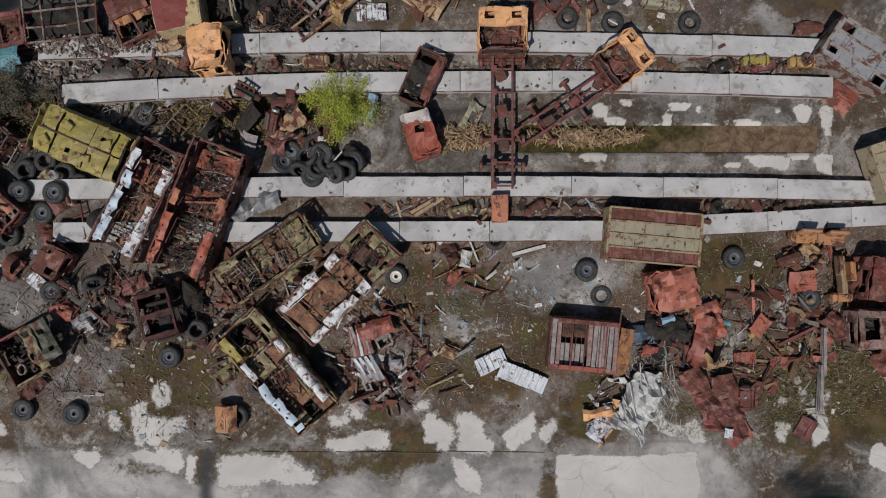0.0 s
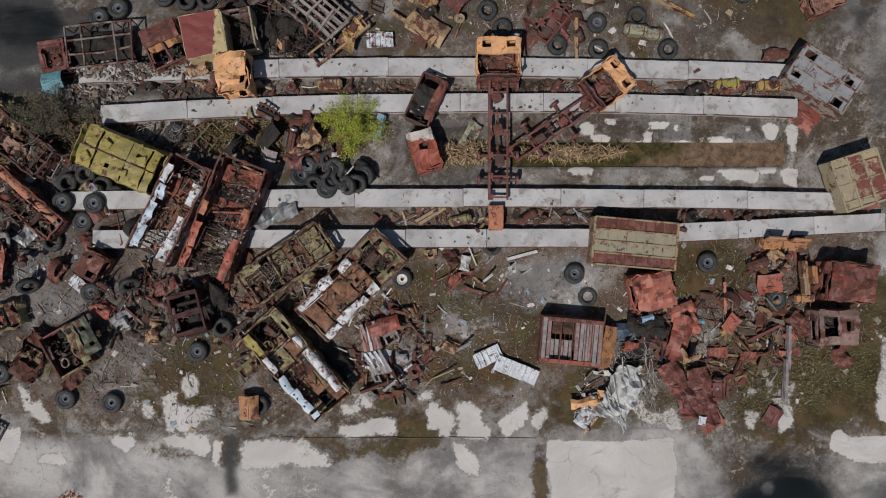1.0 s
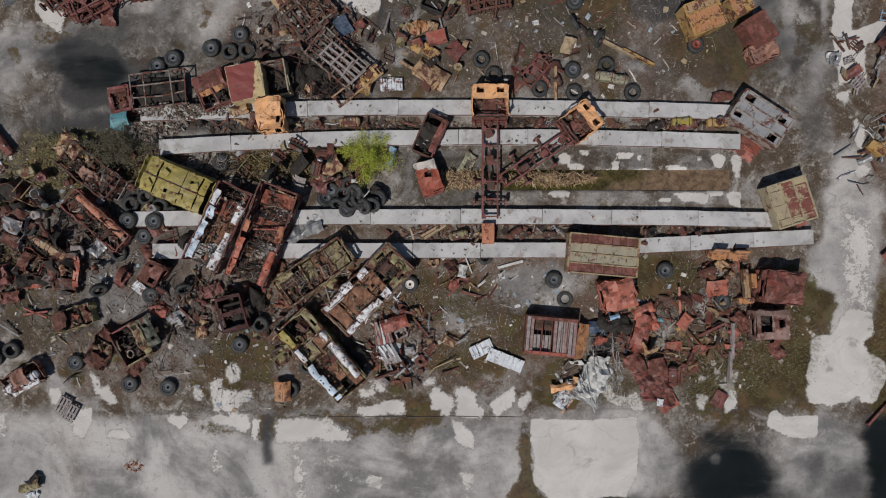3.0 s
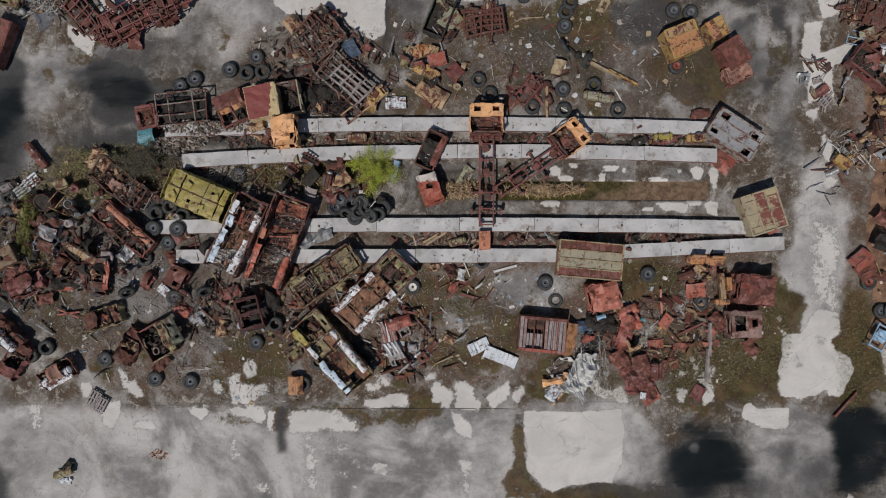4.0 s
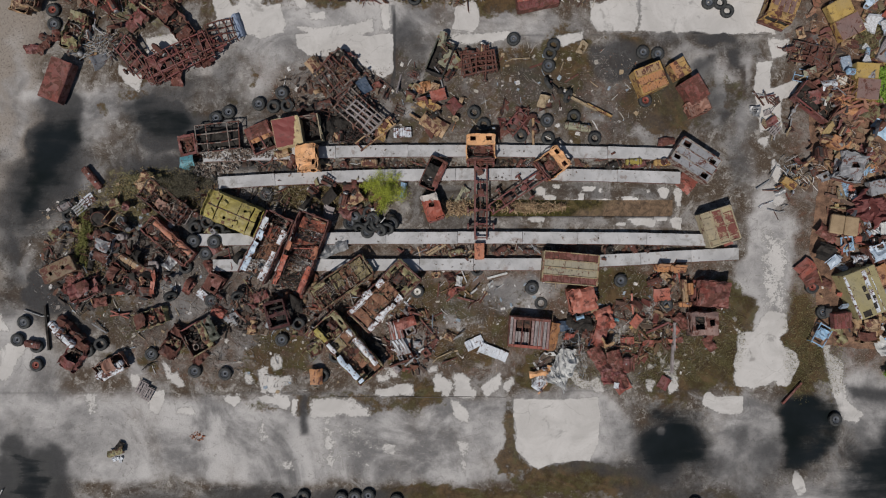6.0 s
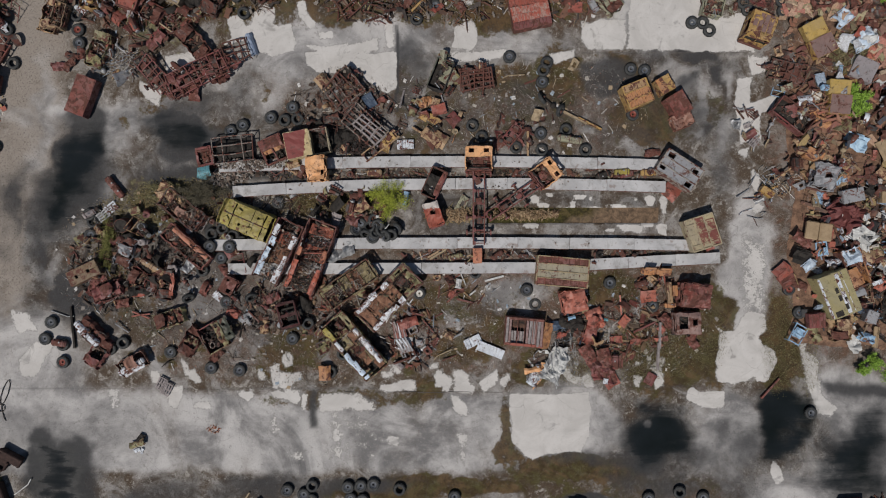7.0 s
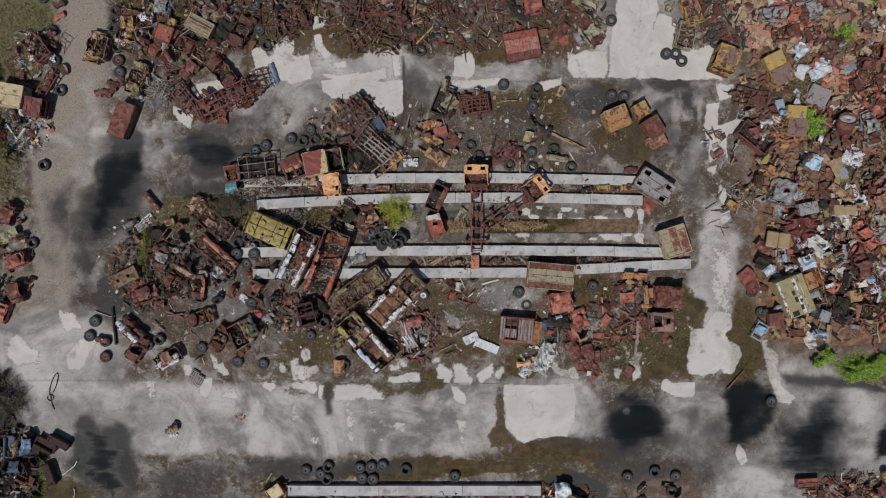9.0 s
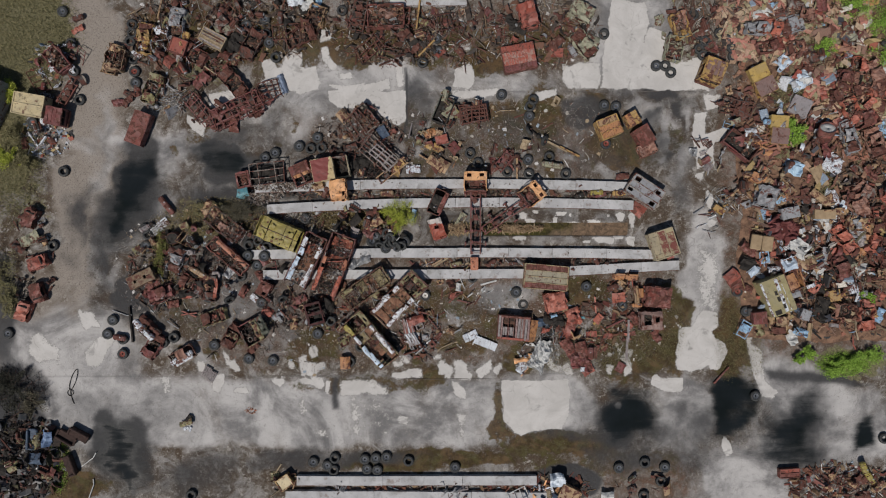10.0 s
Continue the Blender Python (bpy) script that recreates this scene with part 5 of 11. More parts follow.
def cab(x, y, z, rz, mat, label, rx=0, ry=0, w=2.35, d=1.9, h=1.55, roof=True, inside=RUST, hatch=(), crumple=0.10, seed=1.0, name="truck_cab", dome=0.0, front=None):
    """A stripped truck cab: sheet walls with empty windows, roof, floor, seat and bumper. Its front faces -y."""
    ob = thing(name, x, y, z, rz, label, "truck cab", "scrapped cabs", rx, ry)
    def wall(nm, ww, hh, holes, m, mt=mat, cr=crumple):
        bm = bmesh.new()
        sheet(bm, ww, hh, holes, 0.05, 0.35, cr, m, seed)
        return part(nm, bm, mt, ob)
    wall("floor", w, d, (), T(0, 0, 0.06), inside)
    wall("back_wall", w, h, ((-w * 0.40, -w * 0.12, h * 0.06, h * 0.34), (w * 0.12, w * 0.40, h * 0.06, h * 0.34)), T(0, d / 2, h / 2, 90))
    wall("front_panel", w, h, ((-w * 0.44, -0.03, h * 0.02, h * 0.42), (0.03, w * 0.44, h * 0.02, h * 0.42)), T(0, -d / 2, h / 2, 90), front or mat)
    for s in (-1, 1):
        door = wall("door", d, h, ((-d * 0.36, d * 0.2, h * 0.05, h * 0.38),), T(s * w / 2, 0, h / 2, 90, 0, 90))
        bm = bmesh.new()
        block(bm, 0.04, 0.18, 0.05, T(s * (w / 2 + 0.05), d * 0.25, h * 0.45), 0.01)
        part("handle", bm, METAL, door)
    if roof:
        bm = bmesh.new()
        sheet(bm, w, d, hatch, 0.05, 0.22 if dome else 0.35, crumple * 1.3, T(0, 0, h), seed, dome)
        part("roof", bm, mat, ob)
        for yy in (-0.3, 0.1, 0.5) if crumple < 0.12 and not hatch else ():
            bm = bmesh.new()
            bar(bm, (-w * 0.4, yy, h + 0.04), (w * 0.4, yy, h + 0.04), 0.05, 0.05)
            part("roof_rib", bm, mat, ob)
    bm = bmesh.new()
    block(bm, w * 0.8, 0.5, 0.2, T(0, 0.2, 0.42), 0.06)
    block(bm, w * 0.8, 0.16, 0.55, T(0, 0.5, 0.7, -12), 0.05)
    part("seat", bm, inside if hatch else BLACK, ob)
    bm = bmesh.new()
    block(bm, w * 0.42, d * 0.4, 0.5, T(0, -d * 0.18, 0.35), 0.06)
    part("engine_cover", bm, inside, ob)
    bm = bmesh.new()
    block(bm, w * 1.02, 0.14, 0.24, T(0, -d / 2 - 0.12, 0.14), 0.04)
    part("bumper", bm, inside, ob)
    bm = bmesh.new()
    bar(bm, (-w * 0.42, -d * 0.42, h * 0.5), (w * 0.42, -d * 0.42, h * 0.5), 0.22, 0.12)
    part("dashboard", bm, BLACK, ob)
    if hatch:
        V, F = shards(int(w * d * 30), [(0, 0, w * 0.42, d * 0.42)], 0.06, 0.5, 0.12, (0.1, 0.7), int(seed * 3), 0.1, 0.6, 0.5, 0.4)
        stuff_part("interior_scrap", V, F, CHAR_MIX if inside is BLACK else INNER_MIX, ob)
        V, F = strands(int(w * d * 8), [(0, 0, w * 0.42, d * 0.42)], 0.3, 1.1, 0.012, int(seed * 5), 0.4, 0.5, 0.6)
        stuff_part("torn_wiring", V, F, WIRE_MIX, ob)
    return ob


def hull(x, y, rz, L, W, H, label, side, floor, strip=None, strips=(-1, 1), seed=1, z=0.25, bits=(RUST, DARKRUST, BLACK, TAN, METAL), ends=(True, True), ribs=True, tilt=0, rim=((-0.45, 0.42), (-0.40, 0.45)), fill=INNER_MIX):
    """A bus body with its roof torn off: floor, window walls, roof coves, ribs and wrecked fittings. Long axis along x."""
    ob = thing("bus_hull", x, y, z, rz, label, "bus wreck", "roofless bus hulls", tilt, 0)
    rnd = random.Random(seed)
    bm = bmesh.new()
    sheet(bm, L, W, ((L * 0.1, L * 0.2, -W * 0.2, W * 0.1), (-L * 0.3, -L * 0.22, -W * 0.1, W * 0.3)), 0.10, 0.5, 0.12, T(0, 0, 0.1), seed)
    part("floor", bm, floor, ob)
    for s in (-1, 1):
        n = max(2, round(L / 1.1))
        holes = [(-L / 2 + L * (k + 0.12) / n, -L / 2 + L * (k + 0.88) / n, H * 0.02, H * 0.36) for k in range(n) if rnd.random() < 0.8]
        if rnd.random() < 0.7:
            a = rnd.uniform(-0.4, 0.2) * L
            holes.append((a, a + L * rnd.uniform(0.08, 0.2), H * 0.36, H * 0.6))
        bm = bmesh.new()
        sheet(bm, L, H, holes, 0.09, 0.35, 0.10, T(0, s * W / 2, H / 2, 90 + rnd.uniform(-5, 5)), seed + s)
        part("side_wall", bm, side, ob)
        if strip and s in strips:
            wide = rnd.uniform(0.48, 0.58)
            lo, hi = rim[0 if s < 0 else 1]
            cut = (lo + (hi - lo) * rnd.uniform(0.35, 0.65)) * L
            for a, c in ((L * lo, cut - rnd.uniform(0.02, 0.3)), (cut, L * hi)):
                ln = c - a
                if ln < 0.4:
                    continue
                slots = [(u, u + rnd.uniform(0.06, 0.16), -0.02, 0.04) for u in np.arange(-ln / 2 + 0.15, ln / 2 - 0.3, 0.34) if rnd.random() < 0.6]
                bm = bmesh.new()
                sheet(bm, ln, wide, slots, 0.03, 0.15, 0.07, T(a + ln / 2, s * (W / 2 - wide * 0.42), H - 0.02, s * -16 + rnd.uniform(-5, 5), rnd.uniform(-2, 2), rnd.uniform(-2, 2)), seed + a, 0.10)
                part("roof_cove", bm, strip, ob)
    for e, keep in zip((-1, 1), ends):
        if keep:
            bm = bmesh.new()
            sheet(bm, W, H * 0.9, ((-W * 0.40, W * 0.40, 0.05, H * 0.33),), 0.09, 0.35, 0.12, T(e * L / 2, 0, H * 0.45, 90 + rnd.uniform(-8, 8), 0, 90), seed + 3 * e)
            part("end_wall", bm, side, ob)
    for k in range(2):
        bm = bmesh.new()
        sheet(bm, W * 0.95, H * 0.6, ((-W * 0.12, W * 0.2, -H * 0.3, H * 0.12),), 0.07, 0.35, 0.12, T(-L * 0.22 + L * 0.42 * k, 0, H * 0.32, 90, 0, 90 + rnd.uniform(-8, 8)), seed + 5 * k)
        part("partition", bm, rnd.choice((side, bits[0], bits[1])), ob)
    if ribs:
        for k in range(int(L / 1.3)):
            xx = -L / 2 + 0.9 + k * 1.3
            if rnd.random() < 0.4:
                bm = bmesh.new()
                bar(bm, (xx, -W / 2, H), (xx + rnd.uniform(-0.3, 0.3), W / 2, H), 0.05, 0.05)
                part("roof_rib", bm, DARKRUST, ob)
    for k in range(int(L * 0.6)):
        xx, yy = rnd.uniform(-L * 0.42, L * 0.42), rnd.choice((-1, 1)) * W * rnd.uniform(0.12, 0.30)
        m = T(xx, yy, 0.15, rnd.uniform(-20, 20), rnd.uniform(-20, 20), rnd.uniform(-30, 30))
        bm = bmesh.new()
        for a in (-0.35, 0.35):
            rod(bm, m @ Vector((a, -0.2, 0)), m @ Vector((a, -0.2, 0.45)), 0.02, 5)
            rod(bm, m @ Vector((a, 0.2, 0)), m @ Vector((a, 0.25, 0.8)), 0.02, 5)
        block(bm, 0.75, 0.04, 0.04, m @ T(0, 0.2, 0.45), 0.0)
        block(bm, 0.75, 0.04, 0.04, m @ T(0, -0.2, 0.45), 0.0)
        block(bm, 0.75, 0.22, 0.04, m @ T(0, 0.24, 0.7, 70), 0.01)
        part("seat_frame", bm, rnd.choice(bits), ob)
    wide_body = L > 4 and W > 1.8
    if wide_body:
        nx, ny = round(L / 0.85), 3
        for i in range(nx):
            for j in range(ny):
                cx, cy, w, h = -L / 2 + L * (i + 0.5) / nx, -W * 0.41 + W * 0.82 * (j + 0.5) / ny, L / nx, W * 0.82 / ny
                if rnd.random() < 0.22:
                    continue
                holes = ((-w * 0.3, w * 0.2, -h * 0.25, h * 0.2),) if rnd.random() < 0.25 else ()
                bm = bmesh.new()
                sheet(bm, w * rnd.uniform(0.86, 0.98), h * rnd.uniform(0.86, 0.98), holes, 0.03, 0.2, 0.10, T(cx, cy, rnd.uniform(0.62, 0.78), rnd.gauss(0, 4), rnd.gauss(0, 4), rnd.gauss(0, 2)), seed + i * 3 + j)
                part("deck_plate", bm, rnd.choice((SCALE, SCALE, RUST, bits[0], SCALE)), ob)
        for i in range(1, nx):
            if rnd.random() < 0.5:
                bm = bmesh.new()
                xx = -L / 2 + L * i / nx
                bar(bm, (xx, -W * 0.45, 0.80), (xx + rnd.uniform(-0.08, 0.08), W * 0.45, 0.82), 0.05, 0.06)
                part("cross_member", bm, rnd.choice((side, bits[1], side)), ob)
        for yy in (-0.14, 0.14):
            bm = bmesh.new()
            bar(bm, (-L * 0.46, W * yy, 0.80), (L * 0.46, W * (yy + rnd.uniform(-0.03, 0.03)), 0.78), 0.05, 0.06)
            part("floor_rail", bm, rnd.choice((side, bits[1])), ob)
    for k in range(int(L * W * (0.30 if wide_body else 0.95))):
        w, h = rnd.uniform(0.5, 1.5), rnd.uniform(0.35, 0.85)
        holes = ((-w * 0.25, w * 0.1, -h * 0.2, h * 0.2),) if rnd.random() < 0.4 else ()
        bm = bmesh.new()
        sheet(bm, w, h, holes, 0.03, 0.14, 0.22, T(rnd.uniform(-L * 0.40, L * 0.40), rnd.uniform(-W * 0.3, W * 0.3), rnd.uniform(0.3, 0.65), rnd.gauss(0, 15), rnd.gauss(0, 15), rnd.choice((0, 90)) + rnd.gauss(0, 14)), seed + k, rnd.uniform(-0.1, 0.15))
        part("deck_plate", bm, rnd.choice((RUST, SCALE, side, bits[0], bits[1], bits[-1], SCALE, SCALE)), ob)
    spots = [(L * u, W * v, L * 0.17, W * 0.24) for u in (-0.31, -0.1, 0.1, 0.31) for v in (-0.2, 0.2)]
    n = int(L * W * (12 if wide_body else 36))
    V, F = shards(n, spots, 0.05, 0.55, 0.12, (0.08, 0.7), seed * 5, 0.15, 0.75 if wide_body else 0.5, 0.6, 0.4)
    stuff_part("interior_scrap", V, F, fill, ob)
    V, F = strands(int(L * W * 14), spots, 0.3, 1.5, 0.013, seed * 7, 0.3, 0.6, 0.7)
    stuff_part("torn_wiring", V, F, WIRE_MIX, ob)
    return ob


def box_body(x, y, rz, L, W, H, label, side, roofmats, ribs=8, z=0.4, windows=(), rx=0, ry=0, seed=1, rails=True):
    """A closed van or crew box lying on the yard; its roof is made of strips along x."""
    ob = thing("box_body", x, y, z, rz, label, "truck box", "truck boxes", rx, ry)
    for s in (-1, 1):
        bm = bmesh.new()
        sheet(bm, L, H, (), 0.06, 0.6, 0.05, T(0, s * W / 2, H / 2, 90), seed + s)
        part("side_wall", bm, side, ob)
        bm = bmesh.new()
        sheet(bm, W, H, (), 0.06, 0.6, 0.05, T(s * L / 2, 0, H / 2, 90, 0, 90), seed + 2 * s)
        part("end_wall", bm, side, ob)
    bm = bmesh.new()
    sheet(bm, L, W, (), 0.06, 1.0, 0, T(0, 0, 0.03), seed)
    part("floor", bm, DARKRUST, ob)
    n = len(roofmats)
    for k, mt in enumerate(roofmats):
        hh = W / n
        cy = -W / 2 + hh * (k + 0.5)
        bm = bmesh.new()
        holes = [(a, b, c - cy, d - cy) for a, b, c, d in windows]
        sheet(bm, L, hh - 0.02, holes, 0.06, 0.4, 0.06, T(0, cy, H), seed + k)
        part("roof_panel", bm, mt, ob)
    for k in range(ribs):
        xx = -L / 2 + L * (k + 0.5) / ribs
        for q, mt in enumerate(roofmats):
            hh = W / n
            bm = bmesh.new()
            bar(bm, (xx, -W / 2 + hh * q + 0.05, H + 0.05), (xx, -W / 2 + hh * (q + 1) - 0.05, H + 0.05), 0.07, 0.05)
            part("roof_rib", bm, mt, ob)
    if rails:
        for k in range(n + 1):
            bm = bmesh.new()
            bar(bm, (-L / 2, -W / 2 + W * k / n, H + 0.06), (L / 2, -W / 2 + W * k / n, H + 0.06), 0.09, 0.09)
            part("roof_rail", bm, side, ob)
        for s in (-1, 1):
            bm = bmesh.new()
            bar(bm, (s * L / 2, -W / 2, H + 0.05), (s * L / 2, W / 2, H + 0.05), 0.12, 0.1)
            part("roof_rail", bm, side, ob)
    return ob


def plated_body(x, y, rz, label):
    """A dented hull of thick plates with gaps, hatches and sloped ends. Long axis along x."""
    ob = thing("armour_body", x, y, 0.25, rz, label, "vehicle body")
    ob.matrix_basis = ob.matrix_basis @ T(0.35) @ Matrix.Diagonal((0.86, 1, 1, 1))
    at = -2.45
    for k, ln in enumerate((1.05, 1.9, 1.25, 0.6)):
        for s in (-1, 1):
            bm = bmesh.new()
            sheet(bm, ln - 0.10, 1.06, ((-0.2, 0.05, -0.12, 0.10),) if (k + s) % 3 == 0 else (), 0.07, 0.22, 0.12, T(at + ln / 2, s * 0.56, 1.1, s * -5, (k - 1) * 3), k * 2 + s, 0.03)
            part("deck_plate", bm, MUSTARD, ob)
        at += ln
    for s in (-1, 1):
        bm = bmesh.new()
        sheet(bm, 4.7, 1.0, ((0.3, 0.9, -0.1, 0.3),), 0.07, 0.4, 0.15, T(0, s * 1.14, 0.55, 90 + s * 8), 3 + s)
        part("side_plate", bm, MUSTARD, ob)
        bm = bmesh.new()
        sheet(bm, 2.2, 1.1, (), 0.07, 0.3, 0.15, T(s * 2.5, 0, 0.6, 90, 0, 90) @ T(rx=s * 20), 6 + s)
        part("end_plate", bm, MUSTARD, ob)
    for a, b in ((-0.9, 0.5), (0.6, -0.6), (1.4, 0.4), (-1.8, -0.5)):
        bm = bmesh.new()
        block(bm, 0.5, 0.35, 0.12, T(a, b, 1.22, 4, 3, a * 20), 0.03)
        part("hatch", bm, MUSTARD, ob)
    bm = bmesh.new()
    bar(bm, (-2.3, 0.02, 1.2), (1.9, 0.0, 1.22), 0.07, 0.08)
    part("centre_rail", bm, DARKRUST, ob)
    bm = bmesh.new()
    sheet(bm, 4.6, 2.1, (), 0.05, 1.0, 0, T(0, 0, 0.3))
    part("floor", bm, BLACK, ob)
    return ob


def chassis(x, y, rz, L, label, mat=RED, W=0.95, z=0.75, crosses=6, axles=(), wheels=False, thick=0.2):
    """A ladder frame along x on its axles."""
    ob = thing("truck_chassis", x, y, z, rz, label, "truck chassis", "scrapped chassis")
    for s in (-1, 1):
        bm = bmesh.new()
        block(bm, L, 0.07, thick, T(0, s * W / 2, 0), 0.02)
        block(bm, L, 0.11, 0.03, T(0, s * (W / 2 - 0.03), thick / 2), 0.01)
        part("side_rail", bm, mat, ob)
    for k in range(crosses):
        bm = bmesh.new()
        xx = -L / 2 + 0.15 + (L - 0.3) * k / (crosses - 1)
        block(bm, 0.09, W, 0.13, T(xx, 0, 0), 0.02)
        block(bm, 0.3, 0.25, 0.03, T(xx, W / 2 - 0.1, 0.09), 0.0)
        part("cross_member", bm, mat, ob)
    for k in range(3):
        bm = bmesh.new()
        xx = L * (0.24 * k - 0.2)
        block(bm, 0.55, W * 0.5, 0.3, T(xx, 0.08 * (k - 1), -0.06, 0, 0, 12 * k), 0.06)
        rod(bm, (xx + 0.3, 0, 0), (xx + 1.0, 0.05, -0.05), 0.05, 7)
        part("gearbox", bm, (DARKRUST, mat, RUST)[k], ob)
    for xx in axles:
        bm = bmesh.new()
        rod(bm, (xx, -1.0, -0.22), (xx, 1.0, -0.22), 0.09, 8)
        bmesh.ops.create_uvsphere(bm, u_segments=10, v_segments=6, radius=0.24, matrix=T(xx, 0, -0.22))
        part("axle", bm, DARKRUST, ob)
        for s in (-1, 1):
            bm = bmesh.new()
            rod(bm, (xx, s * 0.95, -0.22), (xx, s * 1.08, -0.22), 0.26, 14)
            hub = part("hub", bm, mat, ob)
            if wheels:
                bm = bmesh.new()
                lathe(bm, TYRE, 22)
                bmesh.ops.transform(bm, matrix=T(xx, s * 1.1, -0.22, 90), verts=bm.verts)
                part("tyre", bm, RUBBER, hub)
        for s in (-1, 1):
            bm = bmesh.new()
            for q in range(3):
                block(bm, 1.1 - 0.25 * q, 0.09, 0.03, T(xx, s * W / 2, -0.10 - 0.035 * q), 0)
            part("leaf_spring", bm, DARKRUST, ob)
    return ob


def open_frame(x, y, z, rz, L, W, nx, ny, mat, label, th=0.07, rx=0, ry=0, seed=1, posts=0.0, loose=0.08):
    """A bare lattice of thin bars: ny along x, nx across, some of them bent, on short posts."""
    ob = thing("steel_rack", x, y, z, rz, label, "steel rack", "bare steel racks", rx, ry)
    rnd = random.Random(seed)
    for k in range(ny):
        yy = -W / 2 + W * k / (ny - 1)
        bm = bmesh.new()
        mid = Vector((rnd.uniform(-0.1, 0.1) * L, yy + rnd.uniform(-loose, loose), rnd.uniform(-loose, loose)))
        bar(bm, (-L / 2, yy, 0), mid, th, th)
        bar(bm, mid, (L / 2, yy + rnd.uniform(-loose, loose), 0), th, th)
        part("long_bar", bm, mat, ob)
    for k in range(nx):
        xx = -L / 2 + L * k / (nx - 1)
        if 0 < k < nx - 1 and rnd.random() < 0.12:
            continue
        bm = bmesh.new()
        bar(bm, (xx + rnd.uniform(-loose, loose), -W / 2, th * 0.6), (xx + rnd.uniform(-loose, loose), W / 2, th * 0.6), th, th * 0.8)
        part("cross_bar", bm, mat, ob)
    if posts:
        for k in range(nx):
            for s in (-1, 1):
                xx = -L / 2 + L * k / (nx - 1)
                bm = bmesh.new()
                bar(bm, (xx, s * W / 2, -posts), (xx + rnd.uniform(-loose, loose), s * W / 2, 0), th * 0.8, th * 0.8)
                part("post", bm, mat, ob)
    return ob


def open_tub(x, y, z, rz, L, W, H, label, walls, floor=BLACK, fill=None, seed=1, n=60, category="vehicle body"):
    """An open body shell: a floor and four walls (-y, +y, -x, +x), each (material, height share) or None."""
    ob = thing("open_tub", x, y, z, rz, label, category)
    bm = bmesh.new()
    sheet(bm, L, W, (), 0.06, 0.4, 0.06, T(0, 0, 0.08), seed)
    part("floor", bm, floor, ob)
    for k, spec in enumerate(walls):
        if spec:
            mt, share = spec
            ln, m = (L, T(0, (-1, 1)[k] * W / 2, H * share / 2, 90)) if k < 2 else (W, T((-1, 1)[k - 2] * L / 2, 0, H * share / 2, 90, 0, 90))
            bm = bmesh.new()
            sheet(bm, ln, H * share, ((-ln * 0.3, ln * 0.05, H * share * 0.05, H * share * 0.32),), 0.06, 0.25, 0.10, m, seed + k)
            part("wall", bm, mt, ob)
            bm = bmesh.new()
            e = ln / 2
            bar(bm, m @ Vector((-e, H * share / 2, 0)), m @ Vector((e, H * share / 2, 0)), 0.10, 0.08)
            part("wall_rim", bm, mt, ob)
    if fill:
        V, F = shards(n, [(0, 0, L * 0.42, W * 0.4)], 0.06, 0.5, 0.12, (0.1, 0.7), seed, 0.12, 0.3, 0.5, 0.4)
        stuff_part("interior_scrap", V, F, fill, ob)
    return ob


# ---- the large wrecks round the beams ----
cab(-10.74, 9.57, 0.45, 184, ORANGE, "crumpled orange truck cab standing on the concrete beams", w=1.5, d=2.0, h=1.4, hatch=((-0.62, -0.38, 0.1, 0.65),), crumple=0.28, seed=3)
cab(2.96, 10.42, 0.46, 0, ORANGE, "orange truck cab cut open above its red interior", w=2.2, d=1.9, h=1.4, inside=RED, hatch=((-0.88, -0.40, 0.45, 0.76), (0.40, 0.88, 0.45, 0.76), (-1.2, 1.2, -1.0, 0.10)), front=RED, seed=5)
chassis(3.02, 6.61, 90, 7.0, "bare red truck chassis lying across the beams", MAROON, 1.0, 0.85, 7, (-2.4, -1.1, 2.6))
chassis(6.26, 7.17, 34, 6.2, "bent red truck chassis lying askew across the pit", MAROON, 0.85, 0.8, 6, (-1.6, 0.4))
cab(8.72, 9.22, 0.46, -52, ORANGE, "orange truck cab cut open over a maroon interior", w=1.9, d=2.0, h=1.2, inside=RED, hatch=((-0.78, -0.36, 0.5, 0.82), (0.36, 0.78, 0.5, 0.82), (-1.2, 1.2, -1.1, 0.15)), front=MAROON, crumple=0.15, seed=8)
cab(-0.90, 5.75, 0.1, 20, two_tone("red_and_chalk_paint", (0.50, 0.46, 0.43), (0.27, 0.070, 0.046), 0.45), "rusted red and white cab roof with a square hatch", w=1.25, d=2.0, h=1.1, inside=MAROON, hatch=((-0.25, 0.12, -0.1, 0.3),), crumple=0.2, dome=0.12, seed=9)
FLAKED = paint("flaking_white_paint", (0.66, 0.69, 0.73), 0.34, scale=3.4, rustcol=(0.16, 0.09, 0.07), dirt=0.45)
BLUEWHITE = paint("blue_white_paint", (0.52, 0.63, 0.75), 0.24, scale=2.6, rustcol=(0.16, 0.09, 0.07), dirt=0.3)
REDSTRIP = paint("orange_red_roof_paint", (0.42, 0.105, 0.060), 0.30, scale=2.2, dirt=0.5)
DRABRIM = paint("drab_olive_rim", (0.20, 0.17, 0.085), 0.50, scale=2.0)
MAROONRIM = paint("maroon_rim", (0.115, 0.045, 0.042), 0.48, scale=2.0)
BROWNDECK = rust_mix("brown_rusted_deck", ((0.045, 0.030, 0.022), (0.12, 0.064, 0.042), (0.21, 0.105, 0.066), (0.26, 0.145, 0.092), (0.34, 0.22, 0.15)), 1.1)
OLIVEDECK = rust_mix("olive_rusted_deck", ((0.030, 0.026, 0.017), (0.11, 0.090, 0.050), (0.21, 0.175, 0.10), (0.27, 0.23, 0.13), (0.19, 0.10, 0.062)), 1.1)
REDDECK = rust_mix("red_rusted_deck", ((0.020, 0.014, 0.012), (0.080, 0.036, 0.028), (0.20, 0.062, 0.042), (0.28, 0.10, 0.062), (0.15, 0.090, 0.064)), 1.2)


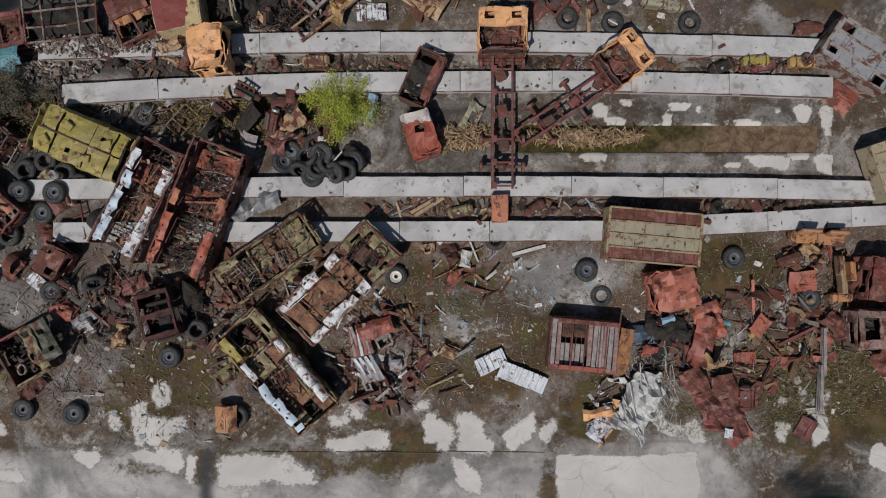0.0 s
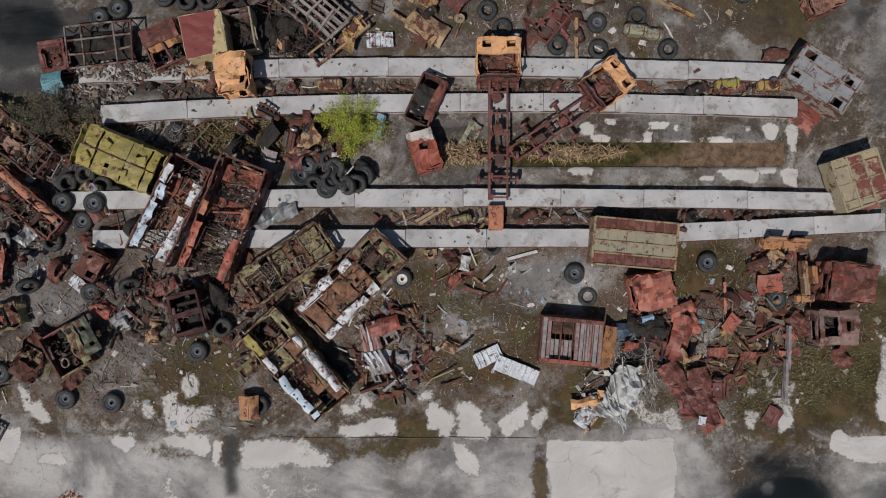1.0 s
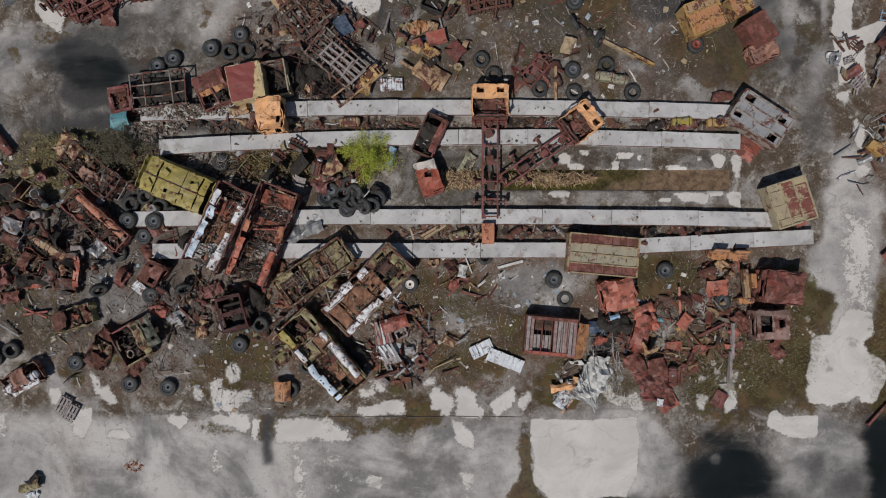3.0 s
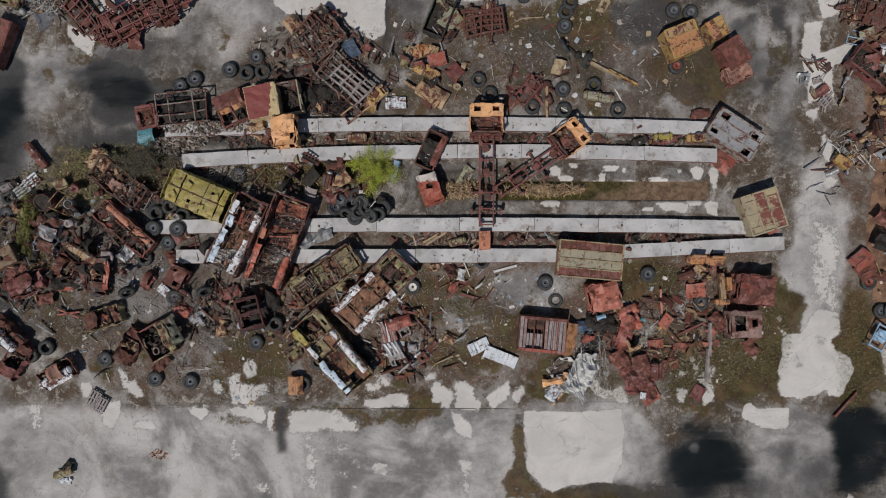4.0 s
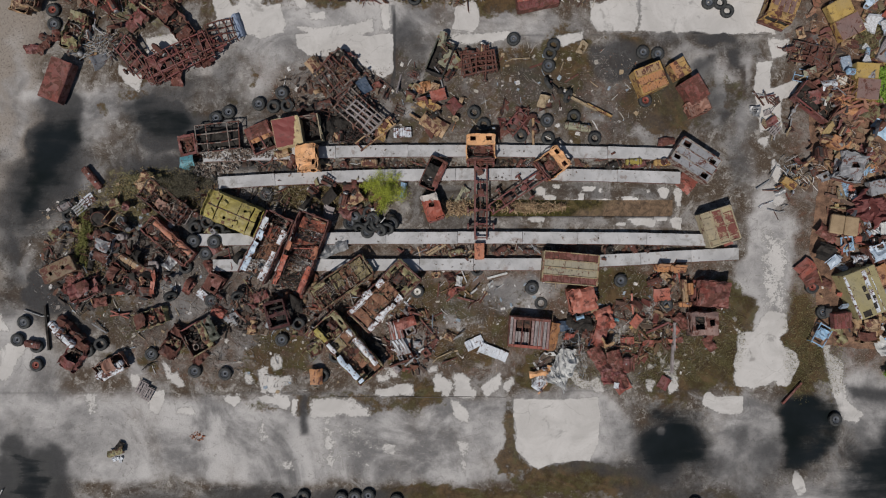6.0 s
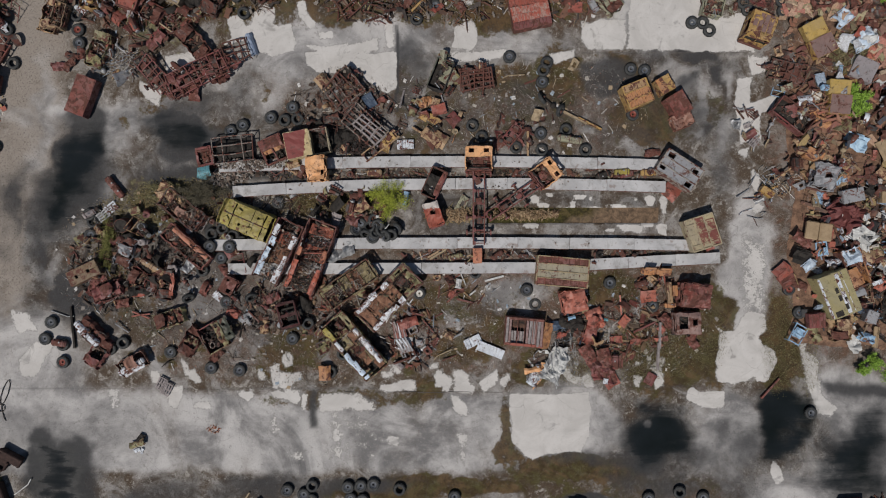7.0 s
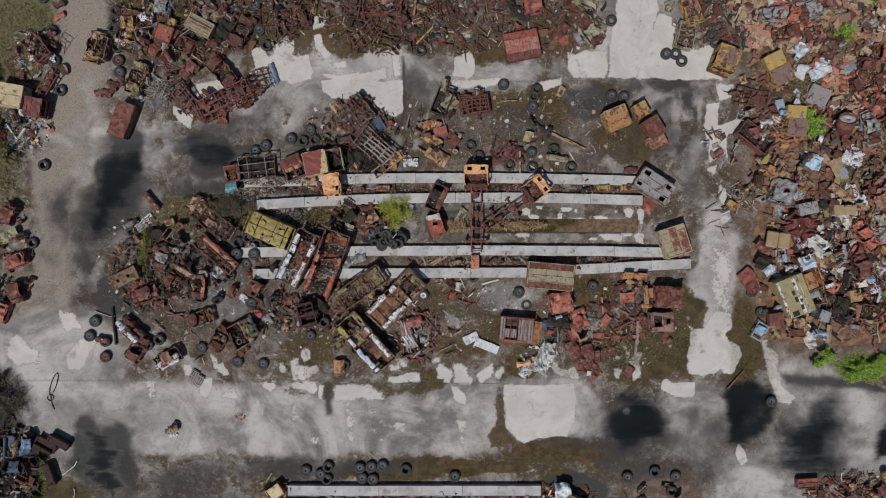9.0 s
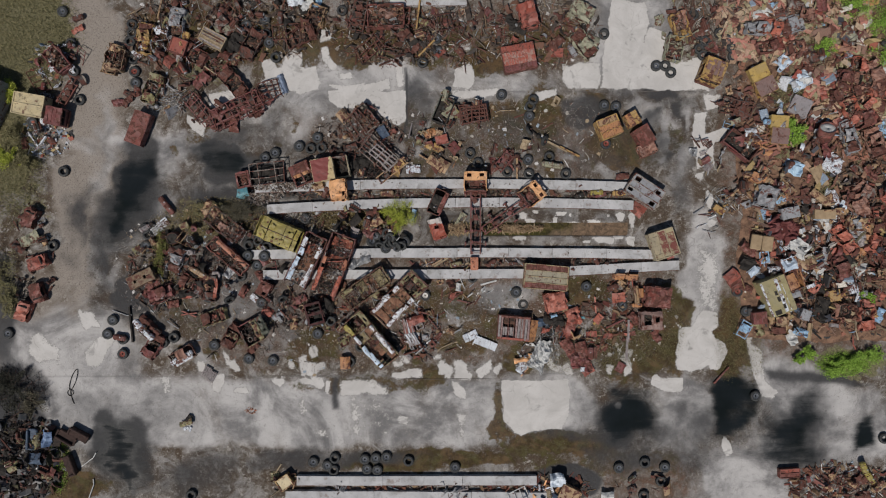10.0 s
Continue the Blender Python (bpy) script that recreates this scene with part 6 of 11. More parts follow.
def bus_shell(x, y, rz, L, W, label, wall, rim, coves, decks, bay=None, H=1.35, z=0.35, ends=(1, 1), seed=1, fill=INNER_MIX, heights=(1.0, 1.0), seats=1.0, bars=(), mess=1.0):
    """A stripped bus body without a roof, long axis along x. coves: (side, from, to, material) along the roof edge, as shares of the length;
    decks: (from, to, material or None for an open hole); bay: (from, to) of an opened engine bay; heights: of the two long walls."""
    ob = thing("bus_hull", x, y, z, rz, label, "bus wreck", "roofless bus hulls")
    rnd = random.Random(seed)
    bm = bmesh.new()
    sheet(bm, L, W, (), 0.08, 0.5, 0.08, T(0, 0, 0.05), seed)
    part("floor", bm, BLACK, ob)
    for s, high in zip((-1, 1), heights):
        h = H * high
        n = max(3, round(L / 1.0))
        holes = [(-L / 2 + L * (k + 0.10) / n, -L / 2 + L * (k + 0.86) / n, h * 0.08, h * 0.40) for k in range(n) if rnd.random() < 0.85]
        bm = bmesh.new()
        sheet(bm, L, h, holes, 0.05, 0.3, 0.10, T(0, s * W / 2, h / 2, 90 + rnd.uniform(-3, 3)), seed + s)
        part("side_wall", bm, wall, ob)
        bm = bmesh.new()
        at = -L / 2
        wob = 0.0
        while at < L / 2 - 0.05:
            to, w2 = min(L / 2, at + rnd.uniform(0.5, 1.1)), rnd.uniform(-0.06, 0.06)
            bar(bm, (at, s * W / 2 + wob, h + 0.02), (to, s * W / 2 + w2, h + 0.02 + rnd.uniform(-0.05, 0.03)), 0.09, 0.08)
            at, wob = to, w2
        part("wall_rim", bm, rim, ob)
    for e, keep in zip((-1, 1), ends):
        if keep:
            bm = bmesh.new()
            sheet(bm, W * 0.98, H * 0.8, ((-W * 0.42, -W * 0.04, 0.0, H * 0.3), (W * 0.04, W * 0.42, 0.0, H * 0.3)), 0.06, 0.3, 0.14, T(e * L / 2, 0, H * 0.4, 90 + rnd.uniform(-8, 8), 0, 90), seed + 3 * e)
            part("end_wall", bm, wall, ob)
            bm = bmesh.new()
            bar(bm, (e * L / 2, -W * 0.49, H * 0.82), (e * L / 2 + rnd.uniform(-0.12, 0.12), W * 0.49, H * 0.84), 0.11, 0.09)
            part("end_rim", bm, rim, ob)
    # flooring: plates of uneven length, some of them gone
    for u0, u1, mt in decks:
        a, b = u0 * L, u1 * L
        if mt is None:
            for k in range(int((b - a) / 0.55)):
                bm = bmesh.new()
                xx = a + (k + 0.7) * 0.55
                bar(bm, (xx, -W * 0.44, 0.42), (xx + rnd.uniform(-0.15, 0.15), W * 0.44, 0.40), 0.06, 0.07)
                part("cross_member", bm, rnd.choice((rim, DARKRUST)), ob)
            continue
        while a < b - 0.2:
            c = min(b, a + rnd.uniform(0.7, 1.5))
            lanes = rnd.choice(((-0.43, 0.02, 0.43), (-0.43, -0.12, 0.14, 0.43), (-0.43, 0.43)))
            for v0, v1 in zip(lanes, lanes[1:]):
                if rnd.random() < 0.10:
                    continue
                w, h = c - a - rnd.uniform(0.02, 0.10), (v1 - v0) * W - rnd.uniform(0.02, 0.08)
                holes = ((-w * 0.28, -w * 0.02, -h * 0.25, h * 0.15),) if rnd.random() < 0.3 else ()
                bm = bmesh.new()
                sheet(bm, w, h, holes, 0.03, 0.16, 0.13, T((a + c) / 2, (v0 + v1) / 2 * W, rnd.uniform(0.56, 0.72), rnd.gauss(0, 3), rnd.gauss(0, 3), rnd.gauss(0, 1.5)), seed + a + v0)
                part("deck_plate", bm, mt if rnd.random() < 0.8 else rnd.choice((BROWNDECK, DARKRUST, wall)), ob)
            a = c
    # torn roof edges that still hang on the walls
    for s, u0, u1, mt in coves:
        at = u0 * L
        high = heights[0 if s < 0 else 1] * H
        while at < u1 * L - 0.15:
            ln = min(u1 * L - at, rnd.uniform(0.9, 1.9))
            wide = rnd.uniform(0.38, 0.56)
            slots = [(q, q + rnd.uniform(0.07, 0.18), -0.03, rnd.uniform(0.04, 0.09)) for q in np.arange(-ln / 2 + 0.12, ln / 2 - 0.25, 0.27) if rnd.random() < 0.40]
            bm = bmesh.new()
            sheet(bm, ln, wide, slots, 0.025, 0.085, 0.12, T(at + ln / 2, s * (W / 2 - wide * 0.46 + rnd.uniform(-0.04, 0.05)), high + 0.05, s * -20 + rnd.uniform(-7, 7), rnd.uniform(-3, 3), rnd.uniform(-2.5, 2.5)), seed + at, 0.11)
            part("roof_edge", bm, mt, ob)
            bm = bmesh.new()
            bar(bm, (at, s * (W / 2 - wide), high - 0.03), (at + ln * rnd.uniform(0.5, 1.0), s * (W / 2 - wide - rnd.uniform(0.0, 0.12)), high - 0.08), 0.04, 0.04)
            part("torn_edge_strip", bm, rnd.choice((mt, rim, DARKRUST)), ob)
            at += ln + rnd.choice((0.0, 0.03, 0.12))
    # bare seat frames and rails
    for k in range(int(L * 1.1 * seats)):
        xx, yy = rnd.uniform(-L * 0.44, L * 0.40), rnd.choice((-1, 1)) * W * rnd.uniform(0.10, 0.32)
        m = T(xx, yy, 0.5, rnd.uniform(-12, 12), rnd.uniform(-12, 12), rnd.choice((0, 90)) + rnd.gauss(0, 10))
        bm = bmesh.new()
        for a in (-0.38, 0.38):
            rod(bm, m @ Vector((a, -0.2, 0)), m @ Vector((a, -0.2, 0.34)), 0.02, 5)
            rod(bm, m @ Vector((a, 0.2, 0)), m @ Vector((a, 0.24, 0.62)), 0.02, 5)
            rod(bm, m @ Vector((a, -0.2, 0.34)), m @ Vector((a, 0.22, 0.36)), 0.02, 5)
        for q, zz in ((-0.2, 0.34), (0.2, 0.34), (0.24, 0.62), (0.0, 0.35)):
            rod(bm, m @ Vector((-0.38, q, zz)), m @ Vector((0.38, q, zz)), 0.02, 5)
        part("seat_frame", bm, rnd.choice((PALESTEEL, DARKRUST, rim, TAN, BLACK)), ob)
    for u0, v0, u1, v1, mt in bars:
        bm = bmesh.new()
        bar(bm, (u0 * L, v0 * W, H * 0.72), (u1 * L, v1 * W, H * 0.76), 0.10, 0.09)
        part("cross_beam", bm, mt, ob)
    if bay:
        a, b = bay[0] * L, bay[1] * L
        c, ln = (a + b) / 2, b - a
        for s in (-1, 1):
            bm = bmesh.new()
            sheet(bm, ln, W * 0.20, ((-ln * 0.1, ln * 0.2, -0.08, 0.08),), 0.04, 0.16, 0.16, T(c, s * W * 0.38, H * 0.82, s * 8, 4, 0), seed + 7 * s, 0.05)
            part("bay_cover", bm, wall, ob)
        bm = bmesh.new()
        sheet(bm, ln * 0.3, W * 0.5, (), 0.04, 0.16, 0.18, T(b - ln * 0.2, -W * 0.05, H * 0.7, 6, 10), seed + 5)
        part("bay_plate", bm, wall, ob)
        bm = bmesh.new()
        block(bm, ln * 0.5, 0.55, 0.5, T(c - ln * 0.1, W * 0.08, 0.55, 3, 2, 6), 0.06)
        block(bm, ln * 0.4, 0.28, 0.2, T(c - ln * 0.1, W * 0.08, 0.88, 3, 2, 6), 0.04)
        for k in range(4):
            rod(bm, (c - ln * 0.25 + 0.16 * k, W * 0.08 + 0.2, 0.8), (c - ln * 0.25 + 0.16 * k, W * 0.08 + 0.42, 0.7), 0.04, 6)
        part("engine", bm, DARKRUST, ob)
        bm = bmesh.new()
        lathe(bm, [(0.27, 0.10), (0.30, 0.10), (0.30, -0.14), (0.27, -0.14)], 20)
        bmesh.ops.transform(bm, matrix=T(b - ln * 0.28, -W * 0.16, 0.98, 12, -10), verts=bm.verts)
        part("fan_shroud", bm, rim, ob)
        bm = bmesh.new()
        rod(bm, (c, -W * 0.3, 0.7), (c + ln * 0.3, -W * 0.26, 0.75), 0.10, 9)
        part("air_tank", bm, wall, ob)
    spots = [(L * u, W * v, L * 0.17, W * 0.22) for u in (-0.33, -0.11, 0.11, 0.33) for v in (-0.2, 0.2)]
    V, F = shards(int(L * W * mess * 20), spots, 0.04, 0.42, 0.10, (0.08, 0.7), seed * 5, 0.50, 0.30, 0.5, 0.4)
    stuff_part("interior_scrap", V, F, fill, ob)
    V, F = strands(int(L * W * mess * 18), spots, 0.25, 1.3, 0.012, seed * 7, 0.55, 0.4, 0.7)
    stuff_part("torn_wiring", V, F, WIRE_MIX, ob)
    return ob


burnt_van = open_tub(-0.82, 8.40, 0.05, 66, 2.5, 1.35, 1.2, "burnt-out dark van body with one red side", ((MAROON, 1.0), (DARKRUST, 0.8), (DARKRUST, 0.6), (DARKRUST, 0.9)), BLACK, CHAR_MIX, 4, 70)
bm = bmesh.new()
sheet(bm, 1.5, 1.0, ((-0.5, -0.2, -0.2, 0.1),), 0.04, 0.2, 0.3, T(-0.1, 0.12, 0.95, 6, -5), 2.0, 0.1)
part("fallen_roof", bm, BLACK, burnt_van)
bm = bmesh.new()
sheet(bm, 2.2, 0.42, (), 0.04, 0.2, 0.2, T(0.1, -0.55, 1.15, 12), 3.0, 0.06)
part("red_side_panel", bm, RED, burnt_van)
bus_shell(-14.00, 2.50, 64, 5.4, 2.15, "roofless red bus hull with peeling white and blue roof edges", MAROON, MAROONRIM,
          ((1, -0.44, 0.02, BLUEWHITE), (1, 0.06, 0.20, BLUEWHITE), (1, 0.22, 0.42, FLAKED), (-1, -0.46, 0.0, FLAKED), (-1, 0.12, 0.34, FLAKED)),
          ((-0.5, -0.2, None), (-0.2, 0.12, BROWNDECK), (0.12, 0.34, REDDECK), (0.34, 0.5, None)), seed=11, ends=(0, 1), seats=1.0, mess=0.7)
bus_shell(-11.20, 2.05, 69.5, 6.2, 2.4, "roofless rust-red bus hull full of torn wiring and broken fittings", RED, MAROONRIM,
          ((1, -0.48, -0.08, REDSTRIP), (1, -0.02, 0.10, SUNBURNT), (-1, -0.48, -0.12, REDSTRIP), (-1, -0.02, 0.14, SUNBURNT)),
          ((-0.5, -0.05, None), (-0.05, 0.16, REDDECK), (0.16, 0.3, None), (0.3, 0.48, REDDECK)), seed=12, ends=(0, 1), heights=(1.05, 1.15), seats=0.8,
          bars=((0.46, -0.4, 0.47, 0.1, TAN), (0.10, -0.3, 0.02, 0.3, BRIGHTRED)))
bus_shell(-8.05, -0.25, 35, 4.95, 1.9, "roofless olive bus hull with bare seat frames and an open floor", OLIVE, DRABRIM,
          ((1, -0.46, -0.20, OLIVE),), ((-0.48, -0.14, None), (-0.14, 0.46, OLIVEDECK)), seed=13, fill=OLIVE_MIX, seats=1.6, z=0.45, H=1.05, mess=0.7,
          bars=((-0.46, -0.45, -0.46, 0.45, DRABRIM), (-0.30, -0.45, -0.31, 0.45, DRABRIM), (-0.14, -0.45, -0.12, 0.45, OLIVE), (0.12, -0.4, 0.10, 0.4, DRABRIM)))
bus_shell(-4.65, -1.35, 45.5, 5.9, 2.4, "roofless olive bus hull with flaking white edges and open engine bay", OLIVE, MAROONRIM,
          ((1, -0.47, -0.06, FLAKED), (1, 0.02, 0.14, FLAKED), (-1, -0.47, 0.02, FLAKED), (-1, 0.06, 0.16, FLAKED)),
          ((-0.48, -0.30, BROWNDECK), (-0.30, 0.16, BROWNDECK)), (0.16, 0.48), seed=14, fill=OLIVE_MIX, z=0.45, seats=0.35, H=1.05, mess=0.35,
          bars=((0.15, -0.46, 0.17, 0.46, OLIVE), (0.47, -0.3, 0.48, 0.4, OLIVE)))
bus_shell(-7.60, -5.55, -49, 5.9, 2.35, "roofless olive bus hull with white and blue-grey roof edges", OLIVE, DRABRIM,
          ((-1, -0.22, -0.06, FLAKED), (-1, 0.00, 0.47, BLUEWHITE), (1, -0.20, -0.08, FLAKED), (1, -0.05, 0.42, FLAKED), (-1, -0.48, -0.26, MUSTARD)),
          ((-0.2, 0.14, OLIVEDECK), (0.14, 0.48, BROWNDECK)), (-0.48, -0.2), seed=15, fill=OLIVE_MIX, z=0.2, seats=0.5, H=1.05, mess=0.5,
          bars=((-0.19, -0.46, -0.21, 0.46, PALESTEEL), (0.0, -0.3, 0.02, 0.4, DRABRIM)))
plated_body(-17.05, 5.32, -23, "dented mustard-yellow plated vehicle hull with open hatches")
box_body(10.10, 0.82, -5, 4.35, 2.45, 1.0, "truck box with a red and olive striped ribbed roof", OLIVETAN, (RED, STRIPE, STRIPE, RED), 9, seed=5, z=0.35)
box_body(20.10, 9.48, -33, 3.55, 2.1, 0.95, "grey crew box with empty roof windows", PALESTEEL, (GREY, GREY, GREY), 2, windows=((-1.55, -0.95, 0.46, 0.92), (-1.62, -1.12, -0.75, -0.42), (0.85, 1.45, 0.45, 0.80), (0.95, 1.5, -0.92, -0.46)), seed=6, z=0.25)
box_body(22.08, 4.18, -72, 2.75, 2.5, 0.9, "olive truck box with red rust stains", PALEOLIVE, (PALEOLIVE, RUSTOLIVE, RUSTOLIVE), 3, seed=7, z=0.25)


def boarded_box(x, y, rz):
    """A low box body with a boarded roof, two boards gone, in a red frame, and a loose yellow side."""
    ob = thing("boarded_box", x, y, 0.1, rz, "low truck box with grey boarded roof in a red frame", "truck box", "truck boxes")
    w, d, h = 3.2, 2.4, 0.9
    for s in (-1, 1):
        bm = bmesh.new()
        sheet(bm, w, h, (), 0.06, 0.5, 0.08, T(0, s * d / 2, h / 2, 90), 3 + s)
        part("side_wall", bm, RED, ob)
        bm = bmesh.new()
        sheet(bm, d, h, (), 0.06, 0.5, 0.08, T(s * w / 2, 0, h / 2, 90, 0, 90), 6 + s)
        part("end_wall", bm, RED, ob)
        bm = bmesh.new()
        bar(bm, (-w / 2, s * (d / 2 - 0.1), h + 0.03), (w / 2, s * (d / 2 - 0.1), h + 0.05), 0.22, 0.07)
        part("roof_rail", bm, RED if s > 0 else BRIGHTRED, ob)
    bm = bmesh.new()
    sheet(bm, w, d, (), 0.05, 0.6, 0.05, T(0, 0, 0.25), 2)
    part("floor", bm, RUSTFLOOR, ob)
    rnd = random.Random(5)
    for k in range(13):
        xx = -w / 2 + w * (k + 0.5) / 13
        short = 2 <= k <= 6
        ln = d * (0.48 if short else 0.97)
        bm = bmesh.new()
        block(bm, w / 13 - rnd.uniform(0.01, 0.06), ln, 0.04, T(xx, -d * 0.23 if short else 0, h + 0.02 + rnd.uniform(-0.02, 0.03) - (0.25 if short else 0), rnd.uniform(-2, 2), rnd.uniform(-4, 4), rnd.uniform(-1, 1)), 0.01)
        part("board", bm, REDWOOD if k % 3 == 1 or k == 12 else GREYWOOD, ob)
    for k in (-0.62, 0.0, 0.7, 1.0):
        bm = bmesh.new()
        bar(bm, (k, -d / 2, h + 0.07), (k, d / 2, h + 0.07), 0.06, 0.05)
        part("roof_batten", bm, RED, ob)
    bm = bmesh.new()
    sheet(bm, 1.0, 2.3, (), 0.05, 0.3, 0.12, T(w / 2 + 0.42, -0.2, 0.52, 0, 38, -7), 4)
    part("loose_side", bm, AMBER, ob, "ochre-yellow side board fallen outward")
    return ob


boarded_box(6.90, -4.34, -5)
box_body(-12.35, 11.62, 102, 2.2, 2.1, 1.3, "truck box with a maroon and yellow stained roof", CREAM, (two_tone("maroon_and_cream_paint", (0.20, 0.052, 0.048), (0.46, 0.37, 0.20), -0.62),), 0, seed=9, z=0.2, rails=False)
open_tub(-10.55, 11.95, 0.2, 10, 1.5, 2.0, 1.3, "open cream truck bed beside a maroon box", ((CREAM, 0.5), (GREYSTEEL, 0.9), (CREAM, 0.95), (PALEOLIVE, 1.0)), BLACK, CHAR_MIX, 33, 20)
cab(11.09, -1.67, 0.05, 12, CORAL, "dented orange-red truck cab without windows", w=2.0, d=1.8, h=1.3, inside=MAROON, dome=0.25, crumple=0.22, seed=10)
cab(21.46, -1.22, 0.05, -5, RED, "dark red truck cab with a flat roof", w=2.4, d=2.0, h=1.3, crumple=0.2, dome=0.22, seed=11)
cab(20.84, -3.58, 0.05, 2, GREYMAROON, "stripped grey-maroon cab frame with empty roof openings", dome=0.18, inside=BLACK, w=2.1, d=1.8, h=1.1, hatch=((-0.8, -0.05, -0.45, 0.6), (0.35, 0.75, -0.15, 0.35)), seed=12)
# maroon cab; the deep shade over it is put into its near-black colour
cab(-13.22, -2.84, 0.05, 15, plain("shaded_maroon_sheet", (0.022, 0.008, 0.008), (0.085, 0.022, 0.022), 2.0, 0.75), "maroon cab darkened as in deep shade, with its roof torn open", inside=BLACK, w=1.6, d=2.2, h=1.3, hatch=((-0.7, 0.7, -0.9, -0.15), (-0.7, 0.7, 0.1, 0.9)), seed=13)


# ---- kinds of loose scrap ----
def make_panel(mat, look_word, v):
    rnd = random.Random(v * 31 + len(look_word))
    w, h = rnd.uniform(0.9, 1.7), rnd.uniform(0.5, 1.0)
    bm = bmesh.new()
    holes = () if v % 2 else ((-w * 0.2, w * 0.15, -h * 0.2, h * 0.2),)
    sheet(bm, w, h, holes, 0.035, 0.2, rnd.uniform(0.10, 0.30), T(), v + 0.3, rnd.uniform(-0.2, 0.25))
    return tagged(part("scrap_sheet", bm, mat, None), "bent piece of %s sheet metal" % look_word, "scrap metal", "scrap sheets")


def make_door(mat, look_word):
    ob = tagged(new("door_leaf"), "loose %s vehicle door with an empty window" % look_word, "vehicle door", "loose doors")
    bm = bmesh.new()
    sheet(bm, 0.95, 1.25, ((-0.36, 0.36, 0.08, 0.5),), 0.06, 0.25, 0.08, T(), 2)
    part("door_skin", bm, mat, ob)
    bm = bmesh.new()
    block(bm, 0.16, 0.05, 0.05, T(0.3, -0.08, 0.06), 0.01)
    part("handle", bm, METAL, ob)
    return ob


def make_bonnet(mat, look_word):
    ob = tagged(new("car_bonnet"), "dented %s bonnet with a raised rib" % look_word, "bonnet", "loose bonnets")
    bm = bmesh.new()
    sheet(bm, 1.5, 1.2, (), 0.04, 0.22, 0.10, T(), 5, 0.22)
    part("skin", bm, mat, ob)
    bm = bmesh.new()
    bar(bm, (-0.7, 0, 0.25), (0.7, 0, 0.25), 0.1, 0.05)
    part("rib", bm, mat, ob)
    return ob


def make_pipe(mat, look_word):
    bm = bmesh.new()
    rod(bm, (-1.0, 0, 0), (0.5, 0.05, 0), 0.05, 8)
    rod(bm, (0.5, 0.05, 0), (1.0, 0.3, 0.02), 0.05, 8)
    return tagged(part("pipe", bm, mat, None), "bent length of %s pipe" % look_word, "pipe", "loose pipes")


def make_girder(mat, look_word):
    bm = bmesh.new()
    block(bm, 2.3, 0.16, 0.03, T(0, 0, 0.08), 0)
    block(bm, 2.3, 0.03, 0.16, T(0, -0.07, 0), 0)
    block(bm, 2.3, 0.16, 0.03, T(0, 0, -0.08), 0)
    return tagged(part("steel_girder", bm, mat, None), "short %s steel channel girder" % look_word, "steel bar", "steel bars")


def make_drum(mat, look_word):
    ob = tagged(new("drum"), "dented old %s oil drum" % look_word, "drum", "oil drums")
    bm = bmesh.new()
    lathe(bm, [(0.0, 0.43), (0.27, 0.43), (0.29, 0.45), (0.29, 0.15), (0.305, 0.13), (0.29, 0.11), (0.29, -0.13), (0.305, -0.15), (0.29, -0.17), (0.29, -0.45), (0.27, -0.43), (0.0, -0.43)], 18)
    part("shell", bm, mat, ob)
    bm = bmesh.new()
    rod(bm, (0.15, 0.1, 0.42), (0.15, 0.1, 0.46), 0.04, 8)
    part("bung", bm, METAL, ob)
    return ob


def make_engine(mat, look_word):
    ob = tagged(new("engine"), "greasy %s engine block with its manifold" % look_word, "engine", "scrapped engines")
    bm = bmesh.new()
    block(bm, 1.0, 0.5, 0.5, T(0, 0, 0.0), 0.05)
    block(bm, 0.8, 0.38, 0.25, T(0, 0, -0.3), 0.05)
    part("block", bm, mat, ob)
    bm = bmesh.new()
    block(bm, 0.9, 0.26, 0.16, T(0, 0.05, 0.33), 0.04)
    part("valve_cover", bm, DARKRUST, ob)
    bm = bmesh.new()
    for k in range(4):
        rod(bm, (-0.36 + 0.24 * k, -0.2, 0.15), (-0.36 + 0.24 * k, -0.42, 0.2), 0.05, 6)
    rod(bm, (-0.42, -0.42, 0.2), (0.5, -0.42, 0.2), 0.06, 7)
    part("manifold", bm, RUST, ob)
    bm = bmesh.new()
    rod(bm, (0.5, 0, -0.05), (0.62, 0, -0.05), 0.2, 14)
    part("pulley", bm, METAL, ob)
    bm = bmesh.new()
    rod(bm, (-0.5, 0, 0), (-0.75, 0, 0), 0.26, 12, 0.16)
    part("bell_housing", bm, DARKRUST, ob)
    return ob


def make_axle(mat, look_word):
    ob = tagged(new("truck_axle"), "loose %s truck axle with hubs" % look_word, "axle", "loose axles")
    bm = bmesh.new()
    rod(bm, (-0.95, 0, 0), (0.95, 0, 0), 0.08, 8)
    bmesh.ops.create_uvsphere(bm, u_segments=12, v_segments=7, radius=0.25, matrix=T(0.1))
    part("housing", bm, mat, ob)
    for s in (-1, 1):
        bm = bmesh.new()
        rod(bm, (s * 0.9, 0, 0), (s * 1.05, 0, 0), 0.24, 14, 0.2)
        part("hub", bm, DARKRUST, ob)
    return ob


def make_seat(mat, look_word):
    ob = tagged(new("seat_unit"), "torn and dirty %s vehicle seat" % look_word, "seat", "loose seats")
    bm = bmesh.new()
    block(bm, 0.95, 0.5, 0.18, T(0, 0, 0), 0.06)
    part("cushion", bm, mat, ob)
    bm = bmesh.new()
    block(bm, 0.95, 0.16, 0.6, T(0, 0.3, 0.3, -15), 0.05)
    part("backrest", bm, mat, ob)
    return ob


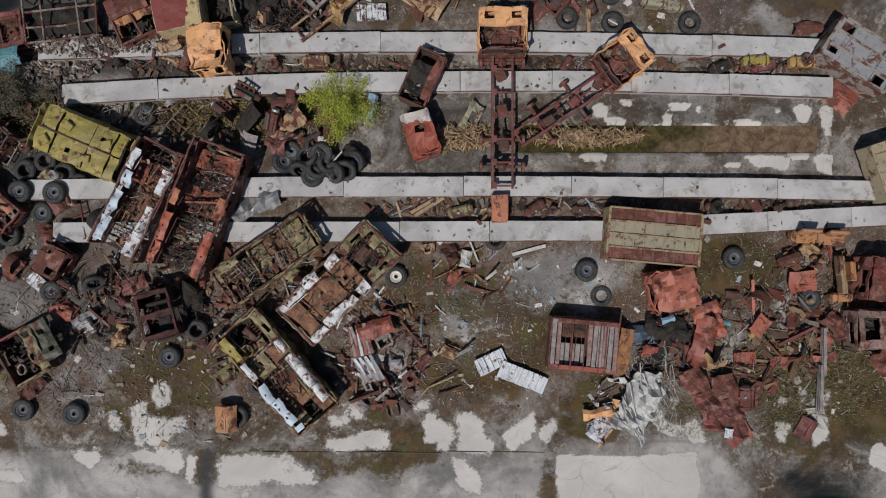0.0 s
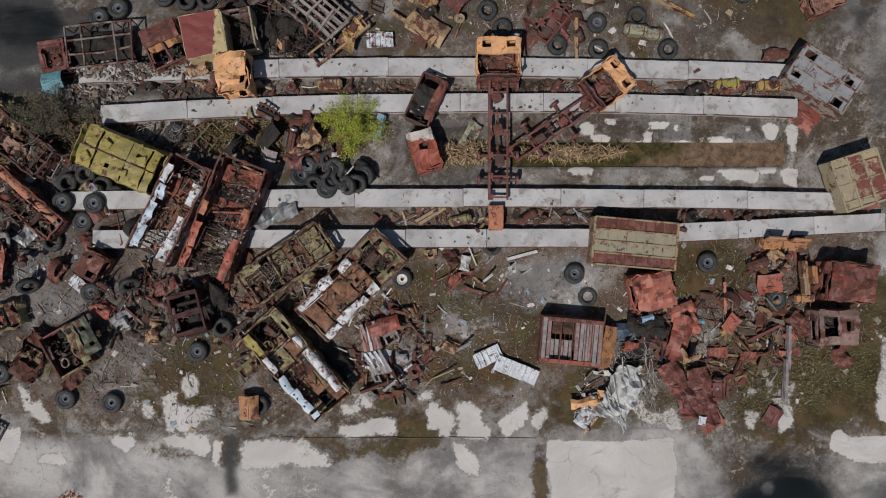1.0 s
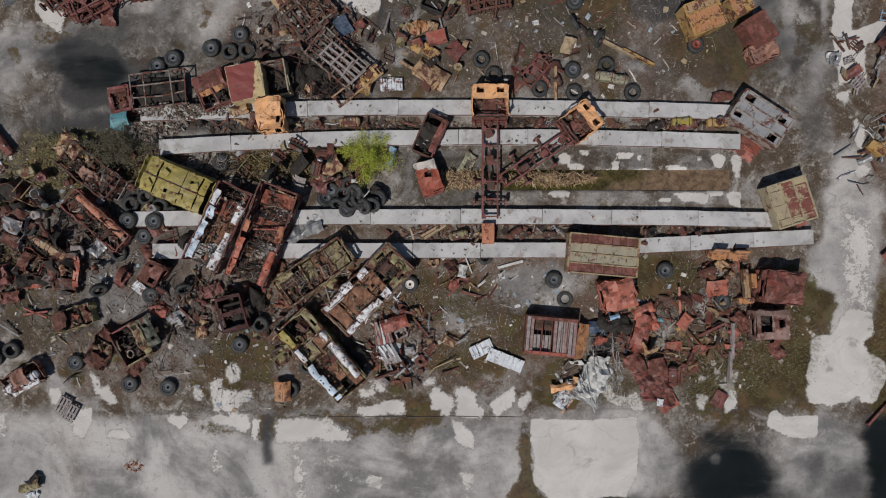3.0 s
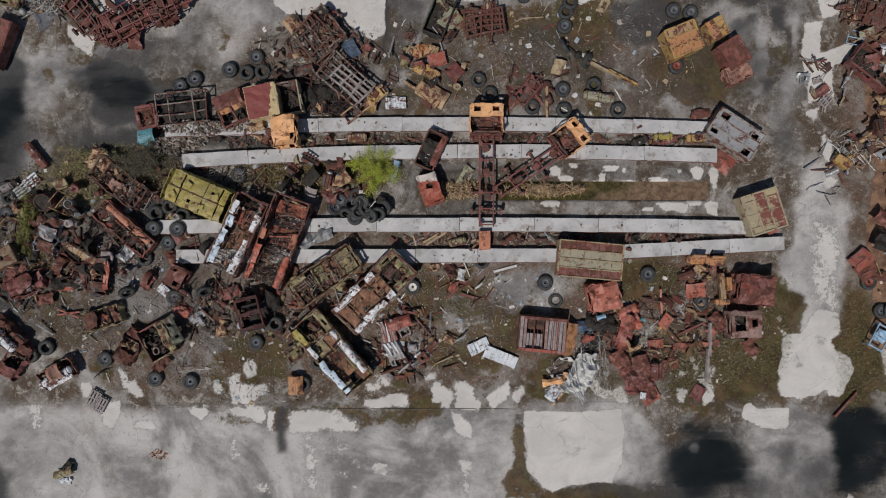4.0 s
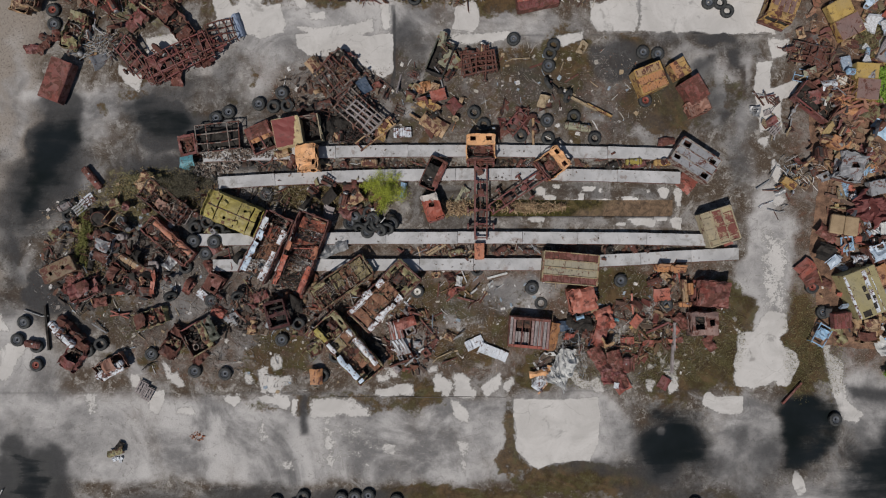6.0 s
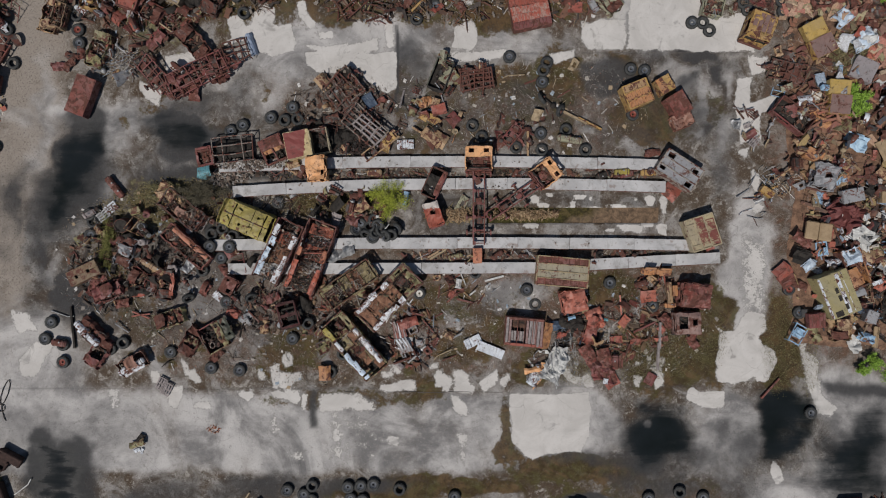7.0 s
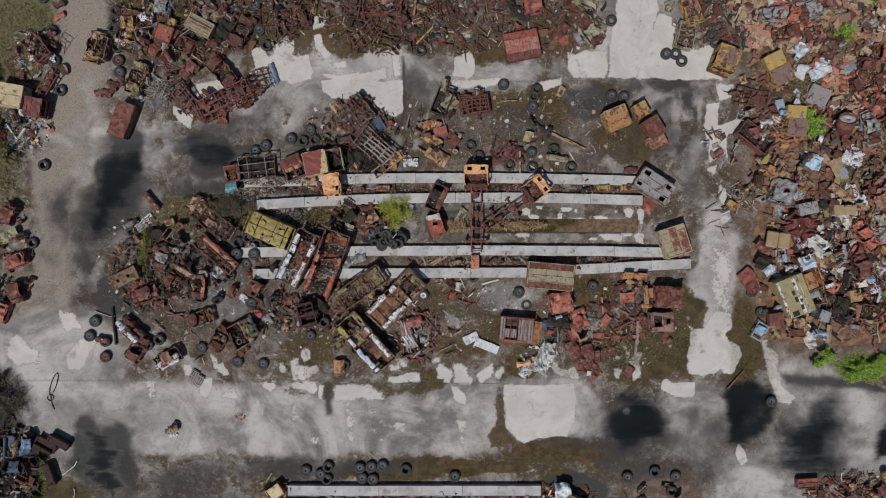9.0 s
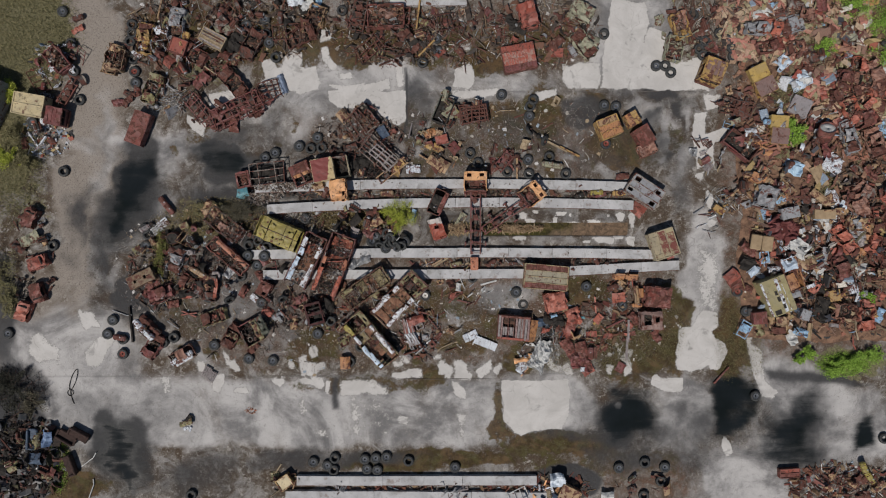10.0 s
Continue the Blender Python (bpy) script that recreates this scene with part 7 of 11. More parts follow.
def make_frame(mat, look_word, v=0):
    ob = tagged(new("steel_rack"), "open %s steel rack with cross bars" % look_word, "steel rack", "steel racks")
    L, W = (1.9, 1.1) if v == 0 else (2.7, 1.5)
    for s in (-1, 1):
        bm = bmesh.new()
        bar(bm, (-L / 2, s * W / 2, 0), (L / 2, s * W / 2, 0), 0.08, 0.08)
        part("long_bar", bm, mat, ob)
    for k in range(4 + v):
        bm = bmesh.new()
        xx = -L / 2 + L * k / (3 + v)
        bar(bm, (xx, -W / 2, 0.0), (xx + 0.05, W / 2, 0.03), 0.07, 0.07)
        part("cross_bar", bm, mat, ob)
    return ob


def make_tank(mat, look_word):
    ob = tagged(new("fuel_tank"), "dented %s fuel tank with straps" % look_word, "fuel tank", "fuel tanks")
    bm = bmesh.new()
    block(bm, 1.3, 0.55, 0.5, T(), 0.12)
    part("tank_body", bm, mat, ob)
    for s in (-0.4, 0.4):
        bm = bmesh.new()
        block(bm, 0.06, 0.58, 0.53, T(s), 0.1)
        part("strap", bm, DARKRUST, ob)
    bm = bmesh.new()
    rod(bm, (0.1, 0.1, 0.24), (0.1, 0.1, 0.31), 0.07, 10)
    part("cap", bm, METAL, ob)
    return ob


def make_springs(mat, look_word):
    ob = tagged(new("spring_pack"), "stack of %s leaf springs" % look_word, "spring pack", "spring packs")
    for q in range(4):
        bm = bmesh.new()
        L = 1.4 - 0.26 * q
        for k in range(6):
            a, b = -L / 2 + L * k / 6, -L / 2 + L * (k + 1) / 6
            bar(bm, (a, 0, 0.35 * a * a - 0.03 * q), (b, 0, 0.35 * b * b - 0.03 * q), 0.09, 0.025)
        part("leaf", bm, mat, ob)
    return ob


def make_fender(mat, look_word):
    bm = bmesh.new()
    sheet(bm, 2.0, 0.5, (), 0.03, 0.22, 0.05, T(), 3)
    for v in bm.verts:
        a, r = math.pi * (0.5 + v.co.x / 2.0), 0.62 + v.co.z
        v.co = Vector((r * math.cos(a), v.co.y, r * math.sin(a)))
    return tagged(part("mudguard", bm, mat, None), "curved loose %s mudguard" % look_word, "mudguard", "loose mudguards")


def make_plank(mat, look_word):
    bm = bmesh.new()
    block(bm, 1.7, 0.17, 0.05, T(), 0.01)
    return tagged(part("plank", bm, mat, None), "loose weathered %s plank" % look_word, "plank", "loose planks")


def make_crate(mat, look_word):
    ob = tagged(new("slatted_crate"), "open slatted %s crate" % look_word, "crate", "crates")
    for k in range(4):
        bm = bmesh.new()
        block(bm, 1.1, 0.13, 0.03, T(0, -0.33 + 0.22 * k, 0.12), 0)
        part("slat", bm, mat, ob)
    for s in (-1, 0, 1):
        bm = bmesh.new()
        block(bm, 0.10, 0.8, 0.10, T(s * 0.5, 0, 0.05), 0)
        part("bearer", bm, mat, ob)
    return ob


def make_coil(mat, look_word):
    cu = bpy.data.curves.new("wire_tangle", "CURVE")
    cu.dimensions, cu.bevel_depth, cu.bevel_resolution = "3D", 0.02, 1
    for k in range(3):
        sp = cu.splines.new("POLY")
        sp.points.add(40)
        for i in range(41):
            a = i / 40 * 9 + k * 2
            r = 0.35 + 0.25 * math.sin(i * 0.37 + k * 1.7)
            sp.points[i].co = (r * math.cos(a) + 0.1 * k, r * math.sin(a) * (0.6 + 0.2 * k), 0.1 + 0.1 * math.sin(i * 0.6 + k), 1)
    ob = new("wire_tangle", cu)
    cu.materials.append(mat)
    return tagged(ob, "loose tangle of %s wire" % look_word, "wire", "wire tangles")


def make_crumpled(mat, look_word, v):
    rnd = random.Random(v * 17 + len(look_word))
    bm = bmesh.new()
    sheet(bm, rnd.uniform(1.7, 2.2), rnd.uniform(0.9, 1.2), ((-0.3, 0.1, 0.1, 0.35),) if v == 2 else (), 0.03, 0.16, rnd.uniform(0.22, 0.36), T(), v * 1.7 + 0.4, rnd.uniform(0.1, 0.3))
    return tagged(part("crumpled_panel", bm, mat, None), "crumpled %s body panel" % look_word, "body panel", "crumpled panels")


def make_ribbed(mat, look_word):
    ob = tagged(new("ribbed_panel"), "dirty %s ribbed panel lying flat" % look_word, "panel", "ribbed panels")
    bm = bmesh.new()
    sheet(bm, 1.5, 0.85, (), 0.05, 0.3, 0.08, T(), 2)
    part("skin", bm, mat, ob)
    for k in range(5):
        bm = bmesh.new()
        bar(bm, (-0.6 + 0.3 * k, -0.4, 0.05), (-0.6 + 0.3 * k, 0.4, 0.05), 0.05, 0.05)
        part("rib", bm, mat, ob)
    return ob


MAKERS = {"crumpled": make_crumpled, "ribbed": make_ribbed, "panel": make_panel, "door": make_door, "bonnet": make_bonnet, "pipe": make_pipe, "bar": make_girder, "drum": make_drum, "engine": make_engine,
          "axle": make_axle, "seat": make_seat, "frame": make_frame, "tank": make_tank, "spring": make_springs, "fender": make_fender, "plank": make_plank,
          "crate": make_crate, "coil": make_coil}
COL = {"rust": (RUST, "rust-brown"), "dark": (DARKRUST, "dark rusted"), "red": (RED, "dull red"), "bright": (BRIGHTRED, "faded red"), "tan": (TAN, "tan"),
       "orange": (ORANGE, "orange"), "yellow": (YELLOW, "ochre yellow"), "olive": (OLIVE, "olive"), "green": (GREENGREY, "grey-green"), "grey": (GREY, "grey"),
       "white": (WHITE, "white"), "ice": (COVE, "bluish-white"), "blue": (BLUE, "light blue"), "maroon": (MAROON, "maroon"), "black": (BLACK, "black"), "metal": (METAL, "dull metal"),
       "wood": (WOOD, "brown"), "greywood": (GREYWOOD, "grey"), "mustard": (MUSTARD, "mustard"), "navy": (NAVY, "dark blue"), "cloth": (CLOTH, "pale"), "cyan": (CYAN, "turquoise"), "coral": (CORAL, "coral red"), "amber": (AMBER, "orange-brown")}
SIZE = {}
LIFT = {"crumpled": 0.22, "ribbed": 0.10, "panel": 0.16, "door": 0.10, "bonnet": 0.14, "pipe": 0.10, "bar": 0.14, "drum": 0.32, "engine": 0.42, "axle": 0.26, "seat": 0.20, "frame": 0.10,
        "tank": 0.30, "spring": 0.12, "fender": 0.05, "plank": 0.08, "crate": 0.02, "coil": 0.04}


def scrap(kind, colour, x, y, rz=0.0, z=0.0, rx=0.0, ry=0.0, v=0, size=1.0):
    """One loose piece of scrap."""
    mat, word = COL[colour]
    def build():
        if kind in ("panel", "frame", "crumpled"):
            return MAKERS[kind](mat, word, v)
        return MAKERS[kind](mat, word)
    m = pose(x, y, z + LIFT[kind] * size, 0, 0, rz) @ pose(0, 0, 0, rx, ry, 0)
    key = (kind, colour, v)
    m = m @ Matrix.Scale(size / SIZE.setdefault(key, size) if key in MASTER else size, 4)
    SIZE.setdefault(key, size)
    return place(key, build, m)


KINDS = ["crumpled"] * 2 + ["panel"] * 3 + ["door"] * 2 + ["bonnet"] * 2 + ["pipe"] * 3 + ["bar"] * 4 + ["engine"] * 4 + ["axle"] * 2 + ["seat", "drum", "tank"] + ["frame"] * 2 + ["spring"] * 2 + ["fender"] * 2 + ["coil"] * 2
RUSTY = ["rust"] * 4 + ["dark"] * 6 + ["red"] * 2 + ["bright"] + ["maroon"] * 3 + ["black"] * 5 + ["tan", "olive", "metal", "green", "grey", "wood"]
GRIMY = ["dark"] * 4 + ["black"] * 6 + ["maroon"] * 2 + ["red"] * 2 + ["rust"] * 2 + ["tan", "grey", "metal", "olive", "greywood", "tan"]
MIXED = RUSTY + ["tan"] * 3 + ["yellow", "grey", "white", "blue", "wood", "olive"]
SHRED = ["rust"] * 6 + ["dark"] * 2 + ["red"] * 2 + ["tan"] * 5 + ["maroon"] * 3 + ["wood"] * 2 + ["olive", "green", "white", "grey", "blue", "greywood"]


def junk(x, y, rx, ry, n, colours=RUSTY, kinds=KINDS, seed=1, rot=0.0, high=0.25, tilt=22, height=None):
    """n loose pieces strewn over an ellipse."""
    rnd = random.Random(seed * 7919 + n)
    c, s = math.cos(radians(rot)), math.sin(radians(rot))
    for _ in range(n):
        a, r = rnd.uniform(0, 2 * math.pi), math.sqrt(rnd.random())
        u, w = rx * r * math.cos(a), ry * r * math.sin(a)
        kind = rnd.choice(kinds)
        v = rnd.randrange(4) if kind == "panel" else rnd.randrange(2) if kind == "frame" else rnd.randrange(3) if kind == "crumpled" else 0
        px, py = x + u * c - w * s, y + u * s + w * c
        z = height(px, py) if height else 0.0
        scrap(kind, rnd.choice(colours), px, py, rnd.uniform(0, 360), z + rnd.uniform(0, high) * (1 - r * 0.6), rnd.gauss(0, tilt), rnd.gauss(0, tilt), v, rnd.uniform(0.5, 1.0))


def strew(name, label, category, mat, spots, n, lo, hi, flat=0.2, slim=(0.2, 0.9), seed=1, height=None, tilt=0.5, bend=0.0, avoid=()):
    """Small broken pieces over elliptical spots, as one mesh: too many to count."""
    V, F = shards(n, spots, lo, hi, flat, slim, seed, 0.0, 0.0, tilt, bend, height, avoid)
    me = bpy.data.meshes.new(name)
    me.from_pydata(V.tolist(), [], F.tolist())
    me.materials.append(mat)
    return tagged(new(name, me), label, category, kind="stuff")


def tangle(label, mat, spots, n, lo, hi, thick, seed, rise=0.3, curl=0.5, height=None, name="loose_wire", category="wire"):
    """Loose wires over elliptical spots, as one mesh."""
    V, F = strands(n, spots, lo, hi, thick, seed, 0.02, rise, curl, height)
    me = bpy.data.meshes.new(name)
    me.from_pydata(V.tolist(), [], F.tolist())
    me.materials.append(mat)
    return tagged(new(name, me), label, category, kind="stuff")


# ---- plants ----
def leaf_mat(name, a, b):
    m, nt, bs = start(name, 0.65, 0, 0.3)
    g = nt.nodes.new("ShaderNodeNewGeometry")
    put(nt, bs.inputs["Base Color"], mix(nt, g.outputs["Random Per Island"], a, b))
    return m


LEAF_BRIGHT = leaf_mat("bright_leaf", (0.17, 0.21, 0.025), (0.42, 0.46, 0.07))
LEAF_GREEN = leaf_mat("green_leaf", (0.13, 0.24, 0.028), (0.28, 0.44, 0.07))
LEAF_DULL = leaf_mat("dull_leaf", (0.050, 0.047, 0.032), (0.14, 0.125, 0.085))
LEAF_DRY = leaf_mat("dry_grass", (0.12, 0.095, 0.045), (0.26, 0.21, 0.10))
LEAF_OLIVE = leaf_mat("olive_grass", (0.115, 0.11, 0.050), (0.23, 0.205, 0.105))
BARK = plain("bark", (0.05, 0.04, 0.03), (0.12, 0.10, 0.08), 6, 0.9)


def blades(n, fx, size, up, seed, wide=0.22):
    """Loose leaves or blades: thin bent quads; fx gives each one's place."""
    r = np.random.RandomState(seed)
    P = fx(r, n)
    yaw = r.rand(n) * 2 * np.pi
    lean = up * (0.3 + 0.7 * r.rand(n))
    L = size * (0.5 + r.rand(n))
    d = np.stack([np.cos(yaw) * np.cos(lean), np.sin(yaw) * np.cos(lean), np.sin(lean)], -1)
    side = np.stack([-np.sin(yaw), np.cos(yaw), (r.rand(n) - 0.5)], -1) * (L * wide)[:, None]
    tip, mid = P + d * L[:, None], P + d * (L * 0.5)[:, None]
    V = np.stack([P, mid + side, tip, mid - side], 1).reshape(-1, 3)
    return V, np.arange(4 * n).reshape(-1, 4)


def bush(x, y, rx, ry, h, label, mat, n, seed=1, leaf=0.16, category="bush", z=0.0):
    """A shrub: bent stems and a crown of many small leaves in clumps with gaps."""
    ob = thing("bush", x, y, z, 0, label, category)
    r = np.random.RandomState(seed)
    k = 22
    a = r.rand(k) * 6.283
    q = 0.10 + 1.15 * r.rand(k)
    C = np.stack([rx * q * np.cos(a), ry * q * np.sin(a), h * (0.95 - 0.55 * q * r.rand(k))], -1)
    spread = 0.05 + 0.13 * r.rand(k)
    bm = bmesh.new()
    for c in C[:16]:
        rod(bm, (0, 0, -0.05), (c[0] * 0.5, c[1] * 0.5, c[2] * 0.6), 0.035, 5, 0.02)
        rod(bm, (c[0] * 0.5, c[1] * 0.5, c[2] * 0.6), tuple(c), 0.02, 5, 0.008)
    part("stem", bm, BARK, ob)
    def fx(rr, m):
        i = rr.randint(0, k, m)
        u = rr.rand(m, 1) ** 0.6
        return C[i] * (0.35 + 0.65 * u) + rr.randn(m, 3) * np.array([rx, ry, h * 0.7]) * spread[i][:, None]
    V, F = blades(n, fx, leaf, 1.0, seed)
    V[:, 2] = np.maximum(V[:, 2], 0.02)
    me = bpy.data.meshes.new("crown")
    me.from_pydata(V.tolist(), [], F.tolist())
    me.materials.append(mat)
    cr = new("crown", me)
    cr.parent = ob
    tagged(cr, kind="stuff")
    return ob


def grass(label, mat, spots, n, size, seed=1, up=1.2, height=None):
    """Tufts of grass over elliptical spots, one mesh."""
    def fx(r, m):
        w = np.array([s[2] * s[3] for s in spots], float)
        S = np.array(spots, float)[r.choice(len(spots), m, p=w / w.sum())]
        a, q = r.rand(m) * 6.283, np.sqrt(r.rand(m)) * (0.75 + 0.35 * r.rand(m))
        tuft = np.floor(r.rand(m) * 40)
        px = S[:, 0] + S[:, 2] * q * np.cos(a) + 0.1 * np.sin(tuft)
        py = S[:, 1] + S[:, 3] * q * np.sin(a) + 0.1 * np.cos(tuft)
        return np.stack([px, py, np.zeros(m) if height is None else height(px, py)], -1)
    V, F = blades(n, fx, size, up, seed, 0.06)
    me = bpy.data.meshes.new("grass")
    me.from_pydata(V.tolist(), [], F.tolist())
    me.materials.append(mat)
    return tagged(new("grass", me), label, "grass", kind="stuff")


# ---- tyres ----
tyre(-20.16, -7.57, "rim", rx=0, rz=285)
tyre(-17.70, -7.78, "rim", rx=0, rz=223)
tyre(-13.11, -5.03, "rim", rx=0, rz=110)
tyre(-18.82, -1.86, "rim", rx=0, rz=329)
tyre(-2.10, -1.11, "white", rx=0, rz=246)
tyre(7.21, -0.82, "rim", rx=0, rz=90)
tyre(14.43, -0.20, "rim", rx=0, rz=28)
tyre(18.16, -2.20, "rim", rx=0, rz=280)
tyre(-9.80, -7.91, "bare", rx=0, rz=288)
tyre(-14.34, 6.76, "rim", rx=0, rz=232)
tyre(-20.13, 4.05, "bare", rx=0, rz=46)
tyre(-19.15, 4.51, "bare", rx=0, rz=75)
tyre(-18.23, 3.90, "bare", rx=0, rz=185)
tyre(-20.09, 2.97, "rim", z=0.44, rx=0, rz=148)
tyre(-18.44, 2.92, "rim", z=0.44, rx=0, rz=192)
tyre(-19.29, 1.97, "rim", rx=0, rz=39)
tyre(-17.53, 3.35, "bare", rx=0, rz=220)
tyre(-11.73, -3.70, "bare", 0.1, 6, 4)
tyre(-8.73, -6.35, "bare", rx=0, rz=230)
tyre(2.75, 0.71, "bare", rx=0, rz=225)
tyre(-23.67, -6.19, "rim", rx=0, rz=335)
tyre(-20.90, 0.89, "bare", rx=0, rz=123)
tyre(-7.16, 4.99, "rim", z=0.0, rx=38, rz=3)
tyre(-5.96, 5.28, "bare", z=0.3, rx=5, rz=80)
tyre(-6.70, 4.04, "bare", z=0.0, rx=51, rz=346)
tyre(-5.67, 4.82, "rim", z=0.3, rx=22, rz=12)
tyre(-5.00, 3.91, "bare", z=0.3, rx=39, rz=304)
tyre(-6.12, 3.75, "rim", z=0.3, rx=6, rz=216)
tyre(-4.51, 4.00, "bare", z=0.3, rx=32, rz=352)
tyre(-7.57, 4.45, "rim", z=0.0, rx=27, rz=102)
tyre(-4.05, 4.50, "rim", z=0.0, rx=41, rz=306)
tyre(-6.37, 4.70, "bare", z=0.28, rx=18, rz=220)
tyre(-5.33, 4.37, "bare", z=0.28, rx=18, rz=139)
tyre(-5.87, 4.12, "bare", z=0.28, rx=18, rz=126)
tyre(-18.45, 12.97, "rim", rx=3, rz=124)
tyre(-17.42, 13.46, "rim", rx=3, rz=142)
tyre(-13.11, 15.02, "rim", rx=3, rz=6)
tyre(-12.66, 14.00, "bare", rx=3, rz=15)
tyre(-13.78, 13.91, "bare", rx=3, rz=226)
tyre(-14.98, 14.13, "rim", rx=3, rz=332)
tyre(2.48, 13.45, "bare", rx=3, rz=44)
tyre(3.29, 12.47, "bare", rx=3, rz=96)
tyre(5.92, 12.47, "bare", rx=3, rz=149)
tyre(6.28, 11.58, "bare", rx=3, rz=105)
tyre(8.42, 12.79, "rim", rx=3, rz=90)
tyre(8.51, 11.36, "bare", rx=3, rz=160)
tyre(5.69, 19.42, "rim", rx=3, rz=246)
tyre(8.95, 18.94, "bare", rx=3, rz=180)
tyre(8.64, 18.27, "bare", rx=3, rz=326)
tyre(8.55, 17.25, "rim", rx=3, rz=251)
tyre(16.22, 18.37, "rim", rx=3, rz=50)
tyre(17.43, 18.24, "rim", rx=3, rz=278)
tyre(16.41, 14.45, "red", rx=3, rz=142)
tyre(10.60, 13.10, "bare", rx=3, rz=342)
tyre(12.30, 11.36, "bare", rx=3, rz=35)
tyre(-26.75, 2.50, "bare", rx=3, rz=70)
tyre(-24.22, -1.28, "rim", rx=3, rz=134)
tyre(-33.99, -3.61, "rim", rx=3, rz=350)
tyre(-34.52, -5.03, "rim", rx=3, rz=322)
tyre(-30.57, 3.96, "rim", rx=3, rz=119)
tyre(-30.35, 5.12, "bare", rx=3, rz=176)
tyre(-28.88, -5.92, "bare", rx=3, rz=31)
tyre(-27.77, -5.38, "bare", rx=3, rz=50)
tyre(8.50, 15.77, "bare", rx=62, rz=120)
tyre(10.07, 14.71, "bare", rx=62, rz=60)
tyre(-21.99, -1.46, "bare", rx=62, rz=40)
tyre(-16.57, -1.37, "bare", rx=62, rz=30)
tyre(-13.58, -18.20, "rim", rx=3, rz=106)
tyre(-12.13, -18.55, "rim", rx=3, rz=359)
tyre(-11.38, -17.80, "bare", rx=3, rz=281)
tyre(-11.49, -19.02, "bare", rx=3, rz=180)
tyre(-8.30, -17.92, "rim", rx=3, rz=318)
tyre(-7.19, -17.81, "rim", rx=3, rz=65)
tyre(-6.09, -17.70, "rim", rx=3, rz=172)
tyre(-8.07, -18.92, "rim", rx=3, rz=207)
tyre(-7.02, -19.04, "rim", rx=3, rz=359)
tyre(-3.82, -18.11, "bare", rx=3, rz=176)
tyre(0.95, -18.77, "rim", rx=3, rz=173)
tyre(17.82, -18.88, "rim", rx=3, rz=49)
tyre(20.51, -18.36, "bare", rx=3, rz=254)
tyre(22.56, -18.83, "rim", rx=3, rz=243)
tyre(22.16, -20.24, "bare", rx=3, rz=146)
tyre(20.41, -21.75, "bare", rx=3, rz=274)
tyre(-30.15, -4.97, "rim", rx=3, rz=186)
tyre(-32.98, -7.06, "red", rx=3, rz=311)
tyre(-32.98, -5.55, "bare", rx=3, rz=333)
tyre(-38.91, 27.78, "rim", rx=3, rz=357)
tyre(-37.24, 18.82, "bare", rx=3, rz=75)
tyre(-38.07, 24.57, "bare", rx=3, rz=110)
tyre(-37.80, 21.70, "bare", rx=3, rz=75)
tyre(-32.10, 24.76, "bare", rx=3, rz=79)
tyre(-31.93, 23.90, "rim", rx=3, rz=295)
tyre(-31.77, 22.98, "bare", rx=3, rz=164)
tyre(-31.66, 21.71, "red", rx=3, rz=104)
tyre(-31.55, 20.56, "rim", rx=3, rz=18)
tyre(-42.01, 16.51, "rim", rx=3, rz=14)
tyre(-38.88, 11.56, "bare", rx=3, rz=77)
tyre(-20.25, 26.46, "rim", rx=3, rz=64)
tyre(-18.41, 27.04, "rim", rx=3, rz=158)
tyre(-19.22, 25.54, "rim", rx=3, rz=38)
tyre(-18.30, 25.55, "bare", rx=3, rz=150)
tyre(-18.01, 24.68, "rim", rx=3, rz=20)
tyre(-15.81, 26.94, "bare", rx=3, rz=139)
tyre(-17.32, 23.19, "bare", rx=3, rz=82)
tyre(-10.56, 27.99, "bare", rx=3, rz=182)
tyre(-2.36, 22.70, "bare", rx=3, rz=212)
tyre(-0.74, 23.86, "rim", rx=3, rz=148)
tyre(-0.97, 25.13, "rim", rx=3, rz=194)
tyre(0.48, 28.60, "rim", rx=3, rz=309)
tyre(16.20, 25.65, "bare", rx=3, rz=2)
tyre(11.38, 24.59, "rim", rx=3, rz=15)
tyre(28.79, 25.16, "rim", rx=3, rz=191)
tyre(29.32, 24.35, "rim", rx=3, rz=76)
tyre(29.49, 23.42, "rim", rx=3, rz=305)
tyre(25.34, 27.64, "bare", rx=3, rz=299)
tyre(25.99, 25.67, "bare", rx=3, rz=98)
tyre(26.57, 24.98, "bare", rx=3, rz=324)
tyre(25.99, 24.17, "bare", rx=3, rz=76)
tyre(26.40, 23.53, "bare", rx=3, rz=268)
tyre(28.08, 25.80, "bare", rx=3, rz=324)
tyre(34.76, 21.75, "bare", rx=3, rz=232)
tyre(35.00, 19.95, "bare", rx=3, rz=303)
tyre(30.89, -2.76, "rim", rx=3, rz=189)
tyre(30.00, -0.72, "red", rx=3, rz=349)
tyre(31.92, -11.48, "rim", rx=3, rz=85)
tyre(21.57, 22.42, "rim", rx=3, rz=294)
tyre(23.08, 21.73, "bare", rx=3, rz=272)
tyre(22.50, 22.42, "bare", rx=3, rz=46)
tyre(45.29, -15.90, "bare", rx=3, rz=129)
tyre(-44.60, -4.96, "rim", rx=3, rz=229)
tyre(-40.01, 4.00, "bare", rx=3, rz=207)
tyre(-30.68, 5.74, "bare", rx=3, rz=231)
tyre(-31.87, 26.48, "bare", rx=3, rz=77)
tyre(-31.87, 25.62, "bare", rx=3, rz=272)
tyre(-26.05, -21.54, "bare", rx=3, rz=75)
tyre(39.23, -5.05, "bare", rx=3, rz=250)
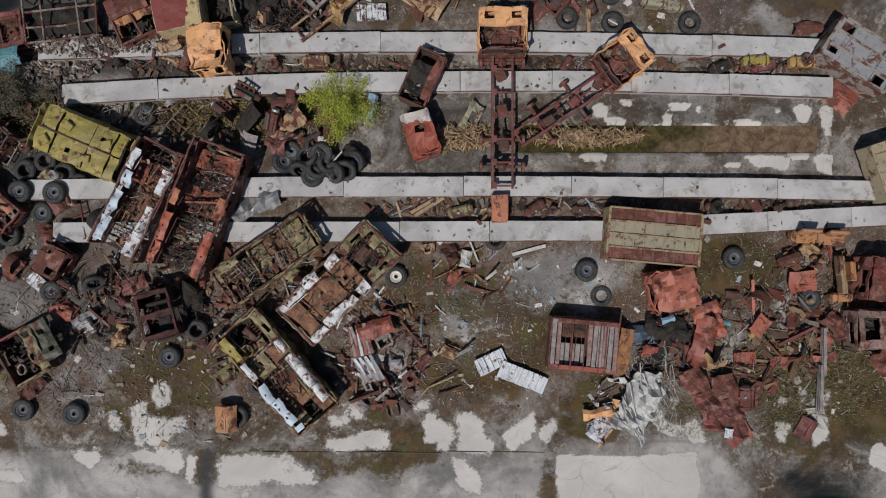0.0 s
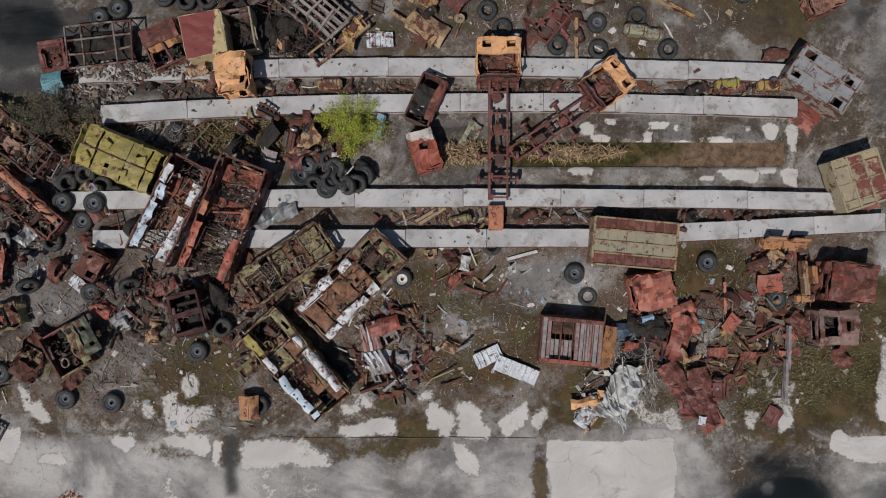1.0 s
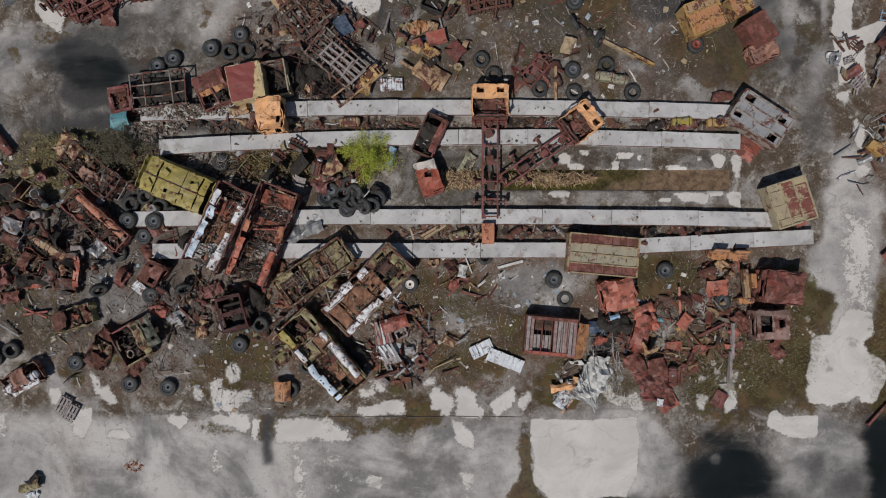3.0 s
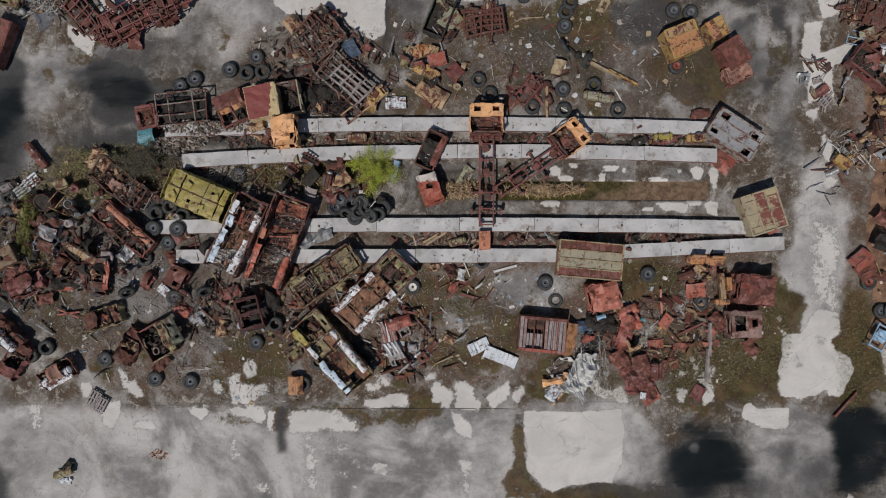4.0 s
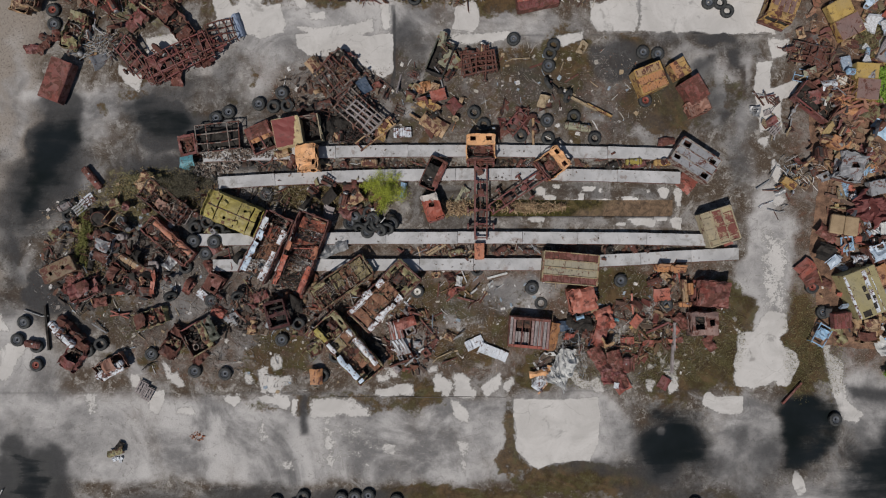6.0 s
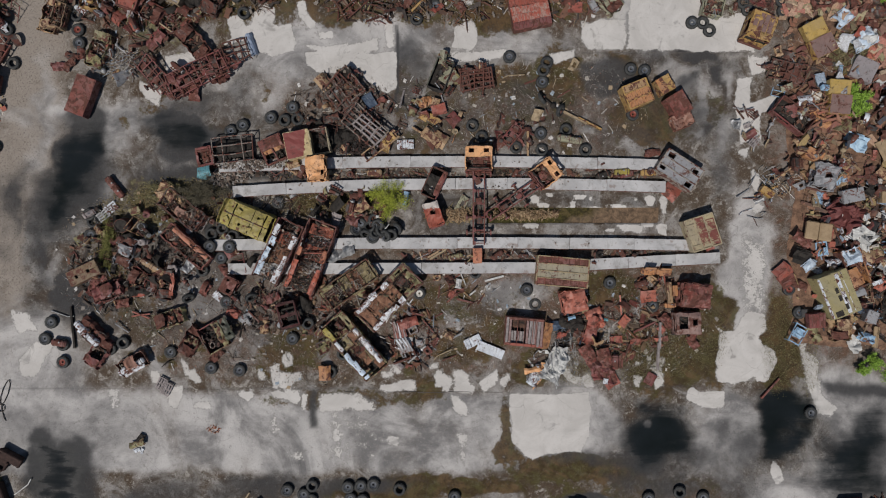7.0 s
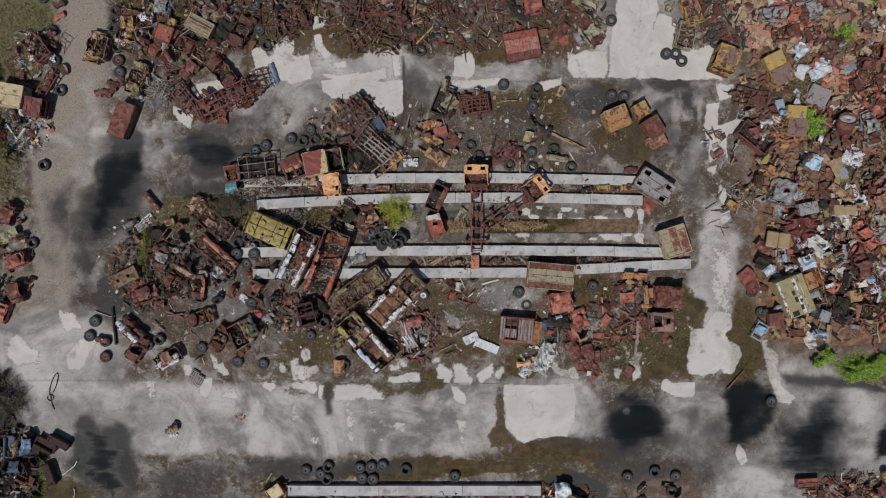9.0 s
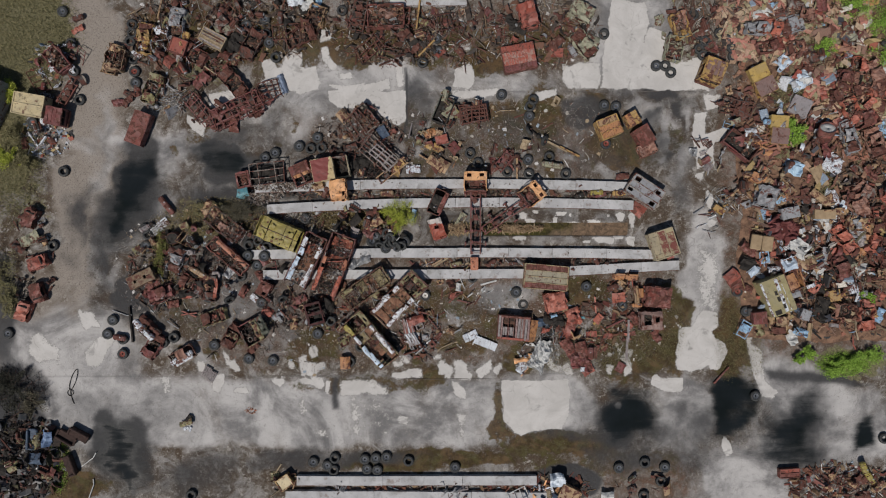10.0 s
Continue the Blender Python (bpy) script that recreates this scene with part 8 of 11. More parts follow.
tyre(40.25, 1.38, "rim", rx=3, rz=26)

# ---- crushed cars ----
def crushed_car(x, y, rz, mat, label, seed=1, z=0.0, L=3.6, W=1.55, top=True, cove=None):
    """A flattened car shell without wheels: floor, sides, bonnet, boot lid, roof and seats. Long axis along x."""
    ob = thing("crushed_car", x, y, z, rz, label, "car wreck", "crushed cars", (seed * 37) % 9 - 4, (seed * 53) % 9 - 4)
    rnd = random.Random(seed)
    def plate(nm, w, h, m, holes=(), mt=mat, cr=0.26, fold=0.0):
        bm = bmesh.new()
        sheet(bm, w, h, holes, 0.03, 0.2, cr, m, seed + len(nm), fold)
        part(nm, bm, mt, ob)
    plate("floor", L * 0.95, W * 0.95, T(0, 0, 0.12), (), RUSTFLOOR, 0.1)
    for s in (-1, 1):
        plate("side_panel", L, 0.55, T(0, s * W / 2, 0.36, 90 + rnd.uniform(-12, 12)), ((-L * 0.36, -L * 0.22, -0.3, 0.0), (L * 0.22, L * 0.36, -0.3, 0.0)))
        plate("end_panel", W, 0.5, T(s * L / 2, 0, 0.34, 90 + rnd.uniform(-12, 12), 0, 90))
    if rnd.random() < 0.75:
        plate("bonnet", L * 0.30, W * 0.9, T(-L * 0.33, rnd.uniform(-0.1, 0.1), 0.62, rnd.uniform(-8, 8), rnd.uniform(-10, 10), rnd.uniform(-8, 8)), (), mat if rnd.random() < 0.7 else RUST, 0.26, 0.08)
    if rnd.random() < 0.75:
        plate("boot_lid", L * 0.22, W * 0.88, T(L * 0.37, 0, 0.62, rnd.uniform(-8, 8), rnd.uniform(-10, 10)), (), mat if rnd.random() < 0.7 else RUST)
    if top:
        plate("roof", L * 0.36, W * 0.84, T(L * 0.06, rnd.uniform(-0.1, 0.1), 0.92, rnd.uniform(-8, 8), rnd.uniform(-8, 8), rnd.uniform(-6, 6)), ((-0.2, 0.2, -0.2, 0.15),) if rnd.random() < 0.3 else (), mat, 0.3, 0.08)
    else:
        for a in (-0.2, 0.22):
            plate("seat_back", W * 0.75, 0.4, T(L * a, 0, 0.42, 65, 0, 90), (), BLACK, 0.15)
    if cove:
        plate("door_sill", L * 0.8, 0.3, T(0, -W * 0.46, 0.66, 15), (), cove, 0.15)
    for a in (-0.24, 0.06, 0.3):
        if rnd.random() < 0.7:
            for s in (-1, 1):
                bm = bmesh.new()
                rod(bm, (L * a, s * W * 0.46, 0.55), (L * a + rnd.uniform(-0.2, 0.2), s * W * 0.4, 0.95), 0.03, 5)
                part("pillar", bm, mat, ob)
    V, F = shards(60, [(0, 0, L * 0.45, W * 0.42)], 0.08, 0.5, 0.12, (0.1, 0.7), seed, 0.15, 0.3, 0.5, 0.4)
    stuff_part("interior_scrap", V, F, INNER_MIX, ob)
    return ob


LOOKS = {"grey": GREY, "green": GREENGREY, "tan": TAN, "maroon": MAROON, "white": WHITE, "red": RED, "olive": OLIVE, "rust": RUST, "scale": SCALE, "dark": DARKRUST, "blue": BLUE, "coral": CORAL, "steel": GREYSTEEL, "yellow": YELLOW}
WORDS = {"grey": "dull grey", "green": "grey-green", "tan": "tan", "maroon": "maroon", "white": "dirty white", "red": "dull red", "olive": "olive", "rust": "rust-brown", "scale": "orange-rusted", "dark": "burnt dark", "blue": "pale blue",
         "coral": "coral red", "steel": "brown-grey", "yellow": "ochre"}
# on the heaps of the upper strip
for k, (x, y, rz, c, top) in enumerate(((-22.67, 26.57, -40, "steel", True), (-27.17, 26.40, 85, "grey", True), (-25.53, 23.44, -35, "red", False), (-30.35, 24.91, 85, "yellow", True), (-19.65, 24.38, 60, "dark", False), (-14.71, 25.22, 20, "rust", False),
                                        (-13.33, 26.87, 70, "tan", False), (-4.81, 26.33, -60, "dark", False), 
                                        (13.95, 24.45, -50, "green", True), (-33.64, 22.82, 75, "tan", False), (-29.65, 19.86, 70, "olive", False), (-21.58, 20.53, -50, "rust", False))):
    crushed_car(x, y, rz, LOOKS[c], "%s crushed car shell %s" % (WORDS[c], "with a dented roof" if top else "with its roof torn off"), 200 + k, 0.15, 3.0, 1.5, top)
# in the left yard
for k, (x, y, rz, c, top, cove) in enumerate(((-30.25, -4.43, -42, "dark", False, "white"), (-26.78, -7.12, 30, "scale", True, "white"), (-23.98, -0.25, 85, "dark", False, "coral"), (-27.37, 2.56, 70, "grey", True, None),
                                              (-23.42, 7.45, -35, "tan", True, None), (-29.67, -6.25, 60, "maroon", False, None), (-23.57, -3.27, 20, "olive", False, None), (-21.75, -5.21, 60, "rust", False, None), (-28.90, -0.92, 20, "maroon", True, None),
                                              (-25.80, 0.12, -25, "red", False, None))):
    crushed_car(x, y, rz, LOOKS[c], "%s crushed car shell %s" % (WORDS[c], "with a dented roof" if top else "with its roof torn off"), 230 + k, 0.05, 2.5, 1.3, top, LOOKS[cove] if cove else None)

# ---- medium wrecks and pieces ----
CHARRED = plain("charred_sheet", (0.012, 0.012, 0.013), (0.045, 0.040, 0.036), 2.5, 0.8)
GREENDARK = paint("dark_green_paint", (0.055, 0.062, 0.042), 0.3)
cab(-20.43, 10.64, 0.05, 10, MAROON, "crushed small cab frame with bare pillars", w=1.3, d=1.6, h=0.9, hatch=((-0.5, 0.5, -0.6, 0.6),), seed=21, name="car_cab")
open_frame(-18.06, 11.31, 0.85, 7, 3.5, 2.2, 5, 4, GREYSTEEL, "bare grey-brown truck body frame", 0.09, seed=3, posts=0.8)
open_frame(-6.75, 13.25, 0.95, -42, 3.6, 2.1, 6, 6, GREYSTEEL, "grey steel bed frame lying on scrap", 0.11, 3, -4, 5, 0.7, 0.12)
open_frame(-6.3, 12.9, 1.15, -40, 2.6, 1.2, 4, 4, GREYWOOD, "grey timber rack lying on a steel frame", 0.13, -3, 4, 6, 0.9, 0.10)
open_frame(-8.8, 16.1, 0.85, -52, 2.6, 1.9, 5, 5, DARKRUST, "dark rusted cab frame leaning in the scrap", 0.12, 6, 5, 7, 0.7, 0.15)
open_tub(-0.25, 17.7, 0.1, 68, 2.6, 1.5, 0.9, "black-green car body with a torn side", ((CHARRED, 1.0), (GREENDARK, 0.9), (CHARRED, 0.7), (GREENDARK, 0.9)), BLACK, CHAR_MIX, 34, 60)
open_frame(2.85, 17.35, 0.7, 8, 2.7, 1.7, 8, 5, RUST, "rusted axle and spring block", 0.13, 3, -3, 35, 0.5, 0.16)
open_frame(2.85, 17.3, 0.4, 12, 2.5, 1.5, 6, 4, DARKRUST, "rusted lower frame of an axle block", 0.15, 2, 3, 36, 0.3, 0.16)
box_body(-1.0, 12.35, -42, 1.9, 0.7, 0.45, "long tan metal trough beside a cab", TAN, (TAN,), 0, seed=37, z=0.15, rails=False)
scrap("panel", "tan", -12.9, 10.0, 20, 0.6, 0, 0, 1, 0.8)
tangle("dark wire and bent rods heaped beside a beam", CHAR_MIX, [(-8.3, 11.5, 1.4, 0.7), (-6.8, 11.6, 1.0, 0.7)], 160, 0.4, 1.6, 0.022, 68, 0.5, 0.6)
scrap("bonnet", "cyan", -20.45, 9.35, 12, 0.8, 0, 0, 0, 0.72)
scrap("door", "cyan", -20.7, 9.09, 80, 0.6, 0, 0, 0, 0.7)
red_tub = open_tub(-14.50, 11.25, 0.1, 24, 1.95, 2.1, 1.05, "dull red truck cab cut open into two bays", ((RED, 0.9), (RED, 1.0), (RED, 1.0), (RED, 0.95)), BLACK, INNER_MIX, 31, 30)
bm = bmesh.new()
sheet(bm, 1.9, 1.0, (), 0.04, 0.2, 0.14, T(0, 0.55, 1.12, -6), 5.0, 0.08)
part("roof", bm, RED, red_tub)
bm = bmesh.new()
sheet(bm, 1.8, 0.4, (), 0.04, 0.15, 0.25, T(0, -0.05, 0.98, 10), 6.0)
part("torn_ceiling", bm, AMBER, red_tub)
bm = bmesh.new()
bar(bm, (0.05, -1.0, 0.95), (-0.1, 0.1, 1.0), 0.10, 0.10)
part("divider", bm, MAROON, red_tub)
hull(-8.16, 16.86, -50, 2.6, 1.6, 0.8, "crushed grey-brown cab body among scrap", GREYSTEEL, DARKRUST, None, seed=37, ribs=False, bits=(DARKRUST, BLACK, MAROON))
chassis(-5.45, 11.64, 38, 3.6, "tan ladder frame lying on scrap", TAN, 0.8, 0.6, 4)
scrap("ribbed", "white", -3.31, 11.79, 3, 0.15, 0, 0, 0, 0.95)
scrap("panel", "yellow", -1.70, 14.16, -30, 0.4, 0, 0, 1, 0.8)
# black panels that stand in for the shadowed gap beside the boxes
for k in range(2):
    scrap("crumpled", "black", -8.01, 12.59, 60 * k, 0.1 * k, 5, 5, k, 0.8)
scrap("crumpled", "yellow", -4.84, 11.95, 65, 0.3, 6, 8, 1, 0.85)
scrap("ribbed", "yellow", -0.81, 13.89, -32, 0.3, 0, 0, 0, 0.8)
scrap("bonnet", "tan", -1.08, 12.68, -32)
scrap("bonnet", "tan", -0.41, 12.24, -32, 0.2)
scrap("bar", "tan", -1.75, 12.68, -32, 0.2)
scrap("panel", "bright", -0.41, 14.78, 15, 0.3, 0, 0, 1)
scrap("panel", "navy", -6.43, 15.57, -60, 0.2, 0, 0, 1)
scrap("panel", "green", -0.06, 19.15, 80, 0.6, 0, 0, 1)
scrap("bonnet", "green", 0.47, 17.59, 50, 0.3)
for k in range(2):
    scrap("bar", "tan", 7.30, 11.94, 90, 0.12 * k)
    scrap("bar", "wood", 11.41, 14.17, -27, 0.1 * k)
    scrap("bar", "yellow", 12.66, 13.64, -27, 0.1 * k)
    scrap("tank", "green", 10.43, 12.30, -6, 0.2 * k)
scrap("tank", "green", 11.32, 12.17, -6)
scrap("axle", "black", 9.40, 15.24, -40)
chassis(5.88, 12.55, 50, 2.2, "short maroon ladder frame", MAROON, 1.0, 0.6, 4)
box_body(16.45, 15.93, 22, 2.15, 2.0, 1.15, "orange-brown truck box with a ribbed roof and yellow side", YELLOW, (AMBER, AMBER, TAN), 6, seed=33, z=0.25)
box_body(18.91, 16.82, -60, 1.35, 1.25, 0.9, "low ochre-yellow truck box", YELLOW, (AMBER, YELLOW), 2, seed=34, z=0.2, rails=False)
box_body(20.06, 15.11, -58, 1.9, 1.6, 1.05, "dull red truck box with a smooth roof", RED, (RED,), 0, seed=35, z=0.2, rails=False)
cab(20.49, 13.87, 0.05, 22, SCALE, "pale rusty crumpled cab front", w=1.5, d=1.1, h=0.85, crumple=0.3, seed=36)
# on the beams
for x, y, rz, c in ((15.41, 9.42, 5, "mustard"), (17.69, 9.38, 2, "yellow"), (-5.96, 9.34, 4, "tan"), (-13.00, 10.07, 8, "olive")):
    scrap("tank", c, x, y, rz, 0.1)
box_body(2.91, 2.18, 90, 1.25, 0.72, 0.55, "small rusty orange box wedged between beams", SUNBURNT, (SUNBURNT,), 0, seed=44, z=0.35, rails=False)
scrap("plank", "tan", -0.65, 2.43, 30, 0.1)
scrap("plank", "wood", -0.48, 2.30, 32, 0.15)
scrap("plank", "cloth", 4.41, 0.19, 15, 0.02)
scrap("panel", "blue", -3.31, 7.11, 80, 0.2, 60, 0, 1)
scrap("panel", "bright", 20.10, 7.97, 30, 0.0, 0, 0, 1)
scrap("bonnet", "bright", 19.69, 7.73, -40)
scrap("panel", "red", 18.02, 11.09, 0, 0.1, 0, 0, 3)
scrap("panel", "green", 1.63, 6.70, 60, 0.1, 0, 0, 0)
# right-hand group south of the beams
for x, y, rz in ((17.70, 0.87, -3), (19.03, 0.79, -3)):
    scrap("tank", "amber", x, y, rz, 0.1)
    scrap("seat", "amber", x, y - 0.1, rz, 0.4)
for kind, c, x, y, rz, z, sz, v in (("panel", "coral", 17.73, -1.33, 5, 0.2, 1.1, 1), ("crumpled", "coral", 12.95, -2.81, 20, 0.2, 0.75, 0), ("crumpled", "bright", 12.77, -4.17, 75, 0.2, 1.15, 1),
                                   ("crumpled", "coral", 13.50, -3.62, -30, 0.1, 0.6, 2), ("panel", "coral", 15.63, -3.48, 50, 0.25, 0.8, 1), ("panel", "yellow", 15.29, -3.90, 50, 0.2, 0.45, 1),
                                   ("ribbed", "bright", 15.00, -5.12, 4, 0.05, 0.75, 0), ("ribbed", "bright", 16.74, -5.31, -3, 0.02, 0.65, 0), ("bar", "maroon", 17.41, -3.95, 24, 0.25, 0.95, 0),
                                   ("crumpled", "red", 19.35, -3.48, -45, 0.2, 0.7, 1)):
    scrap(kind, c, x, y, rz, z, 5, 4, v, sz)
for kind, c, x, y, rz, z, sz, v in (("panel", "bright", 18.90, -4.17, -45, 0.1, 0.7, 3), ("crate", "red", 15.17, -7.01, 85, 0.1, 1.0, 0),
                                   ("panel", "blue", 11.02, -3.17, 15, 0.5, 0.55, 1), ("crumpled", "cyan", 14.03, -3.42, 0, 0.0, 0.3, 0), ("crumpled", "coral", 10.79, -4.03, 0, 0.1, 0.3, 0),
                                   ("panel", "red", 19.17, -5.07, 10, 0.0, 0.7, 1), ("panel", "orange", 8.22, -7.75, -5, 0.2, 0.75, 1), ("crumpled", "navy", 9.96, -3.90, 0, 0.0, 0.8, 0), ("crumpled", "black", 10.65, -4.87, 60, 0.0, 0.9, 1),
                                   ("seat", "tan", 19.45, -0.55, 92, 0.3, 1.0, 0), ("seat", "tan", 19.55, -1.44, 92, 0.3, 1.0, 0), ("seat", "amber", 19.98, -0.83, 92, 0.3, 1.0, 0), ("panel", "tan", 18.49, -0.55, 40, 0.3, 0.5, 1),
                                   ("tank", "amber", 19.61, -2.09, 0, 0.1, 0.8, 0)):
    scrap(kind, c, x, y, rz, z, 5, 4, v, sz)
tyre(7.98, -2.06, "bare", -0.24)
for x, y, rz, c, v in ((12.49, -6.34, -62, "red", 0), (13.21, -7.64, -66, "maroon", 1), (13.91, -6.67, -80, "red", 0), (14.32, -8.01, -78, "maroon", 1)):
    scrap("crumpled", c, x, y, rz, 0.15, 4, 3, v, 0.9)
scrap("panel", "ice", 13.97, -8.64, 80, 0.5, 0, 0, 1, 0.5)
scrap("tank", "maroon", 14.88, -7.02, 90)
scrap("bonnet", "maroon", 18.00, -8.55, 60, 0.0, 0, 0, 0, 0.7)
scrap("panel", "bright", 22.60, 3.15, -70, 1.03, 0, 0, 1, 0.8)
scrap("panel", "bright", 14.59, -8.76, 30, 0.1, 0, 0, 1)
for k in range(2):
    scrap("bar", "greywood", 18.73, -4.73, 88 + k, 0.15 + 0.1 * k)
    scrap("bar", "greywood", 18.60, -6.54, 87 + k, 0.1 + 0.1 * k)
scrap("panel", "orange", 7.66, -7.73, 10, 0.2, 0, 0, 1)
scrap("panel", "white", 7.83, -8.55, 60, 0.0, 0, 0, 1)
# middle: white lids, tall stack of slats, bits
for x, y, rz in ((2.55, -5.28, 25), (3.67, -5.86, -22), (4.50, -6.19, -22)):
    scrap("ribbed", "ice", x, y, rz, 0.1, 3, 4)
for k, (x, y, rz, c) in enumerate(((-2.84, -3.17, 20, "bright"), (-3.13, -3.79, 70, "red"), (-2.55, -2.67, -10, "rust"), (-2.96, -5.24, 80, "cloth"), (-3.46, -6.49, -60, "grey"),
                                   (-3.87, -7.32, -50, "greywood"), (-3.87, -5.66, 75, "white"), (-0.76, -5.32, 50, "red"), (-1.39, -6.07, -50, "red"), (0.48, -4.74, -25, "tan"),
                                   (1.30, -0.89, 10, "red"), (0.68, -1.18, 70, "bright"), (-0.56, 0.23, 10, "tan"), (1.30, -0.27, 80, "cloth"))):
    scrap("panel", c, x, y, rz, 0.1, 10, 8, k % 4, 0.62)
def aside(x, y, d):
    return x + d, y + 0.3 * d


for k in range(11):
    scrap("plank", ("red", "greywood", "bright", "greywood", "maroon", "ice")[k % 6], *aside(-3.79, -4.17, 0.09 * k - 0.5), 96 + 5 * (k % 4), 0.12 + 0.04 * k, 0, 4 * (k % 3) - 4, 0, 0.9)
    scrap("plank", ("greywood", "grey", "ice")[k % 3], *aside(-3.38, -5.55, 0.09 * k - 0.5), -66 + 6 * (k % 3), 0.12 + 0.04 * k, 0, 4 * (k % 3) - 4, 0, 0.8)
scrap("crumpled", "bright", -3.02, -3.62, 15, 0.3, 0, 0, 0, 0.85)
# black panels added as the shadow under the hull beside the maroon cab
for k in range(2):
    scrap("crumpled", "black", -12.37, -2.37, 70 * k, 0.1 + 0.1 * k, 5, 5, k, 0.95)
scrap("crumpled", "black", -5.59, -5.69, -45, 0.0, 0, 0, 0, 0.9)
scrap("frame", "tan", 0.48, -4.74, -25, 0.1, 0, 0, 0, 0.55)
scrap("frame", "rust", -0.97, -4.83, 85, 0.1, 0, 0, 0, 0.7)
scrap("bonnet", "amber", -10.25, -7.95, 92, 0.3, 0, 0, 0, 0.85)
for kind, c, x, y, rz, z, sz in (("panel", "red", -5.96, 5.03, 30, 0.55, 0.5), ("bar", "cloth", -4.96, 4.54, 50, 0.7, 0.4), ("crumpled", "rust", -6.54, 5.36, 10, 0.4, 0.45), ("crumpled", "dark", -5.33, 4.08, 80, 0.4, 0.4), ("panel", "cloth", -5.63, 5.53, 0, 0.6, 0.3)):
    scrap(kind, c, x, y, rz, z, 8, 5, 1 if kind == "panel" else 0, sz)
# left yard
DUSTOCHRE = paint("dusty_ochre_paint", (0.17, 0.118, 0.068), 0.4)
scrap("crate", "metal", -29.46, 5.65, 38, 0.1)
scrap("crate", "white", -28.80, 6.28, 38, 0.1)
scrap("tank", "red", -28.67, 8.41, -52)
scrap("tank", "red", -28.13, 7.75, -52)
box_body(-30.76, 0.68, 26, 2.7, 1.25, 0.8, "dusty tan vehicle tub with two open hatches", DUSTOCHRE, (DUSTOCHRE, DUSTOCHRE), 0, seed=45, z=0.2, windows=((-0.75, -0.5, -0.2, 0.1), (0.35, 0.60, -0.15, 0.15)), rails=False)
hull(-22.00, 2.96, -41, 4.5, 1.4, 0.75, "long rust-red truck bed with torn sides", RED, BLACK, SUNBURNT, strips=(1,), seed=54, ribs=False, bits=(RED, DARKRUST, RUST))
for x, y in ((-25.46, 1.52), (-24.57, 0.99)):
    scrap("tank", "tan", x, y, -30, 0.35)
for c, x, y, rz, v in (("maroon", -29.85, 0.12, 20, 0), ("maroon", -30.34, -0.59, 60, 1), ("red", -29.31, -1.33, 110, 0), ("maroon", -28.48, -0.63, 75, 2), ("red", -27.78, -1.95, 10, 1), ("bright", -26.46, -1.04, 5, 2), ("red", -26.75, 0.33, 80, 0),
                       ("red", -20.64, -0.70, 60, 1), ("bright", -18.28, -2.85, -20, 2), ("grey", -17.12, -3.18, 30, 0), ("rust", -19.60, -6.50, 40, 0), ("black", -27.87, -0.30, 0, 1), ("maroon", -14.85, -1.52, 20, 0), ("dark", -12.99, -1.94, 50, 2), ("tan", -15.46, -4.01, 75, 0), ("dark", -11.74, -4.42, 10, 1)):
    scrap("crumpled", c, x, y, rz, 0.1, 6, 5, v, 0.62)
for a in (8, -22):
    scrap("bar", "bright", -26.21, -2.98, a, 0.1, 0, 0, 0, 0.7)
for k, (x, y) in enumerate(((-15.23, 28.78), (-14.08, 28.44), (-13.10, 28.90), (6.74, 26.77), (7.32, 26.02))):
    scrap("crumpled", ("ice", "cloth", "blue", "black", "black")[k], x, y, 40 * k, 0.2, 4, 4, k % 3, 0.8)
scrap("frame", "rust", -16.19, 25.65, 5, 0.5, 0, 0, 1)
for k in range(3):
    scrap("crumpled", "black", -21.30, 24.54, 40 * k, 0.15 * k, 8, 5, k % 2)
scrap("crumpled", "white", -28.70, 25.85, 10, 0.4, 0, 0, 0, 0.7)
scrap("bar", "black", -32.21, -3.38, 95)
scrap("bar", "black", -32.08, -4.72, 95)
scrap("pipe", "metal", -33.10, -2.98, -22)
scrap("tank", "maroon", -33.19, -5.38, -10)
for x, y in ((-31.06, -3.96), (-30.08, -5.03)):
    scrap("tank", "white", x, y, -42, 0.4)
    scrap("panel", "rust", x + 0.6, y + 0.4, -42, 0.3, 0, 0, 1)
for x, y in ((-27.23, -7.61), (-26.21, -7.07)):
    scrap("tank", "white", x, y, 32, 0.4)
cab(-18.35, -0.35, 0.05, 148, RED, "small dull red cab with its windows gone", w=1.15, d=1.45, h=1.1, crumple=0.16, seed=51, hatch=((-0.4, -0.05, 0.25, 0.6), (0.1, 0.3, -0.5, -0.3)), inside=BLACK, name="car_cab")
scrap("ribbed", "white", -19.5, -1.45, -40, 0.05, 0, 0, 0, 0.75)
scrap("fender", "red", -20.5, -0.45, 62, 0.25, 0, 0, 0, 0.85)
for x, y in ((-24.43, -8.94), (-23.99, -9.39)):
    scrap("crate", "greywood", x, y, 62, 0.1)
scrap("bonnet", "bright", -18.03, -2.77, -35, 0, 0, 0, 0, 0.55)
truck = open_tub(-19.75, -4.85, 0.15, -60, 2.3, 1.7, 0.85, "dark olive truck wreck with its engine bared", ((DARKRUST, 1.0), (OLIVE, 0.7), (MAROON, 0.8), (OLIVE, 0.9)), BLACK, CHAR_MIX, 52, 90)
bm = bmesh.new()
sheet(bm, 2.2, 0.6, ((-0.9, -0.6, -0.1, 0.2), (0.2, 0.5, -0.2, 0.1)), 0.04, 0.14, 0.2, T(0.0, 0.80, 0.92, 4), 8.0, 0.05)
part("torn_side", bm, OLIVE, truck)
bm = bmesh.new()
